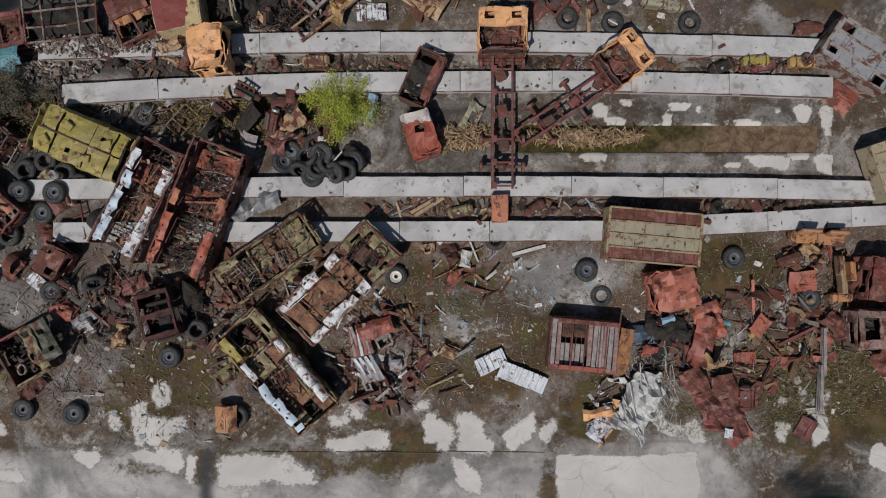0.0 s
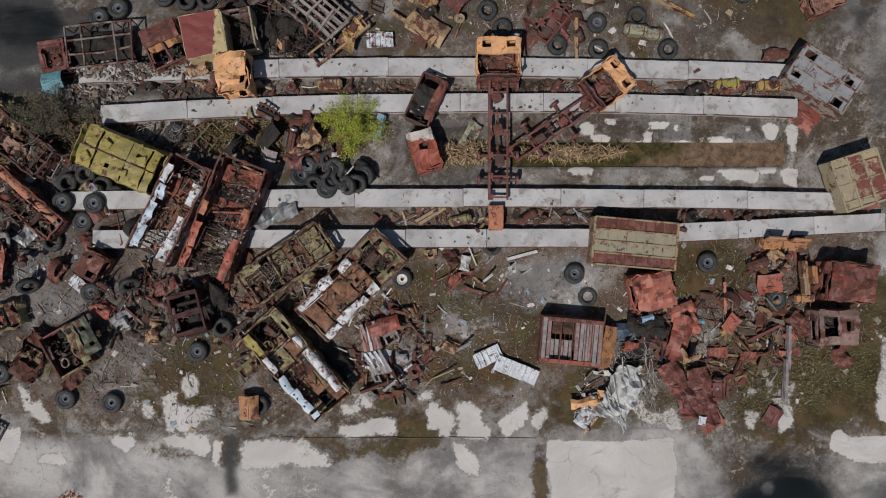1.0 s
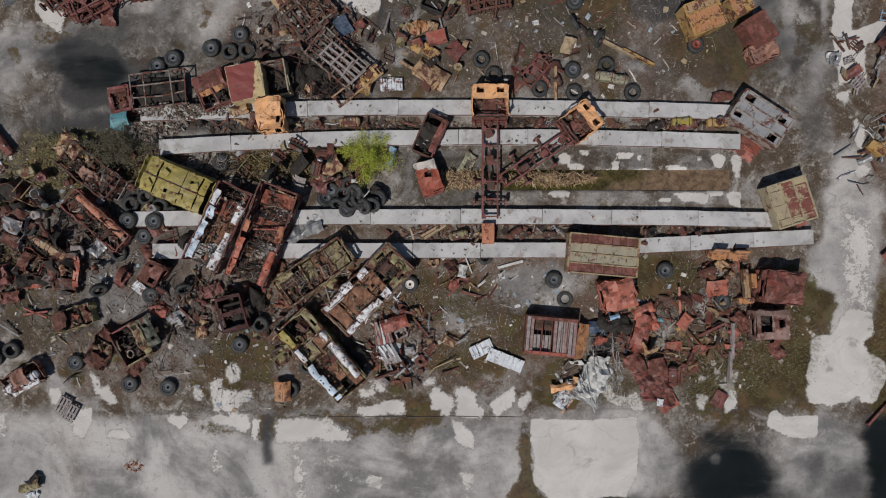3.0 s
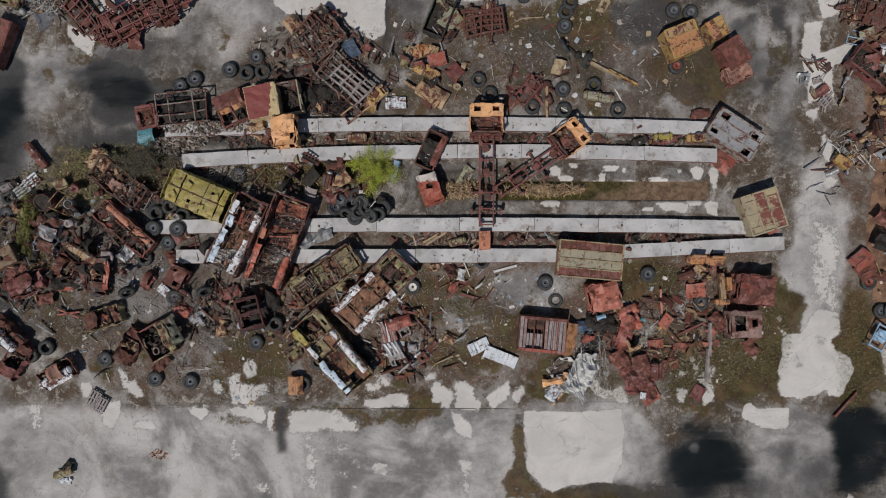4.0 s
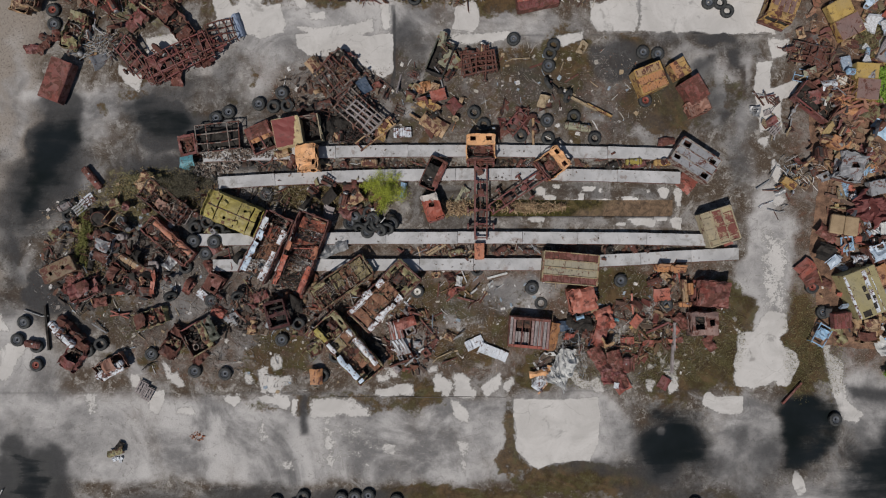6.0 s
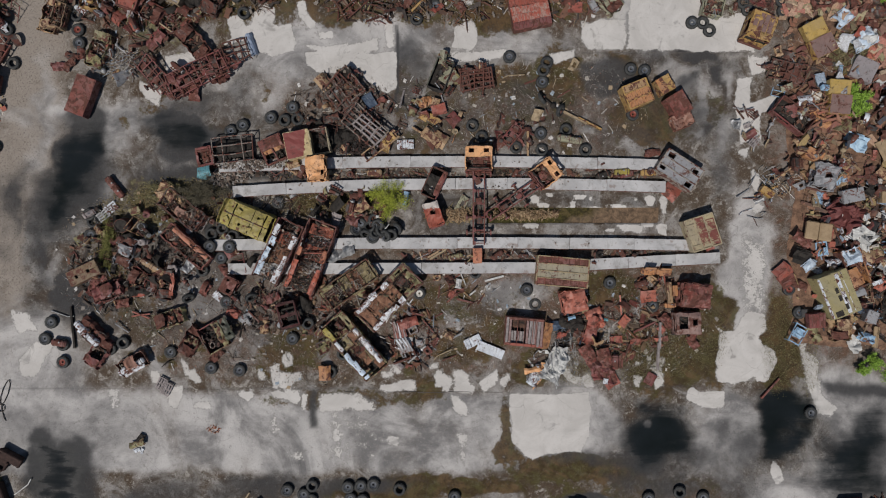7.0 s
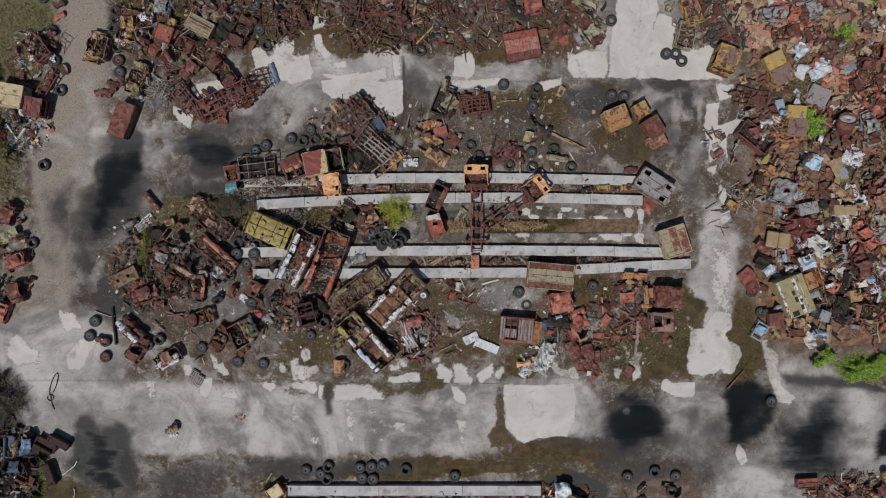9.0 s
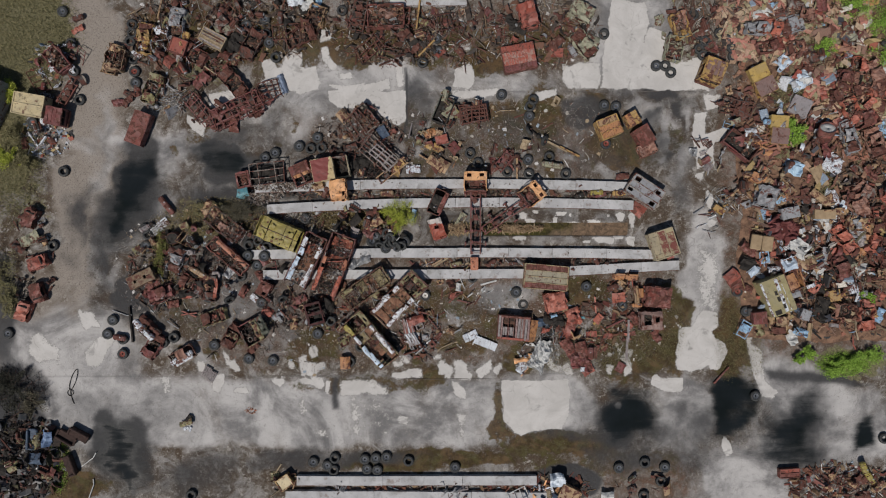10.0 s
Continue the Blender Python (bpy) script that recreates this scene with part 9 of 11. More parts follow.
sheet(bm, 2.0, 0.75, ((-0.6, -0.3, -0.2, 0.1), (0.3, 0.55, 0.0, 0.2)), 0.05, 0.14, 0.16, T(-0.1, 1.40, 0.78, -12), 9.0, 0.06)
part("dark_cover", bm, GREENDARK, truck)
bm = bmesh.new()
lathe(bm, [(0.22, 0.08), (0.27, 0.08), (0.27, -0.10), (0.22, -0.10)], 18)
bmesh.ops.transform(bm, matrix=T(0.55, -0.35, 0.62, 14, -8), verts=bm.verts)
part("fan_shroud", bm, PALESTEEL, truck)
hull(-22.35, 6.12, -38, 3.9, 1.7, 0.9, "rusted open cab and bed frame among weeds", DARKRUST, DARKRUST, None, seed=53, bits=(RUST, DARKRUST))
# upper left
box_body(-30.95, 15.85, 70, 3.3, 1.65, 0.85, "long dull red van box", MAROON, (RED,), 0, seed=61, z=0.2, rails=False)
chassis(-20.66, 17.80, 24, 6.9, "long rusted trailer skeleton with bare ribs", MAROON, 1.0, 0.8, 9, (-2.2, 0.6, 1.8), thick=0.16)
open_frame(-20.96, 17.65, 1.05, 25, 5.2, 2.1, 9, 4, MAROON, "rusted red ribs of a trailer bed", 0.09, 4, -3, 8, 0.5, 0.14)
open_frame(-17.70, 19.77, 0.9, 20, 2.0, 1.9, 4, 4, RUST, "torn end of a rusted trailer bed", 0.09, -12, 9, 9, 0.5, 0.2)
open_frame(-24.73, 17.68, 0.8, -50, 3.0, 1.4, 6, 3, MAROON, "crushed maroon frame at the end of a trailer", 0.09, 6, 8, 10, 0.5, 0.18)
chassis(-25.29, 17.96, -55, 3.4, "rusted truck frame at the roadside", DARKRUST, 1.2, 0.7, 5, (-0.8, 0.9))
hull(-32.88, 22.74, 75, 2.1, 1.0, 0.8, "tan and red stripped pickup body", DUSTOCHRE, DARKRUST, None, seed=63, ribs=False, bits=(DARKRUST, MAROON))
hull(-39.09, 22.73, -50, 2.6, 1.5, 0.9, "crushed red car body beside the earth road", MAROON, DARKRUST, None, seed=64, ribs=False, bits=(DARKRUST, DARKRUST, METAL))
chassis(-38.22, 19.38, 58, 2.6, "dull red short chassis", RED, 1.0, 0.6, 5)
box_body(-41.54, 18.05, -10, 3.0, 2.1, 1.2, "cream van box beside a shed", CREAM, (CREAM, CREAM), 0, seed=65, z=0.3)
cab(-39.09, 16.94, 0.3, 80, MAROON, "maroon cab standing before a cream van box", w=1.7, d=1.6, h=1.2, seed=66)
box_body(-46.0, 18.04, 68, 5.6, 2.6, 2.1, "shed with a blue-grey sheet roof", GREY, (paint("blue_grey_roof", (0.20, 0.25, 0.30), 0.1), paint("blue_grey_roof", (0.2, 0.25, 0.3))), 8, seed=67, z=0.0)
for k, (x, y, rz, mt, lb) in enumerate(((-42.04, 6.84, 65, RED, "dull red car shell at the yard edge"), (-41.28, 2.30, 25, BRIGHTRED, "crumpled red car shell at the yard edge"),
                                        (-41.29, -0.82, -72, RED, "narrow red car shell at the yard edge"), (-42.77, -2.64, 70, CORAL, "orange-red car shell at the yard edge"))):
    cab(x, y, 0.05, rz - 90, mt, lb, w=1.1, d=1.8, h=0.8, crumple=0.2, seed=70 + k, name="car_shell")
scrap("tank", "dark", -37.3, 27.1, 20, 0, 0, 0, 0, 0.9)
scrap("crumpled", "coral", -37.4, 26.0, 30, 0, 4, 4, 1, 0.6)
for k, (x, y) in enumerate(((-33.2, 18.5), (-32.4, 18.7), (-31.4, 19.7), (-32.2, 19.4))):
    scrap("crumpled", ("maroon", "rust", "red", "dark")[k], x, y, 50 * k, 0.1, 6, 6, k % 3, 0.6)
# upper strip
WORNRED = paint("worn_red_roof", (0.36, 0.085, 0.055), 0.42, rustcol=(0.30, 0.20, 0.17), scale=2.4)
box_body(7.45, 23.1, 11, 3.3, 2.6, 0.7, "flat worn red corrugated container roof", RED, (MAROON, WORNRED, WORNRED, BRIGHTRED), 11, seed=81, z=0.05, rails=False)
open_frame(-7.67, 24.05, 0.6, 35, 2.6, 1.6, 5, 3, RUST, "torn rusty body frame in the upper strip", 0.09, 5, -6, 20, 0.5, 0.2)
open_frame(-5.66, 23.48, 0.6, -20, 2.2, 1.3, 5, 3, DARKRUST, "torn rusty body frame in the upper strip", 0.09, 2, -2, 21, 0.5, 0.2)
open_frame(-5.09, 27.19, 0.6, 5, 2.8, 1.8, 5, 3, RED, "torn rusty body frame in the upper strip", 0.09, -1, 2, 22, 0.5, 0.2)
open_frame(-8.24, 26.90, 0.6, 80, 2.6, 1.5, 5, 3, DARKRUST, "torn rusty body frame in the upper strip", 0.09, -4, 6, 23, 0.5, 0.2)
open_frame(0.06, 26.64, 0.6, 10, 2.0, 1.6, 5, 3, DARKRUST, "torn rusty body frame in the upper strip", 0.09, -7, 10, 24, 0.5, 0.2)
cab(8.29, 27.28, 0.05, 15, BRIGHTRED, "orange-red tractor cab with dented roof", w=1.6, d=2.4, h=1.2, crumple=0.2, seed=82)
chassis(-8.78, 27.22, 80, 3.2, "rusted frame with axles", DARKRUST, 1.4, 0.7, 6, (-0.9, 0.9))
hull(-6.08, 27.15, 2, 3.6, 2.2, 0.9, "red truck bed with torn floor", RED, RUST, None, seed=83, ribs=False)
scrap("bar", "yellow", -2.70, 28.30, 82, 0.5)
scrap("bar", "yellow", -2.82, 27.15, 82, 0.5)
scrap("bar", "yellow", -1.95, 24.09, 45, 0.3)
hull(23.80, 26.31, -72, 2.6, 1.4, 0.8, "ochre stripped pickup bed", YELLOW, DARKRUST, None, seed=84, ribs=False, bits=(DARKRUST, RUST))
hull(23.19, 23.99, 78, 2.4, 1.6, 0.9, "grey-brown crushed cab body", GREENGREY, DARKRUST, None, seed=85, ribs=False, bits=(DARKRUST, DARKRUST, METAL))
cab(13.74, 27.66, 0.05, 60, GREENGREY, "crushed grey-green truck cab", w=1.6, d=2.2, h=1.0, crumple=0.3, seed=86)
scrap("bonnet", "green", 14.87, 24.89, -30, 0.2)
scrap("tank", "grey", 12.95, 23.90, -60)
scrap("panel", "bright", 11.38, 23.72, 0, 0.1, 0, 0, 1)
scrap("tank", "yellow", -30.09, 25.05, 88, 0.3)
scrap("tank", "yellow", -30.32, 24.48, 88, 0.3)
scrap("tank", "white", -28.65, 25.75, -20, 0.3)
scrap("bonnet", "white", -31.19, 23.90, 45)
box_body(-26.89, 24.03, -20, 1.6, 1.5, 0.8, "square rust-red box lid", RED, (BRIGHTRED,), 0, seed=87, z=0.2)
box_body(-23.41, 24.76, -28, 2.5, 1.4, 0.8, "flatbed of grey-brown boards", WOOD, (GREYWOOD, WOOD, GREYSTEEL, DARKRUST, GREYWOOD), 0, seed=88, z=0.3)
# right bank
scrap("bonnet", "bright", 29.35, 0.80, 40, 0.2)
scrap("bonnet", "red", 29.82, 0.04, 30, 0.1)


# ---- the scrap bank on the far side of the cross road ----
def bank(x, y):
    x, y = np.asarray(x, float), np.asarray(y, float)
    return (smooth((x - 28.5) / 5) * smooth((y + 7.0) / 3) * smooth((60 - x) / 8) * smooth((42 - y) / 6)) * (0.15 + 1.1 * fbm(x, y, 0.22, 4, 21))


def build_bank():
    xs, ys = np.arange(27, 62, 0.4), np.arange(-9, 44, 0.4)
    X, Y = np.meshgrid(xs, ys, indexing="ij")
    edge = 3.0 * (fbm(X, Y, 0.35, 5, 33) - 0.5)
    Z = bank(X, Y) - 0.06 - 0.4 * (1 - smooth((X - 29.0 + edge) / 2) * smooth((Y + 6.5 + 1.5 * edge) / 2) * smooth((58 + edge - X) / 2) * smooth((41 + edge - Y) / 2))
    ny = len(ys)
    i, j = np.meshgrid(np.arange(len(xs) - 1), np.arange(ny - 1), indexing="ij")
    a = (i * ny + j).ravel()
    me = bpy.data.meshes.new("scrap_bank")
    me.from_pydata(np.stack([X, Y, Z], -1).reshape(-1, 3).tolist(), [], np.stack([a, a + ny, a + ny + 1, a + 1], -1).tolist())
    me.materials.append(plain("rusty_soil", (0.068, 0.040, 0.028), (0.25, 0.150, 0.098), 1.6, 0.95, 0, 0.8))
    tagged(new("scrap_bank", me), "low bank of rusty soil and crushed scrap", "scrap bank", kind="stuff")


build_bank()
RUST_MIX = island("rust_shreds", [(0.12, 0.045, 0.026), (0.16, 0.06, 0.035), (0.075, 0.035, 0.025), (0.19, 0.085, 0.05), (0.20, 0.13, 0.075), (0.05, 0.032, 0.026),
                                  (0.15, 0.04, 0.032), (0.24, 0.17, 0.10), (0.10, 0.07, 0.05), (0.20, 0.07, 0.04), (0.17, 0.15, 0.12), (0.13, 0.035, 0.03)])
CHIP_MIX = island("litter_chips", [(0.12, 0.095, 0.075), (0.20, 0.17, 0.14), (0.09, 0.07, 0.06), (0.32, 0.29, 0.25), (0.13, 0.06, 0.04), (0.45, 0.43, 0.40), (0.07, 0.05, 0.04),
                                   (0.16, 0.13, 0.10), (0.22, 0.09, 0.05), (0.25, 0.24, 0.23)])
DARK_MIX = island("dark_shreds", [(0.035, 0.028, 0.025), (0.08, 0.045, 0.034), (0.13, 0.06, 0.042), (0.05, 0.045, 0.042), (0.10, 0.035, 0.03), (0.16, 0.12, 0.09), (0.025, 0.022, 0.022), (0.20, 0.18, 0.16), (0.07, 0.05, 0.04), (0.15, 0.07, 0.045)])
BANK_MIX = island("bank_shreds", [(0.24, 0.095, 0.066), (0.28, 0.13, 0.085), (0.11, 0.065, 0.050), (0.29, 0.165, 0.11), (0.36, 0.29, 0.20), (0.045, 0.036, 0.032), (0.25, 0.075, 0.056), (0.16, 0.14, 0.085), (0.19, 0.165, 0.135),
                                 (0.20, 0.095, 0.068), (0.19, 0.085, 0.06), (0.14, 0.05, 0.046), (0.07, 0.055, 0.045), (0.12, 0.09, 0.07), (0.03, 0.03, 0.035), (0.25, 0.135, 0.09)], patchy=True)
PALE_MIX = island("pale_chips", [(0.55, 0.54, 0.52), (0.42, 0.40, 0.36), (0.30, 0.28, 0.26), (0.62, 0.62, 0.62), (0.36, 0.28, 0.18), (0.30, 0.38, 0.46)])
DUMP_MIX = island("dump_rags", [(0.012, 0.014, 0.018), (0.03, 0.035, 0.05), (0.02, 0.02, 0.02), (0.06, 0.02, 0.02), (0.10, 0.04, 0.03), (0.015, 0.018, 0.016), (0.03, 0.04, 0.05), (0.22, 0.22, 0.22), (0.05, 0.05, 0.025), (0.025, 0.02, 0.018)])
DUST_MIX = island("dusty_rust", [(0.46, 0.30, 0.22), (0.40, 0.22, 0.16), (0.48, 0.37, 0.26), (0.44, 0.19, 0.15), (0.36, 0.32, 0.20), (0.40, 0.27, 0.18), (0.30, 0.28, 0.16), (0.22, 0.13, 0.10)])
CLOTH_MIX = island("rag_bits", [(0.55, 0.58, 0.62), (0.28, 0.36, 0.46), (0.05, 0.06, 0.08), (0.60, 0.57, 0.52), (0.40, 0.30, 0.14), (0.03, 0.035, 0.04), (0.33, 0.10, 0.07)], 0.8)

CLEAR = [(34.36, 5.75, 1.9, 1.4), (35.62, 11.99, 1.0, 1.2), (32.44, 4.59, 1.2, 0.8), (33.69, -0.20, 1.5, 2.3), (32.83, 9.25, 1.1, 1.2), (38.30, 14.90, 1.2, 1.2), (32.60, 21.17, 1.1, 1.5), (27.52, 22.03, 1.3, 1.4),
         (44.45, 25.55, 1.8, 3.2), (41.04, 28.27, 1.3, 1.4), (33.84, 18.96, 1.9, 1.5), (37.91, 23.50, 1.7, 1.6), (35.43, 15.65, 1.2, 1.2), (34.46, 10.82, 1.5, 0.8), (42.61, -1.25, 0.8, 0.5), (42.06, -7.98, 3.4, 1.3), (39.72, 11.88, 0.8, 1.0)]
CLEAR += [(31.9, 21.5, 1.6, 1.6), (36.1, 20.8, 1.3, 1.1), (36.0, 18.2, 1.2, 1.1), (33.8, 15.9, 1.1, 1.7), (38.2, 14.4, 1.5, 1.5), (38.0, 11.0, 0.9, 1.3), (30.0, 14.2, 1.7, 2.0), (29.8, 18.0, 1.4, 1.6),
          (32.4, 8.9, 1.4, 1.4), (34.8, 7.4, 1.0, 0.9), (38.1, 8.9, 1.3, 1.0), (38.5, 7.2, 1.3, 0.8), (35.9, 4.0, 1.1, 1.2), (34.9, 1.2, 1.5, 2.0), (31.1, 1.9, 1.4, 1.3), (29.6, 0.6, 1.3, 1.4), (30.4, -2.2, 1.6, 1.8), (38.0, -2.8, 1.2, 1.6), (40.7, 25.4, 1.4, 1.4), (28.6, 8.2, 1.7, 1.4)]
STRAW_REED = island("reed_stalks", [(0.42, 0.30, 0.17), (0.30, 0.21, 0.12), (0.50, 0.38, 0.24), (0.24, 0.15, 0.09)])
RIGHT = [(36.72, 27.56, 9, 4), (38.4, 11.0, 7.5, 16), (32.6, 17.68, 3.2, 9), (34.0, 4.30, 3, 6), (42.66, 11.88, 6, 18), (39.78, 1.38, 5.5, 5)]
YARD = [(-3.46, -3.17, 9, 4.5), (3.17, -3.17, 8, 4.5), (14.38, -3.99, 8, 5), (18.95, -3.15, 5, 5), (-20.01, -3.18, 8, 5), (-27.04, 1.77, 7, 6), (-12.57, -6.49, 6, 3),
        (-1.00, 14.66, 9, 3), (8.96, 15.09, 9, 4), (-9.28, 14.64, 5, 4), (-9.27, 6.56, 6, 1.6), (-22.09, 6.75, 6, 2)]
RUBBLE_MIX = island("rubble_bits", [(0.30, 0.28, 0.26), (0.18, 0.16, 0.14), (0.40, 0.39, 0.37), (0.10, 0.075, 0.06), (0.24, 0.19, 0.16), (0.06, 0.05, 0.045)])
STRAW_MIX = island("straw_bits", [(0.28, 0.26, 0.235), (0.38, 0.36, 0.33), (0.18, 0.16, 0.14), (0.23, 0.21, 0.185), (0.44, 0.42, 0.40)])
LEFT = [(-26.44, 1.74, 5.0, 3.2), (-29.11, 1.29, 3.5, 4), (-15.05, -2.56, 3, 2), (-18.79, 6.34, 5, 1.6), (-9.28, 14.64, 4, 3)]
HEAPS = [(14.80, -4.40, 4.5, 2.6), (18.95, -1.49, 2.6, 2.4), (-8.43, -1.93, 4.5, 2.5), (-2.63, -4.83, 2, 3)]
GAPS = [(-11.76, 9.17, 5, 0.5), (-3.48, 9.18, 5, 0.5), (6.89, 9.20, 5, 0.5), (14.37, 9.21, 4, 0.5), (-0.15, 2.18, 3.5, 0.5), (6.90, 2.19, 4, 0.5), (16.45, 2.32, 5, 0.4)]
NORTH = [(-25.89, 25.64, 7, 4.5), (-17.83, 26.81, 5, 4), (-6.29, 26.27, 6, 4), (0.65, 25.72, 6, 3.5), (9.93, 25.74, 6, 3.5), (27.38, 26.95, 4, 3)]
DUMP = [(-43.06, -17.71, 4.2, 4.5)]
SOUTH = [(41.07, -20.88, 6, 2.5), (0.66, -21.34, 12, 1.2), (11.16, -21.08, 4, 1.5)]
strew("scrap_shreds", "torn rusty sheet scrap strewn over a bank", "scrap", BANK_MIX, RIGHT, 3500, 0.08, 1.0, 0.06, (0.10, 0.55), 3, bank, 0.2, 0.3, CLEAR)
strew("scrap_shreds", "dark torn scrap between the wrecks", "scrap", DARK_MIX, LEFT, 1150, 0.12, 0.9, 0.10, (0.08, 0.5), 16, None, 0.4, 0.4)
strew("bent_strips", "long bent rusty strips over the bank", "scrap", BANK_MIX, RIGHT, 520, 0.5, 2.0, 0.04, (0.04, 0.13), 17, lambda x, y: bank(x, y) + 0.1, 0.3, 0.45, CLEAR)
strew("scrap_shreds", "dark rags and broken furniture in a dump", "scrap", DUMP_MIX, DUMP, 1300, 0.12, 1.1, 0.15, (0.1, 0.7), 18, None, 0.5, 0.3)
strew("scrap_shreds", "dusty pale-brown sheet scrap over the upper bank", "scrap", DUST_MIX, [(35.55, 26.98, 8, 4.5), (32.0, 25.5, 3.5, 3), (41.44, 21.61, 5, 6)], 2300, 0.15, 1.6, 0.05, (0.1, 0.5), 20, lambda x, y: bank(x, y) + 0.12, 0.2, 0.3, CLEAR)
strew("thin_rods", "thin rusty rods and wire ends among the wrecks", "scrap", RUST_MIX, HEAPS + NORTH + SOUTH, 1500, 0.4, 1.7, 0.05, (0.03, 0.06), 12, None, 0.25, 0.15)
strew("bright_trim", "bright strips of trim among the wrecks", "scrap", PALE_MIX, HEAPS + NORTH + SOUTH, 500, 0.3, 1.2, 0.05, (0.03, 0.10), 13, None, 0.3, 0.1)
strew("rags", "rags and plastic bits among the scrap", "litter", CLOTH_MIX, RIGHT, 170, 0.3, 1.3, 0.25, (0.4, 0.9), 4, lambda x, y: bank(x, y) + 0.15, 0.5)
strew("scrap_shreds", "rusty scrap pieces between the wrecks", "scrap", RUST_MIX, HEAPS + SOUTH, 1900, 0.12, 0.8, 0.12, (0.1, 0.6), 5, None, 0.35, 0.25)
strew("scrap_shreds", "dark rusty scrap pieces along the upper road", "scrap", DARK_MIX, NORTH, 1700, 0.12, 1.1, 0.10, (0.06, 0.5), 15, None, 0.4, 0.4)
# scrap in the gaps; its dark tones also carry the beams' shadows
strew("scrap_shreds", "rusty scrap between the concrete beams, darkened for the shade there", "scrap", DARK_MIX, GAPS, 800, 0.12, 0.6, 0.15, (0.15, 0.7), 6, None, 0.3, 0.2)
strew("litter", "small chips and litter over the yard", "litter", CHIP_MIX, YARD + GAPS + NORTH + SOUTH, 15000, 0.03, 0.13, 0.2, (0.12, 0.8), 7, None, 0.4, 0.2)
strew("sticks", "pale sticks and broken trim on the ground", "litter", PALE_MIX, YARD + GAPS + NORTH + SOUTH, 500, 0.2, 0.9, 0.05, (0.04, 0.10), 8, None, 0.15, 0.1)
strew("straw", "dry pale straw and stalks over the ground", "straw", STRAW_MIX, YARD, 11000, 0.06, 0.24, 0.08, (0.05, 0.12), 11, None, 0.15, 0.25)
strew("pale_chips", "pale paper and plaster chips on the ground", "litter", PALE_MIX, YARD + NORTH + SOUTH, 1300, 0.06, 0.36, 0.1, (0.4, 0.9), 9, None, 0.15)
strew("pale_chips", "bright trash strewn beside the earth road", "litter", CLOTH_MIX, [(-40.58, 15.25, 2.6, 2.2), (-40.26, 22.72, 2, 2)], 500, 0.08, 0.5, 0.15, (0.3, 0.9), 10)

strew("rubble", "crumbled concrete and dirt lying on a broken beam", "rubble", RUBBLE_MIX, [(-17.2, 10.0, 2.4, 0.5), (-14.2, 10.1, 2.0, 0.4)], 1100, 0.03, 0.24, 0.5, (0.4, 1.0), 34, lambda x, y: 0.44, 0.5)
strew("rubble", "dark crumbs and dirt lying on the concrete beams", "rubble", RUBBLE_MIX, [(-2.0, 10.25, 9.0, 0.35), (9.0, 10.2, 7.0, 0.35), (-5.0, 8.15, 10.0, 0.35), (8.0, 8.4, 9.0, 0.35), (1.0, 3.25, 16.0, 0.35), (2.0, 1.05, 6.0, 0.3), (16.0, 1.55, 6.0, 0.3)], 420, 0.03, 0.16, 0.4, (0.3, 1.0), 35, lambda x, y: 0.44, 0.3)
strew("rubble", "pale broken rubble at the end of a beam", "rubble", RUBBLE_MIX, [(-18.17, 9.44, 1.7, 0.9), (-19.12, 8.90, 1.2, 0.8)], 700, 0.04, 0.30, 0.5, (0.4, 1.0), 14, None, 0.5)

tangle("bent wires and thin rods among the wrecks", WIRE_MIX, HEAPS + LEFT + NORTH + [(-10.93, 6.76, 5, 1.4), (-20.01, -3.18, 6, 4)], 2600, 0.4, 2.2, 0.012, 61, 0.5, 0.5)
tangle("thin rusty wires over the scrap bank", WIRE_MIX, RIGHT, 1800, 0.5, 2.5, 0.014, 62, 0.5, 0.5, bank)
tangle("bright tangle of pale wire beside a boarded box", PALE_MIX, [(10.40, -5.53, 0.9, 1.3), (10.93, -6.67, 0.7, 0.9)], 130, 0.6, 2.4, 0.014, 63, 0.6, 0.6)
tangle("fine dry roots and wire ends on the ground", STRAW_MIX, YARD, 2600, 0.3, 1.1, 0.006, 64, 0.08, 0.6, None, "dry_stalks", "straw")

# ---- fields of loose scrap ----
junk(-26.44, 2.19, 5.4, 3.2, 40, GRIMY, KINDS, 1, -20, 0.7, 25)
junk(-29.55, 1.74, 4.0, 4.5, 16, GRIMY + ["tan"] * 2, KINDS, 2, 0, 0.5)
junk(-24.21, -4.94, 5.5, 2.4, 6, GRIMY + ["olive"] * 3, KINDS, 3, 0, 0.4)
junk(-16.21, -2.70, 2.6, 2.2, 11, GRIMY, KINDS, 4, 0, 0.4)
junk(-22.89, 5.30, 5.0, 2.2, 22, GRIMY + ["olive"] * 4, KINDS, 5, -25, 0.5)
junk(-8.21, 14.68, 3.6, 3.6, 28, GRIMY + ["tan", "olive", "wood"], KINDS, 6, -40, 0.6)
junk(-1.08, 14.69, 3.0, 2.6, 22, GRIMY + ["tan", "wood", "amber"], KINDS, 7, -40, 0.4)
junk(2.70, 17.59, 1.8, 1.0, 20, ["rust", "dark", "tan", "dark"], ["engine", "axle", "spring", "panel"], 8, 0, 0.4)
junk(0.25, 18.03, 1.0, 1.8, 14, ["dark", "olive", "black", "black"], KINDS, 9, 0, 0.4)
junk(6.05, 12.25, 1.5, 1.2, 12, ["dark", "rust", "maroon", "black"], KINDS, 10)
junk(9.62, 16.04, 6, 3.5, 14, ["dark", "rust", "wood"], ["pipe", "plank", "panel", "spring"], 11)
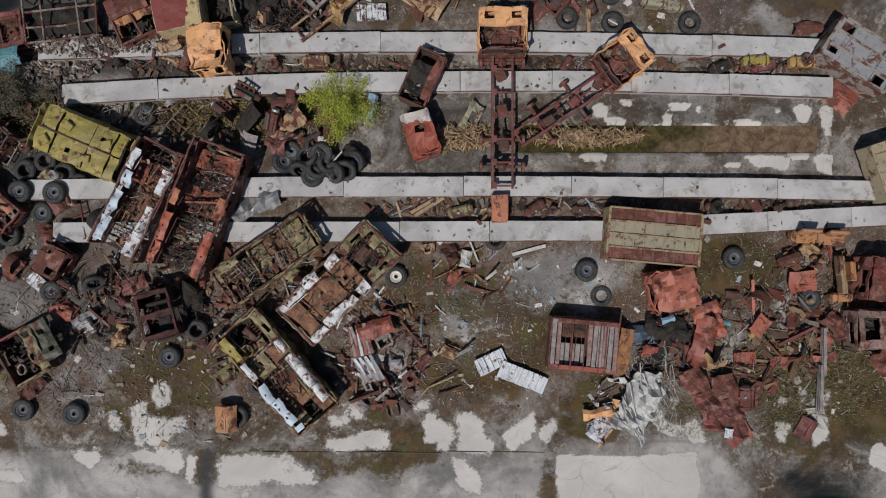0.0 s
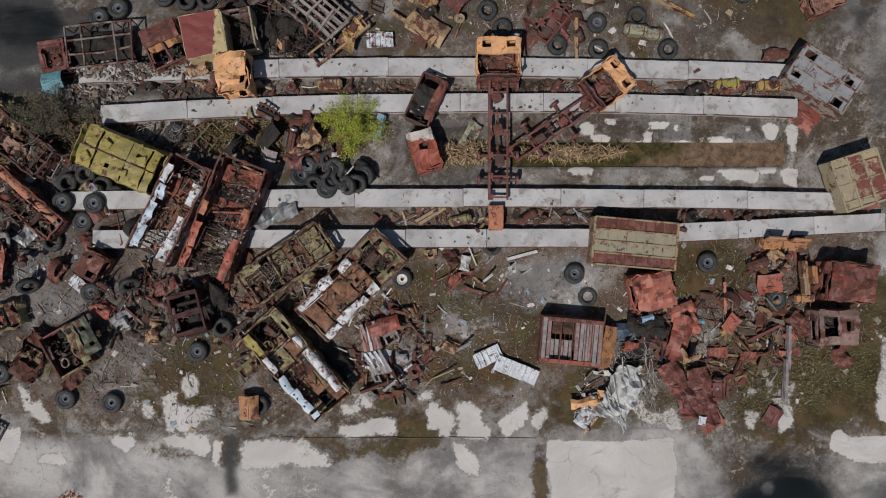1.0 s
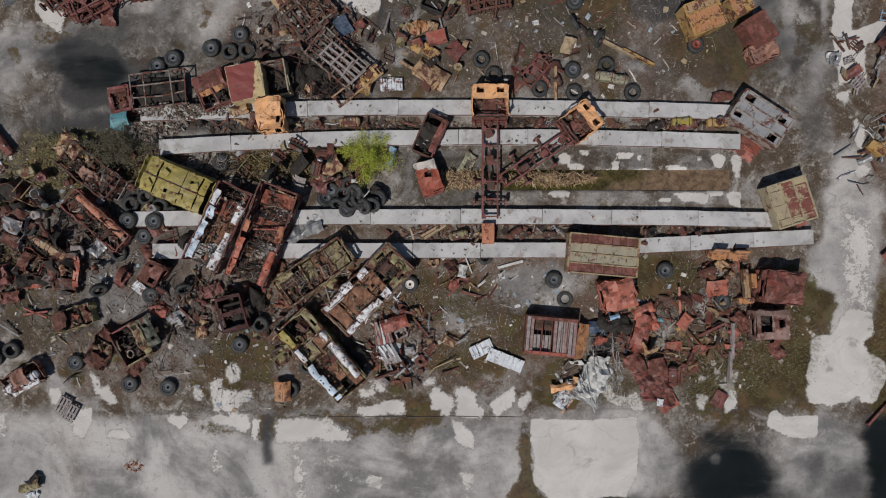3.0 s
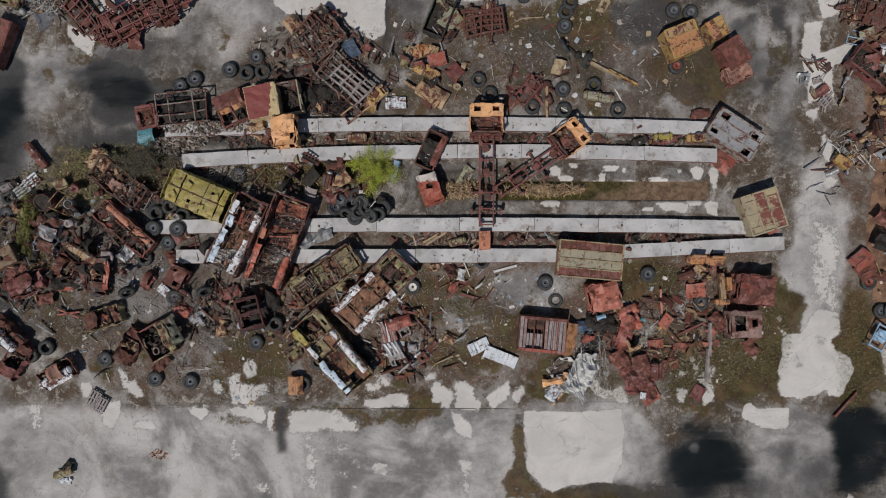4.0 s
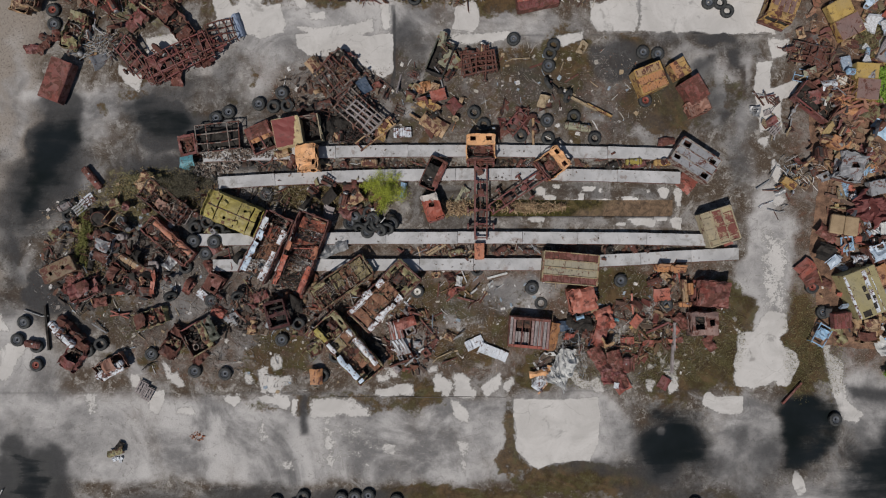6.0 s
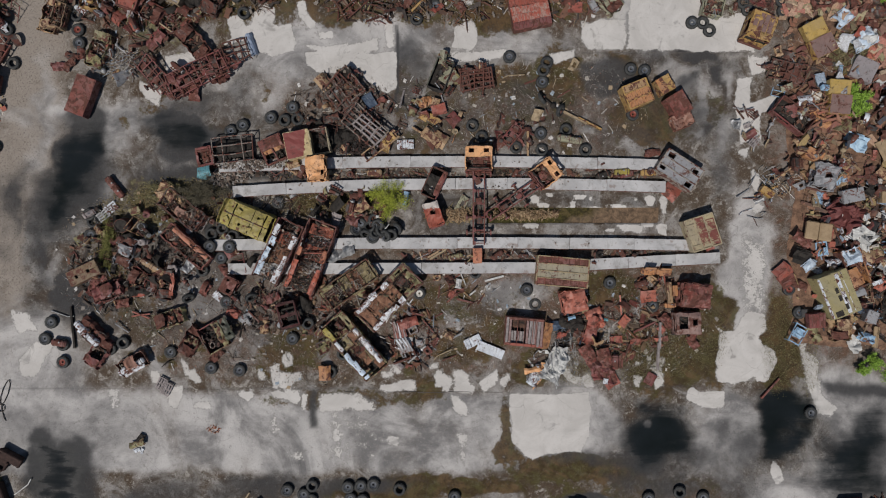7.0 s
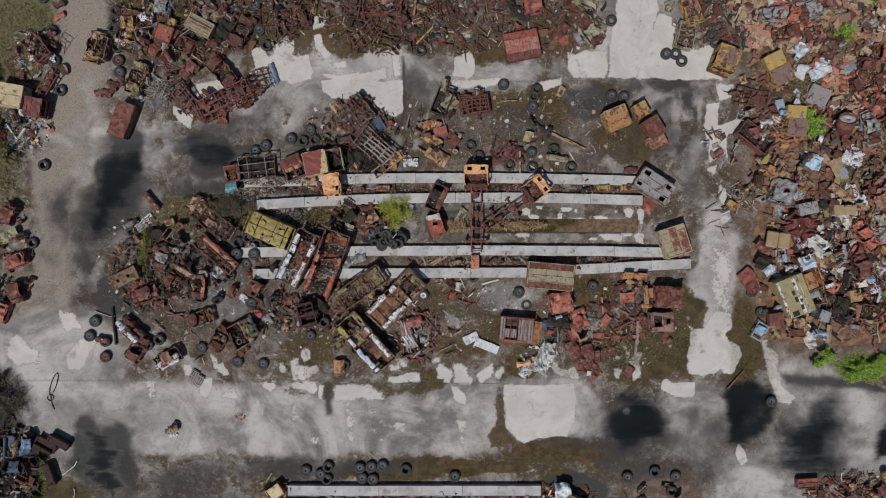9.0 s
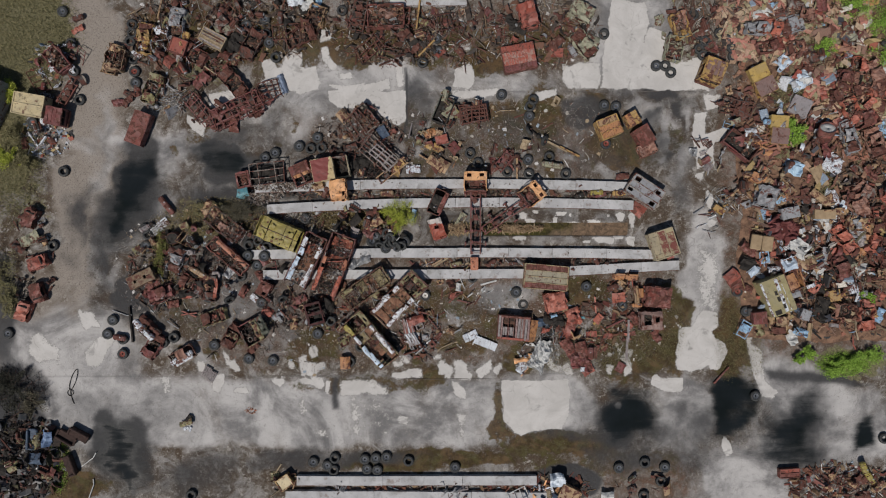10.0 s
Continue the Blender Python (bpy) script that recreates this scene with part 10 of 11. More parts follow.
junk(-13.41, 9.58, 4.5, 0.25, 16, RUSTY + ["olive"] * 3, ["spring", "pipe", "plank", "axle", "tank", "drum", "coil"], 12, 0, 0.0, 8)
junk(-5.13, 9.18, 4.0, 0.25, 12, RUSTY + ["tan"] * 3, ["spring", "pipe", "plank", "axle", "tank", "drum", "coil"], 13, 0, 0.0, 8)
junk(6.06, 9.20, 3.5, 0.25, 14, RUSTY, ["spring", "pipe", "plank", "axle", "tank", "drum", "coil"], 14, 0, 0.0, 8)
junk(14.37, 9.38, 4.5, 0.25, 16, RUSTY + ["mustard", "tan"], ["spring", "pipe", "plank", "axle", "tank", "drum", "coil"], 15, 0, 0.0, 8)
junk(0.26, 2.14, 3.0, 0.25, 12, ["wood", "tan", "grey", "dark", "olive"], ["spring", "pipe", "plank", "axle", "tank", "drum", "coil"], 16, 0, 0.0, 8)
junk(7.31, 2.15, 4.0, 0.25, 14, ["dark", "grey", "olive", "rust", "tan"], ["spring", "pipe", "plank", "axle", "tank", "drum", "coil"], 17, 0, 0.0, 8)
junk(16.45, 2.32, 4.0, 0.25, 10, ["dark", "black", "rust"], ["spring", "pipe", "plank", "axle", "tank", "drum", "coil"], 18, 0, 0.0, 8)
junk(-5.2, 4.9, 1.5, 0.7, 9, ["black", "black", "dark", "grey", "metal"], ["crumpled", "bar", "pipe", "coil", "frame"], 61, 0, 0.4)
junk(-10.93, 6.76, 4.2, 1.5, 24, GRIMY + ["olive"] * 2, KINDS, 19, 0, 0.4)
junk(-6.58, 6.36, 1.6, 1.8, 18, ["red", "maroon", "green", "rust", "tan"], KINDS, 20, 0, 0.4)
junk(-18.78, 1.78, 2.4, 1.4, 6, RUSTY, KINDS, 21)
junk(-3.25, -4.41, 1.3, 2.8, 18, ["red", "rust", "grey", "white", "greywood", "metal", "metal"], ["panel", "plank", "bar", "door"], 22, 0, 0.3)
junk(0.27, -4.83, 2.6, 2.0, 9, ["wood", "metal", "red", "rust"], ["plank", "panel", "pipe"], 23)
junk(14.80, -4.40, 4.6, 2.4, 10, ["coral", "bright", "red", "rust", "rust", "maroon", "tan"], ["panel", "crumpled", "pipe", "bar", "fender", "door"], 24, 0, 0.3)
junk(11.47, -3.57, 1.6, 1.6, 16, ["black", "navy", "dark", "black", "bright"], ["panel", "crumpled", "pipe", "coil", "plank"], 25)
junk(18.95, -1.49, 2.6, 2.4, 9, ["tan", "bright", "red", "rust", "olive"], KINDS, 26, 0, 0.3)
junk(21.86, -4.81, 1.2, 0.8, 3, ["maroon", "red", "dark"], ["panel", "crumpled", "bar", "pipe"], 27)
junk(8.57, -7.52, 1.4, 1.6, 16, ["white", "cloth", "metal", "orange", "dark"], ["panel", "pipe", "plank", "coil"], 28)
junk(1.51, -0.68, 3.2, 1.4, 18, ["red", "rust", "cloth", "rust", "tan", "red"], ["panel", "plank", "pipe", "spring"], 29)
junk(-8.43, -2.35, 4.5, 2.5, 24, ["black", "dark", "rust", "olive"], KINDS, 30, 45, 0.3)
junk(-15.05, -2.56, 2.4, 1.8, 9, ["black", "dark", "rust", "grey", "maroon"], KINDS, 31)
junk(-25.61, 25.35, 6.0, 3.6, 60, MIXED + ["black"] * 5 + ["greywood", "white", "grey"], KINDS, 32, 0, 0.8, 25)
junk(-18.41, 26.81, 4.5, 3.0, 26, RUSTY + ["black"] * 4 + ["grey", "tan"], KINDS, 33, 0, 0.5)
junk(-23.60, 21.90, 4.0, 1.0, 22, RUSTY, KINDS, 34, 25, 0.4)
junk(-5.71, 25.70, 4.5, 3.2, 26, RUSTY + ["black"] * 4 + ["yellow", "olive"], KINDS, 35, 0, 0.5)
junk(0.07, 26.29, 3.0, 3.0, 13, RUSTY, KINDS, 36)
junk(5.29, 26.88, 4.0, 2.4, 9, RUSTY, KINDS, 37)
junk(12.83, 25.75, 3.0, 2.6, 20, RUSTY + ["green", "grey"], KINDS, 38)
junk(23.89, 25.78, 2.4, 3.4, 22, ["olive", "dark", "green", "rust", "maroon"], KINDS, 39)
junk(27.67, 26.37, 2.0, 2.8, 18, ["maroon", "dark", "rust", "red"], KINDS, 40)
junk(-28.79, 19.01, 2.6, 1.8, 18, ["grey", "metal", "rust", "dark", "tan"], KINDS, 41)
junk(-21.02, 17.87, 4.0, 1.2, 26, ["rust", "rust", "red", "dark", "maroon"], KINDS, 42, 24, 0.9)
junk(-39.12, 21.58, 2.4, 3.6, 22, ["rust", "dark", "maroon", "white"], KINDS, 43)
junk(-41.16, 15.25, 2.6, 2.0, 14, ["white", "grey", "rust", "metal"], KINDS, 44)
junk(-42.08, 3.14, 2.4, 5.0, 22, RUSTY + ["green"], KINDS, 45)
junk(26.85, 13.41, 1.4, 2.0, 22, ["wood", "greywood", "metal", "maroon", "dark", "dark", "maroon"], ["bar", "panel", "crate", "plank", "pipe"], 46, 30, 0.4)
junk(30.35, 13.03, 2.4, 5.0, 26, SHRED, KINDS, 47, 0, 0.5, 25, lambda x, y: bank(x, y) + 0.12)
junk(29.75, 18.26, 2.0, 2.0, 16, SHRED, KINDS, 48)
junk(35.63, 10.12, 6.5, 11.0, 120, SHRED + ["white", "blue", "grey", "cloth", "tan"], ["panel"] * 2 + KINDS, 49, 0, 0.3, 25, lambda x, y: bank(x, y) + 0.12)
junk(41.49, 10.71, 4.5, 16.0, 90, SHRED, KINDS, 50, 0, 0.3, 25, lambda x, y: bank(x, y) + 0.12)
junk(37.32, 24.66, 6.0, 4.0, 60, SHRED + ["bright", "red"] * 2, KINDS, 51, 0, 0.3, 25, lambda x, y: bank(x, y) + 0.12)
junk(37.2, -0.6, 5.4, 4.3, 66, SHRED + ["black", "navy", "cloth", "white", "black"], KINDS, 52, 0, 0.4, 25, lambda x, y: bank(x, y) + 0.12)
junk(27.45, 7.21, 1.5, 2.0, 12, ["metal", "yellow", "white", "dark"], ["panel", "pipe", "bar"], 53)
junk(-43.05, -17.13, 3.6, 3.4, 40, ["navy", "black", "black", "black", "dark", "maroon", "red", "black", "olive", "green"], KINDS, 54, 0, 0.7)
junk(40.49, -20.88, 4.5, 1.8, 34, ["red", "maroon", "rust", "tan", "dark"], KINDS, 55, 0, 0.4)
junk(21.11, -20.53, 4.0, 1.6, 7, ["rust", "dark", "tan", "green"], KINDS, 56)
junk(10.58, -21.25, 2.6, 1.0, 20, ["blue", "white", "tan", "orange", "navy", "wood"], ["panel", "tank", "plank", "seat", "crate"], 57, 0, 0.6)
junk(0.66, -21.22, 2.0, 0.9, 14, ["greywood", "metal", "grey", "dark"], ["frame", "bar", "panel", "crate"], 58, 0, 0.4)
junk(-10.97, -21.30, 1.6, 0.7, 8, ["dark", "grey", "white"], ["panel", "bar", "crate"], 59)
junk(-16.78, -20.11, 1.6, 1.6, 10, ["tan", "olive", "wood"], ["panel", "plank", "crate"], 60)

rnd = random.Random(77)
HUES = ["scale", "scale", "red", "tan", "steel", "green", "scale", "grey", "red", "rust", "scale", "coral", "maroon", "tan", "coral"]
for k in range(70):
    x, y = rnd.uniform(31.5, 44.5), rnd.uniform(-4.5, 28)
    if any(((x - a) / (c + 1)) ** 2 + ((y - b) / (d + 1)) ** 2 < 1 for a, b, c, d in CLEAR):
        continue
    c, top = rnd.choice(HUES), rnd.random() < 0.6
    crushed_car(x, y, rnd.uniform(0, 180), LOOKS[c], "%s crushed car shell on the scrap bank, %s" % (WORDS[c], "roof dented" if top else "roof torn off"), 300 + k, float(bank(x, y)) + 0.2, rnd.uniform(2.0, 3.4), rnd.uniform(1.1, 1.6), top)
for k, (x, y) in enumerate(((34.24, 5.53), (35.82, 4.22), (37.92, 2.91), (39.23, 1.60), (33.46, 1.60), (37.40, -0.23), (40.03, -1.02), (35.30, -2.33), (38.70, 6.32), (36.33, 7.88), (39.48, 8.93), (35.83, -4.68))):
    scrap("crumpled", ("cloth", "white", "blue", "black", "white", "coral", "cloth", "navy", "tan", "black", "white", "blue")[k], x, y, 47 * k, float(bank(x, y)) + 0.3, 10, 8, k % 3, 0.45 + 0.06 * (k % 6))
FOLDS = ["amber", "rust", "maroon", "red", "bright", "coral", "tan", "tan", "green", "olive", "grey", "black", "bright", "yellow", "cloth", "blue", "amber", "metal"]
for k in range(150):
    x, y = rnd.uniform(30.5, 46), rnd.uniform(-4.5, 29)
    if not any(((x - a) / c) ** 2 + ((y - b) / d) ** 2 < 1 for a, b, c, d in CLEAR):
        scrap("crumpled", rnd.choice(FOLDS), x, y, rnd.uniform(0, 360), float(bank(x, y)) + 0.05, rnd.gauss(0, 7), rnd.gauss(0, 7), k % 3, rnd.uniform(0.4, 0.95))
strew("rags", "pale and blue rags among dumped scrap", "litter", CLOTH_MIX, [(36.34, 3.17, 4.5, 5), (33.15, -1.02, 3, 3.5)], 150, 0.2, 1.0, 0.2, (0.3, 0.9), 19, lambda x, y: bank(x, y) + 0.15, 0.5)
tangle("thin pale rods dumped in a loose heap", PALE_MIX, [(-28.06, 18.88, 2.2, 1.2)], 140, 0.5, 1.8, 0.018, 65, 0.5, 0.15, None, "thin_rods", "scrap")

strew("brick_crumbs", "orange-red brick crumbs on the pale road", "rubble", island("brick_bits", [(0.40, 0.17, 0.10), (0.34, 0.13, 0.08), (0.45, 0.24, 0.16)]), [(-20.0, -12.9, 0.6, 0.4)], 90, 0.03, 0.13, 0.4, (0.4, 1.0), 71)

# ---- larger things on the bank ----
def striped_van(x, y, z, rz):
    """Van body on its side: olive roof, white stripe, black patches for torn holes, pale gutter."""
    ob = box_body(x, y, rz, 3.7, 2.5, 1.4, "olive van body with a white stripe and torn holes", VANOLIVE, (VANOLIVE,), 0, seed=95, z=z, rx=4, rails=False)
    for nm, y0, w, up in (("stripe", 0.30, 0.34, 0.05), ("stripe", 0.72, 0.05, 0.05), ("gutter", -1.17, 0.20, 0.04)):
        bm = bmesh.new()
        sheet(bm, 3.5, w, (), 0.02, 0.2, 0.05, T(0, y0, 1.4 + up), 7.0 + w)
        part(nm, bm, WHITE, ob)
    # no openings: black sheets on the skin imitate the dark inside of holes
    for hx, hy, a, w in ((-0.35, -0.12, 0.42, 0.24), (0.30, -0.05, 0.50, 0.26), (0.55, 0.34, 0.34, 0.20), (1.15, 0.22, 0.46, 0.24), (1.55, -0.55, 0.46, 0.62)):
        bm = bmesh.new()
        sheet(bm, a, w, (), 0.02, 0.12, 0.05, T(hx, hy, 1.475), 3.0 + hx)
        part("torn_hole", bm, BLACK, ob)


def bench_seat(x, y, z, rz, mat):
    ob = thing("bench_seat", x, y, z, rz, "tan two-cushion bench seat dumped on the scrap", "seat")
    for sx in (-0.58, 0.58):
        bm = bmesh.new()
        block(bm, 1.1, 1.55, 0.34, T(sx, 0, 0.2, 0, 0, 2 * sx), 0.13)
        part("cushion", bm, mat, ob)
    bm = bmesh.new()
    block(bm, 2.2, 1.4, 0.12, T(0, 0, 0.03), 0.03)
    part("base", bm, DARKRUST, ob)
    return ob


def lay_sheet(x, y, up, rz, w, h, mat, label, crumple=0.12, seed=1.0, rx=0, ry=0, name="sheet_panel", category="sheet metal"):
    """A dented panel with a folded rim resting on the scrap."""
    ob = thing(name, x, y, float(bank(x, y)) + up, rz, label, category, "", rx, ry)
    bm = bmesh.new()
    sheet(bm, w, h, (), 0.03, 0.25, crumple, T(), seed, 0.12)
    part("skin", bm, mat, ob)
    for s in (-1, 1):
        bm = bmesh.new()
        bar(bm, (-w / 2, s * h / 2, -0.02), (w / 2, s * h / 2, 0.02), 0.06, 0.12)
        part("folded_rim", bm, mat, ob)
    return ob


VANOLIVE = paint("dusty_olive_paint", (0.30, 0.265, 0.135), 0.16)
OCHRE = paint("ochre_box_paint", (0.42, 0.29, 0.085), 0.22)
PALEBLUE = plain("faded_blue_plastic", (0.36, 0.46, 0.58), (0.56, 0.64, 0.72), 2, 0.6)
DUSTTAN = plain("dusty_tan_vinyl", (0.26, 0.19, 0.115), (0.36, 0.27, 0.17), 2, 0.85)
GREYLILAC = paint("grey_lilac_paint", (0.27, 0.25, 0.26), 0.2)
PURPLERUST = paint("purple_rust", (0.20, 0.12, 0.105), 0.3)
striped_van(33.3, -1.0, 0.55, -68)
open_tub(34.9, 1.15, 0.55, -70, 3.3, 1.6, 1.0, "orange-brown truck bed with sheets thrown in", ((RUST, 1.0), (AMBER, 1.0), (AMBER, 1.0), (DARKRUST, 0.8)), RUST, DARK_MIX, 96, 40)
lay_sheet(34.95, 0.35, 0.75, -66, 1.5, 1.1, AMBER, "orange-brown panel lying in a truck bed", 0.15, 3, 5, -8)
lay_sheet(34.55, 2.15, 1.0, 20, 1.5, 1.2, PALEBLUE, "pale plastic sheet thrown into a truck bed", 0.5, 5, name="plastic_sheet", category="plastic sheet")
bench_seat(32.1, 4.3, float(bank(32.1, 4.3)) + 0.35, -8, DUSTTAN)
cab(32.25, 8.9, float(bank(32.25, 8.9)) + 0.25, -15, GREY, "dull grey dented cab on the scrap bank", w=1.8, d=2.0, h=1.0, crumple=0.25, seed=91, hatch=((-0.15, 0.35, -0.1, 0.3),))
ob = cab(26.95, 21.65, 0.1, -20, YELLOW, "ochre truck cab with a purple-rusted roof", w=2.1, d=2.3, h=1.4, crumple=0.12, seed=92)
for k in range(4):
    bm = bmesh.new()
    sheet(bm, 0.36, 1.5 if k else 0.9, (), 0.02, 0.3, 0.04, T(-0.66 + 0.44 * k, 0.25, 1.48), 4.0 + k)
    part("rust_plate", bm, PURPLERUST, ob)
for x, y, rz, L, W, mt, lb in ((31.7, 21.5, 27, 1.8, 1.5, OCHRE, "ochre-yellow sheet metal box"), (32.35, 20.15, 27, 1.9, 1.6, PURPLERUST, "yellow box with a purple-rusted lid"), (33.6, 16.5, -5, 1.7, 1.2, OCHRE, "yellow and brown box beside a green bush"),
                               (33.6, 15.05, -5, 1.7, 1.6, PURPLERUST, "brown sheet metal box beside a green bush"), (31.6, 10.8, -28, 1.4, 0.9, AMBER, "small tan-brown box on the scrap"), (38.3, 7.2, 0, 2.0, 0.9, DUSTTAN, "long tan chest on the scrap bank"),
                               (34.75, 7.35, 12, 1.7, 1.1, GREY, "grey and yellow striped cabinet"), (35.85, 18.1, -24, 1.9, 1.8, GREYLILAC, "grey metal cabinet with a pale patch"), (31.85, -3.3, 5, 1.3, 1.2, MAROON, "short maroon ribbed box"),
                               (36.2, -2.95, -20, 0.9, 1.0, GREY, "small grey case on the scrap"), (39.3, -1.0, 10, 1.0, 1.1, YELLOW, "square yellow-orange metal box on scrap"), (27.9, 7.7, -35, 1.1, 0.5, YELLOW, "small yellow-fronted box on the pale ground")):
    box_body(x, y, rz, L, W, 0.6, lb, YELLOW if mt is PURPLERUST else mt, (mt,), 4 if mt is MAROON else 0, seed=x, z=float(bank(x, y)) + 0.18, rx=3, ry=-4, rails=False)
for x, y, up, rz, w, h, mt, lb, cr in ((35.95, 20.75, 0.5, 30, 2.2, 1.6, PALEBLUE, "crumpled pale blue sheet on the bank", 0.6), (34.0, 22.5, 0.5, 40, 1.7, 1.2, PALEBLUE, "crumpled grey-blue sheet on the bank", 0.5), (39.15, 12.3, 0.5, -35, 1.9, 1.6, WHITE, "crumpled white door panel", 0.5),
                                       (37.75, 11.0, 0.4, 24, 1.2, 2.2, DUSTTAN, "tan panel leaning in the scrap", 0.12), (37.7, 8.9, 0.4, -36, 2.1, 0.7, TAN, "long tan bench panel", 0.1), (39.0, 9.1, 0.4, -40, 1.4, 0.8, WHITE, "white window frame panel", 0.3),
                                       (40.3, 8.0, 0.4, 70, 1.1, 0.6, PALEBLUE, "pale blue rag on the scrap", 0.4), (39.0, 6.5, 0.4, 10, 1.6, 0.9, CLOTH, "white rags on the scrap", 0.7), (35.8, 3.9, 0.6, -40, 2.0, 1.4, CLOTH, "heap of white plastic bags", 0.8),
                                       (38.1, 1.7, 0.4, 55, 2.0, 0.9, CLOTH, "white sheet folded over scrap", 0.5), (38.0, -2.5, 0.35, 75, 2.4, 1.5, BLACK, "black plastic sheet over scrap", 0.6), (40.8, 2.7, 0.35, 20, 2.0, 1.4, BLACK, "black film caught in the scrap", 0.6),
                                       (37.5, -0.2, 0.35, 0, 1.6, 1.2, BLACK, "black sheet in a hollow of the scrap", 0.6), (30.75, 2.1, 0.55, -20, 1.5, 1.3, BLACK, "black bonnet of a crushed car", 0.35), (31.2, 1.35, 0.5, 40, 1.1, 0.7, PALEBLUE, "pale blue car door", 0.2), (36.9, -4.75, 0.4, 85, 1.8, 0.4, DUSTTAN, "tan plank panel on end of the heap", 0.1)):
    lay_sheet(x, y, up, rz, w, h, mt, lb, cr, x + y)
open_tub(29.9, 14.2, float(bank(29.9, 14.2)) + 0.2, -38, 3.3, 1.7, 0.8, "rusted brown car carcass without a roof", ((MAROON, 1.0), (RUST, 0.9), (MAROON, 0.8), (RUST, 1.0)), BLACK, DARK_MIX, 97, 50)
open_frame(29.7, 18.0, float(bank(29.7, 18.0)) + 0.6, -15, 3.0, 1.6, 6, 4, DARKRUST, "torn brown bed frame at the foot of the bank", 0.10, 4, -5, 98, 0.5, 0.2)
open_frame(40.2, 20.1, float(bank(40.2, 20.1)) + 0.6, 25, 1.7, 1.2, 4, 3, TAN, "small beige steel rack on the bank", 0.11, 4, 6, 99, 0.5, 0.15)
scrap("tank", "green", 40.5, 25.3, -50, float(bank(40.5, 25.3)) + 0.3, 0, 0, 0, 1.3)
tangle("pale bent rods thrown on the edge of the bank", PALE_MIX, [(29.8, 8.4, 1.4, 1.0), (28.2, 9.0, 1.0, 1.0)], 70, 0.5, 1.8, 0.024, 67, 0.4, 0.2, None, "thin_rods", "scrap")

# ---- joint along the yard's lower edge ----
def joint(x0, y0, x1, y1, seed=1):
    rnd = random.Random(seed)
    damp = plain("damp_joint", (0.08, 0.072, 0.065), (0.16, 0.15, 0.14), 3, 0.95)
    at = x0
    while at < x1:
        end = min(x1, at + rnd.uniform(0.6, 2.6))
        bm = bmesh.new()
        bar(bm, (at, y0 + rnd.uniform(-0.03, 0.03), -0.005), (end, y0 + (y1 - y0) * (end - x0) / (x1 - x0) + rnd.uniform(-0.03, 0.03), -0.005), rnd.uniform(0.025, 0.045), 0.05)
        tagged(part("kerb", bm, damp, None), "thin dark joint strip along the paving", "kerb", kind="structure")
        at = end + rnd.choice((0.05, 0.3, 1.2))


joint(-8.64, -9.71, 5.66, -9.73)
joint(12.01, 19.86, 26.49, 19.88, 2)

# ---- single things ----
def tarp(x, y, rz, w, h, mat, label, z=0.4, crumple=0.6, seed=1.0, poles=0, name="tarpaulin"):
    """A crumpled sheet lying over scrap, with bent poles."""
    ob = thing(name, x, y, z, rz, label, "tarpaulin")
    bm = bmesh.new()
    sheet(bm, w, h, (), 0.03, 0.16, crumple, T(), seed, 0.3)
    part("sheet", bm, mat, ob)
    rnd = random.Random(seed)
    for k in range(poles):
        bm = bmesh.new()
        a = rnd.uniform(-0.5, 0.5)
        rod(bm, (-w / 2 + rnd.uniform(-0.3, 0.3), -h * 0.6, 0.2), (a * w + 0.4, h * 0.6, 0.4), 0.035, 6)
        part("pole", bm, METAL, ob)
    return ob


# black sheet added to darken the shaded gap between boxes and frames
tarp(-8.9, 12.4, 20, 2.2, 1.6, BLACK, "black crumpled sheet standing for a shaded gap in the scrap", 0.25, 0.4, 32)
tarp(-18.06, 11.31, 7, 3.2, 1.9, BLACK, "black crumpled sheet under a bare truck frame", 0.2, 0.25, 31)
tarp(9.62, -7.28, 62, 2.9, 1.7, CLOTH, "torn pale tarpaulin over bent poles", 0.5, 0.7, 3, 6)
tarp(10.13, -6.50, 75, 1.7, 1.0, CLOTH, "torn end of a pale tarpaulin", 0.55, 0.5, 21, 3)
tarp(9.73, -8.00, 62, 1.5, 0.6, METAL, "crumpled grey foil strip on the scrap", 0.3, 0.5, 22)
tarp(-13.33, 3.34, 35, 2.0, 1.2, CLOTH, "crumpled grey foil sheet beside a bus hull", 0.35, 0.6, 4)
tarp(-8.95, 2.41, 25, 2.4, 1.0, METAL, "crumpled grey metal sheet under a bus hull", 0.3, 0.5, 5)
tarp(34.1, 5.6, -25, 3.0, 2.3, plain("maroon_tarp", (0.11, 0.035, 0.035), (0.18, 0.06, 0.055), 2, 0.7), "large maroon tarpaulin lying over scrap", 1.05, 0.9, 6)
tarp(35.19, 11.89, 70, 1.5, 2.0, plain("pale_blue_sheet", (0.28, 0.42, 0.56), (0.45, 0.60, 0.72), 2, 0.6), "pale blue sheet over scrap", 1.1, 0.4, 7)
tarp(36.31, 20.69, 40, 2.2, 1.1, CLOTH, "pale torn sheet on the scrap bank", 0.8, 0.6, 8)
tarp(35.28, -4.97, -70, 2.4, 1.0, CLOTH, "pale sheet at the foot of the bank", 0.5, 0.4, 9)
tarp(38.38, 12.36, -30, 1.8, 1.2, CLOTH, "crumpled pale sheet on scrap", 0.8, 0.5, 10)
tarp(42.49, 1.41, 10, 1.5, 1.2, CLOTH, "white plastic sheet on scrap", 0.8, 0.6, 11)
tarp(35.53, 2.85, 20, 2.2, 1.2, CLOTH, "white plastic bags heaped beside a van body", 0.8, 0.6, 12)
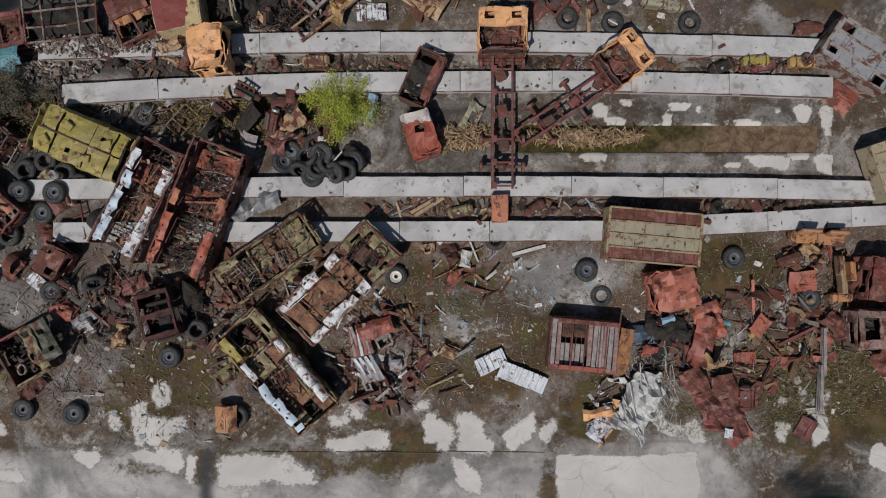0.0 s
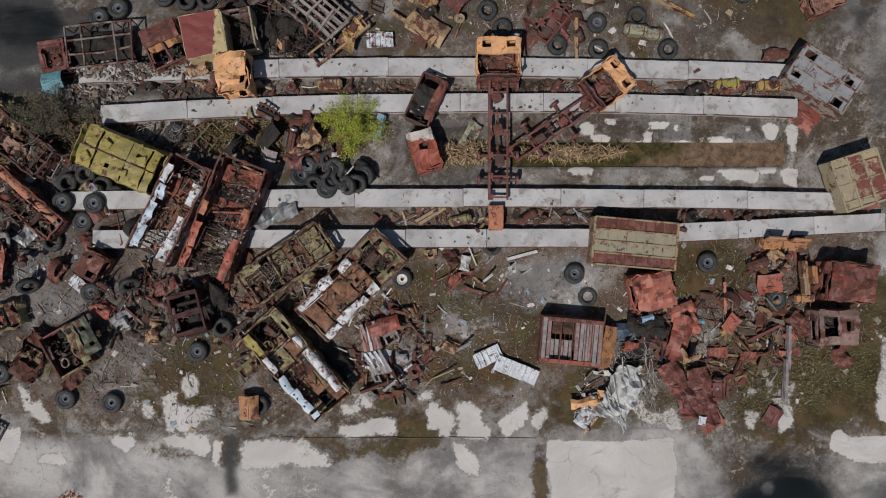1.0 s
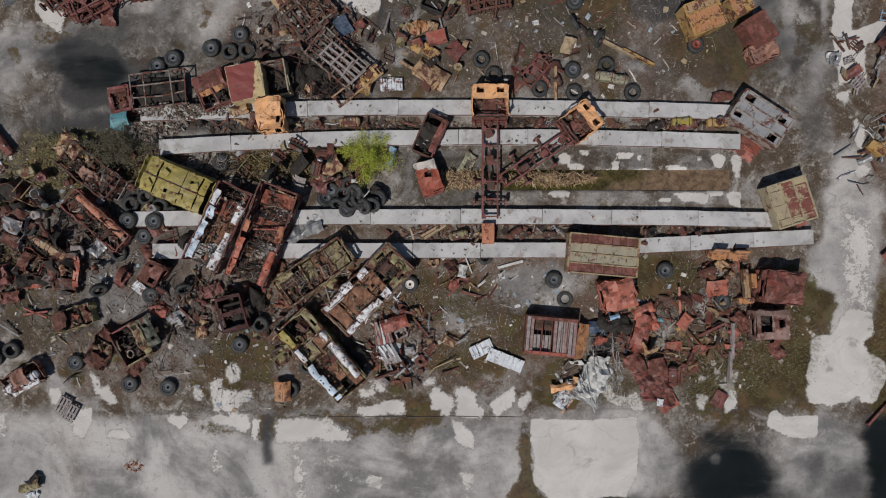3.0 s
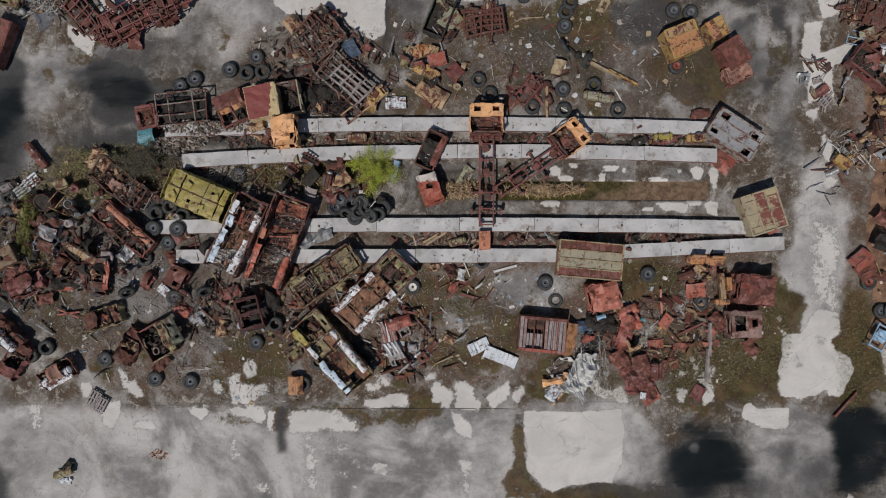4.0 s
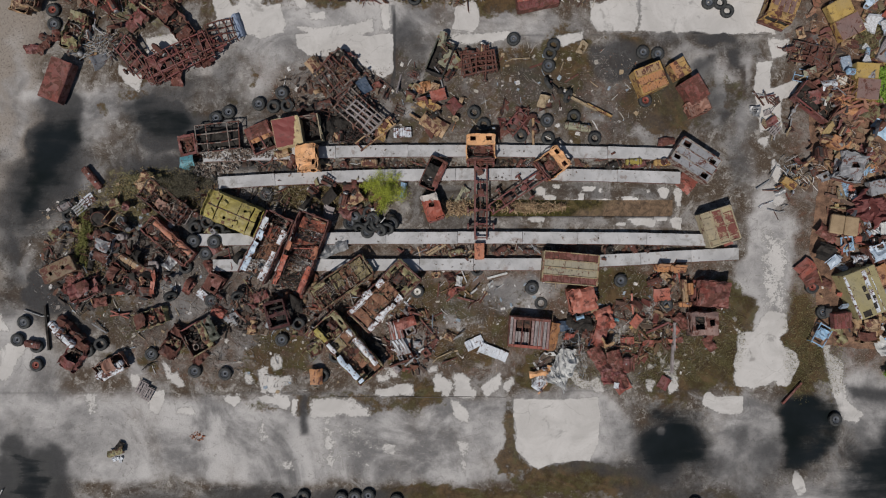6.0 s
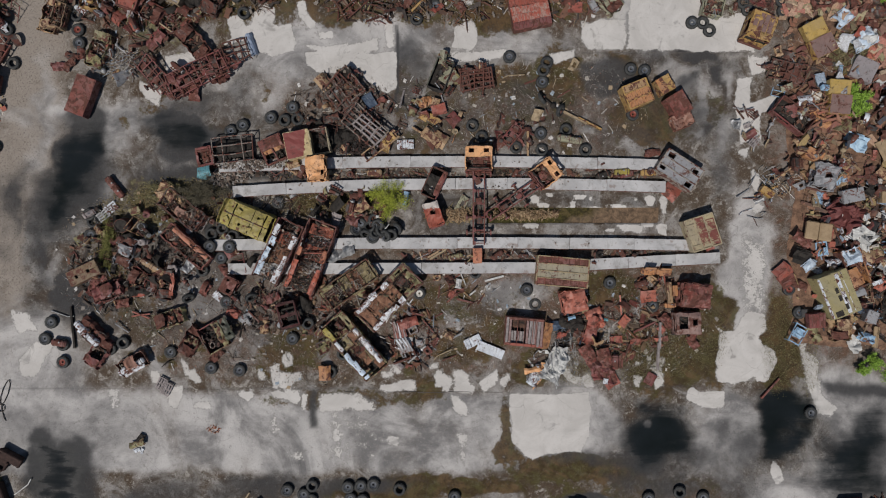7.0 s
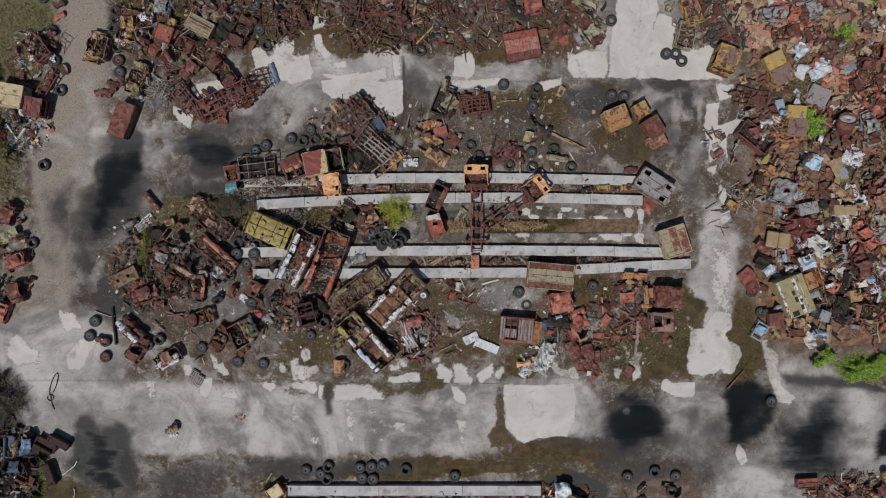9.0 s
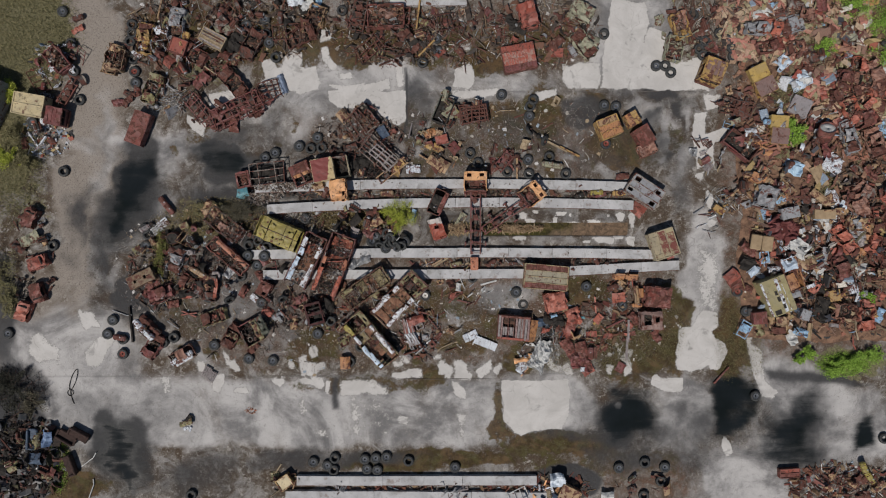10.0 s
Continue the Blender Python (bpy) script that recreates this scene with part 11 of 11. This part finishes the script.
tarp(11.33, -19.84, 5, 1.5, 1.2, plain("ice_blue_sheet", (0.45, 0.52, 0.60), (0.62, 0.68, 0.74), 2, 0.6), "pale blue plastic sheet on a heap", 0.8, 0.4, 13)
tarp(-40.34, -15.48, 80, 1.6, 1.0, plain("blue_cover", (0.10, 0.16, 0.30), (0.20, 0.28, 0.42), 2, 0.6), "blue cover on a rubbish heap", 0.8, 0.4, 14)
tarp(-16.64, 20.42, -70, 2.0, 0.6, plain("blue_film", (0.18, 0.24, 0.36), (0.30, 0.36, 0.46), 2, 0.5), "blue plastic film on the wet road", 0.12, 0.15, 16)


def light_frame(x, y, rz):
    ob = thing("metal_rack", x, y, 0.3, rz, "light blue painted steel rack", "rack")
    for s in (-0.5, 0.5):
        bm = bmesh.new()
        bar(bm, (-0.9, s, 0.3), (0.9, s * 1.1, 0.35), 0.09, 0.09)
        part("rail", bm, BLUE, ob)
    for k in (-0.8, 0, 0.8):
        bm = bmesh.new()
        bar(bm, (k, -0.5, 0.3), (k, 0.5, 0.35), 0.09, 0.09)
        part("cross_bar", bm, BLUE, ob)
    bm = bmesh.new()
    sheet(bm, 0.9, 0.9, (), 0.03, 0.2, 0.25, T(0.1, 0, 0.3), 4)
    part("panel", bm, BLUE, ob)
    for a in (-0.8, 0.8):
        for c in (-0.5, 0.5):
            bm = bmesh.new()
            bar(bm, (a, c, -0.3), (a, c, 0.3), 0.07, 0.07)
            part("leg", bm, BLUE, ob)


light_frame(30.54, -4.57, 62)


def round_tank(x, y, r, h, label, mat, lidmat, rx=0, rz=0, z=0.0):
    ob = thing("round_tank", x, y, z, rz, label, "tank", rx=rx)
    bm = bmesh.new()
    lathe(bm, [(r * 0.93, h), (r, h), (r, h * 0.5), (r * 1.02, h * 0.48), (r, h * 0.46), (r, 0), (r * 0.93, 0)], 26)
    part("shell", bm, mat, ob)
    bm = bmesh.new()
    lathe(bm, [(0.01, h * 0.94), (r * 0.9, h * 0.9), (r * 0.95, h * 0.86), (0.01, h * 0.86)], 26)
    part("lid", bm, lidmat, ob)
    return ob


round_tank(38.30, 14.90, 0.78, 1.6, "rust-red cylindrical tank with a pale lid", RED, CLOTH, -35, 20, 0.9)
round_tank(-27.55, 4.94, 0.6, 0.9, "short rusted cylinder with a pale rim", DARKRUST, BLACK, 15, 0, 0.1)
round_tank(-25.86, 4.72, 0.3, 0.6, "white rimmed steel can", METAL, BLACK, 10, 0, 0.3)


def sofa(x, y, rz, label, mat):
    ob = thing("sofa", x, y, 0.0, rz, label, "sofa", "dumped sofas")
    for nm, dims, m in (("seat", (2.0, 0.75, 0.3), T(0, -0.1, 0.3)), ("backrest", (2.0, 0.22, 0.6), T(0, 0.36, 0.45)), ("base", (2.0, 0.85, 0.2), T(0, 0, 0.1)),
                        ("armrest", (0.2, 0.85, 0.3), T(-1.0, 0, 0.45)), ("armrest", (0.2, 0.85, 0.3), T(1.0, 0, 0.45))):
        bm = bmesh.new()
        block(bm, *dims, m, 0.07)
        part(nm, bm, mat, ob)


BROWNCLOTH = plain("brown_upholstery", (0.022, 0.013, 0.011), (0.06, 0.035, 0.03), 3, 0.9)
sofa(-37.40, -15.28, -28, "worn dark brown sofa dumped by the road", BROWNCLOTH)
sofa(-38.61, -15.51, 150, "dark brown sofa with a torn back", BROWNCLOTH)
sofa(-38.28, -18.42, -70, "dark brown sofa lying beside weeds", BROWNCLOTH)
sofa(-42.07, -15.68, 88, "black sofa among dumped furniture", NAVY)
for x, y, rz, c in ((38.58, 7.21, 0, "tan"), (39.63, 7.39, 2, "tan"), (40.09, -1.08, 30, "yellow")):
    scrap("seat", c, x, y, rz, 0.9)
box_body(-16.39, -20.08, 35, 1.4, 1.2, 0.6, "cream metal cabinet lying on its back", YELLOW, (CREAM,), 0, seed=101, z=0.1)
box_body(12.59, -21.34, -25, 2.0, 1.5, 0.8, "large plain tan metal box", TAN, (TAN,), 0, seed=102, z=0.2)
box_body(35.35, -19.38, 3, 2.0, 0.9, 0.4, "low red metal chest at the puddle", RED, (RED, BRIGHTRED), 0, seed=103, z=0.05)
scrap("frame", "cloth", 7.37, -21.48, 25, 0.5)
scrap("panel", "cloth", 16.54, -21.68, 0, 0.3, 0, 0, 1)
scrap("tank", "mustard", 42.95, -18.83, -70, 0.3)
scrap("tank", "mustard", 43.54, -19.83, -60, 0.3)
scrap("bar", "red", 28.39, -9.36, 48)


def cable(x, y):
    cu = bpy.data.curves.new("cable", "CURVE")
    cu.dimensions, cu.bevel_depth, cu.bevel_resolution = "3D", 0.034, 2
    sp = cu.splines.new("POLY")
    sp.points.add(80)
    for i in range(81):
        u = i / 80
        if u < 0.6:
            a = 2 * math.pi * u / 0.6
            p = (0.38 * math.sin(a) + 0.45 * (1 - math.cos(a)), 1.45 * (1 - math.cos(a)))
        elif u < 0.85:
            a = 2 * math.pi * (u - 0.6) / 0.25
            p = (0.42 * math.sin(a) + 0.1 * (u - 0.6), -0.42 * (1 - math.cos(a)))
        else:
            w = (u - 0.85) / 0.15
            p = (0.03 + 0.5 * w * w, -2.0 * w)
        sp.points[i].co = (0.72 * p[0], 0.72 * p[1], 0.05 + 0.02 * math.sin(i), 1)
    cu.materials.append(BLACK)
    ob = new("cable", cu)
    ob.location = (x, y, 0)
    tagged(ob, "looped black hose lying on the pale road", "hose")


cable(-38.41, -10.76)
for k in range(2):
    scrap("pipe", "cloth", -36.43, -18.02, 35, 0.02 * k)
    scrap("pipe", "cloth", -36.16, -20.93, 68, 0.02 * k)
# a small heap on the road
scrap("crumpled", "olive", -26.49, -14.10, 20, 0.1, 6, 4, 1, 0.6)
scrap("crumpled", "black", -26.3, -13.8, 60, 0.0, 4, 4, 0, 0.5)
scrap("crumpled", "ice", -26.6, -14.75, 10, 0.0, 0, 0, 0, 0.28)
scrap("crumpled", "ice", -26.2, -14.8, 70, 0.0, 0, 0, 1, 0.25)

# ---- plants ----
bush(-4.55, 6.86, 1.35, 1.55, 1.5, "bright yellow-green bush growing among tyres", LEAF_BRIGHT, 8500, 1, 0.075)
bush(-5.75, 7.45, 0.9, 0.8, 0.9, "yellow-green shrub beside scrap", LEAF_BRIGHT, 2000, 2, 0.08)
bush(-20.73, 7.33, 2.0, 1.6, 1.5, "dull grey-green bare bush at the roadside", LEAF_DULL, 11000, 3, 0.07)
bush(-23.54, 7.57, 1.8, 1.2, 1.0, "dry olive shrub among wrecks", LEAF_OLIVE, 7000, 4, 0.085)
bush(-28.90, 3.22, 0.8, 1.9, 0.9, "yellow-green weeds in a strip", leaf_mat("weed_leaf", (0.10, 0.105, 0.03), (0.20, 0.20, 0.06)), 3600, 5, 0.10)
bush(35.25, 15.6, 1.15, 1.2, 1.2, "fresh green bush on the scrap bank", LEAF_GREEN, 8000, 6, 0.13, z=0.5)
for k, (x, y, rx, ry) in enumerate(((39.9, -8.6, 1.3, 0.9), (41.6, -7.9, 1.3, 1.0), (43.4, -7.2, 1.3, 0.9), (37.1, -7.0, 0.8, 0.7), (36.2, -7.6, 0.6, 0.5), (42.61, -1.25, 0.9, 0.6),
                                    (41.10, 28.27, 1.8, 1.8), (44.33, 26.71, 2.0, 2.2), (44.70, 23.81, 2.0, 2.4), (38.20, 24.08, 1.2, 1.0))):
    bush(x, y, rx, ry, 0.9, "fresh green shrub at the edge of the scrap", LEAF_GREEN, 3600, 10 + k, 0.11, z=float(bank(x, y)))
for k, (x, y, rx, ry) in enumerate(((-44.00, 19.55, 1.0, 1.2), (-44.61, 12.65, 1.6, 1.2), (-42.49, 12.65, 1.2, 1.0), (-43.74, 14.95, 1.0, 1.6), (-45.25, 1.40, 1.5, 3.0), (-44.12, -1.49, 1.0, 1.6))):
    bush(x, y, rx, ry, 1.2, "yellow-green shrub by the fence line", LEAF_OLIVE if k > 1 else LEAF_BRIGHT, 2600, 30 + k, 0.15)
bush(-44.34, -10.46, 2.4, 1.9, 1.0, "dark tangled leafless bush above a dump", leaf_mat("dark_leaf", (0.012, 0.013, 0.010), (0.05, 0.05, 0.035)), 7000, 50, 0.12)
bush(-42.16, -12.20, 1.6, 1.3, 0.8, "dark scrubby bush beside a dump", LEAF_DULL, 3500, 51, 0.10)
tangle("dark bare twigs over the dump", CHAR_MIX, [(-43.88, -10.75, 3.0, 2.4), (-43.92, -17.13, 3, 4)], 500, 0.5, 2.2, 0.018, 66, 0.9, 0.4, None, "bare_twigs", "twigs")
grass("dry olive grass at the yard edge", LEAF_OLIVE, [(-43.11, 25.59, 6, 7), (-44.33, 11.79, 3.5, 6), (44.92, 25.84, 3, 8)], 26000, 0.3, 1)
grass("dry weeds among the wrecks", LEAF_DRY, [(-22.92, 6.75, 5, 2), (-9.27, 6.77, 6, 1.4), (-28.70, 3.43, 2, 4), (-39.60, -18.30, 1.2, 3.5), (33.84, 18.85, 2.5, 2)], 16000, 0.28, 2)
grass("olive grass over parts of the scrap bank", LEAF_OLIVE, [(34.89, 19.55, 2.0, 2.0), (37.90, 25.24, 1.8, 2.6), (41.72, 21.77, 1.8, 2.2), (43.80, 17.70, 1.4, 2.0), (38.56, 10.13, 1.2, 1.6)], 9000, 0.3, 6, 1.2, lambda x, y: bank(x, y) + 0.15)
grass("green weeds at the foot of the bank", LEAF_GREEN, [(41.06, -8.28, 3.0, 1.3), (33.84, 18.27, 2.4, 1.8), (-39.60, -18.30, 1.0, 3.0)], 14000, 0.22, 3)
grass("olive grass in the damp ground", LEAF_OLIVE, [(16.05, -6.48, 5, 2.4), (23.11, -4.81, 1.6, 3), (29.25, -5.04, 1.6, 5), (11.48, -8.14, 3, 1), (19.5, -6.3, 3, 2.2), (31.5, -7.0, 1.5, 3.0)], 15000, 0.16, 4)
strew("reeds", "broken tan reeds heaped along the pit", "reeds", STRAW_REED, [(1.30, 5.70, 1.9, 0.5), (0.05, 5.62, 1.5, 0.45), (7.10, 5.75, 2.9, 0.38)], 1500, 0.2, 0.75, 0.05, (0.03, 0.07), 41, lambda x, y: 0.12 + 0.25 * fbm(x, y, 2.0, 2, 5), 0.35, 0.3)
grass("olive weeds in the gaps between the beams", LEAF_OLIVE, GAPS, 2600, 0.13, 7, 1.2)
grass("dry reeds lying along the pit", LEAF_DRY, [(1.30, 5.75, 1.9, 0.65), (-0.16, 5.62, 1.4, 0.6), (6.90, 5.80, 2.4, 0.5)], 900, 0.4, 5, 0.5)
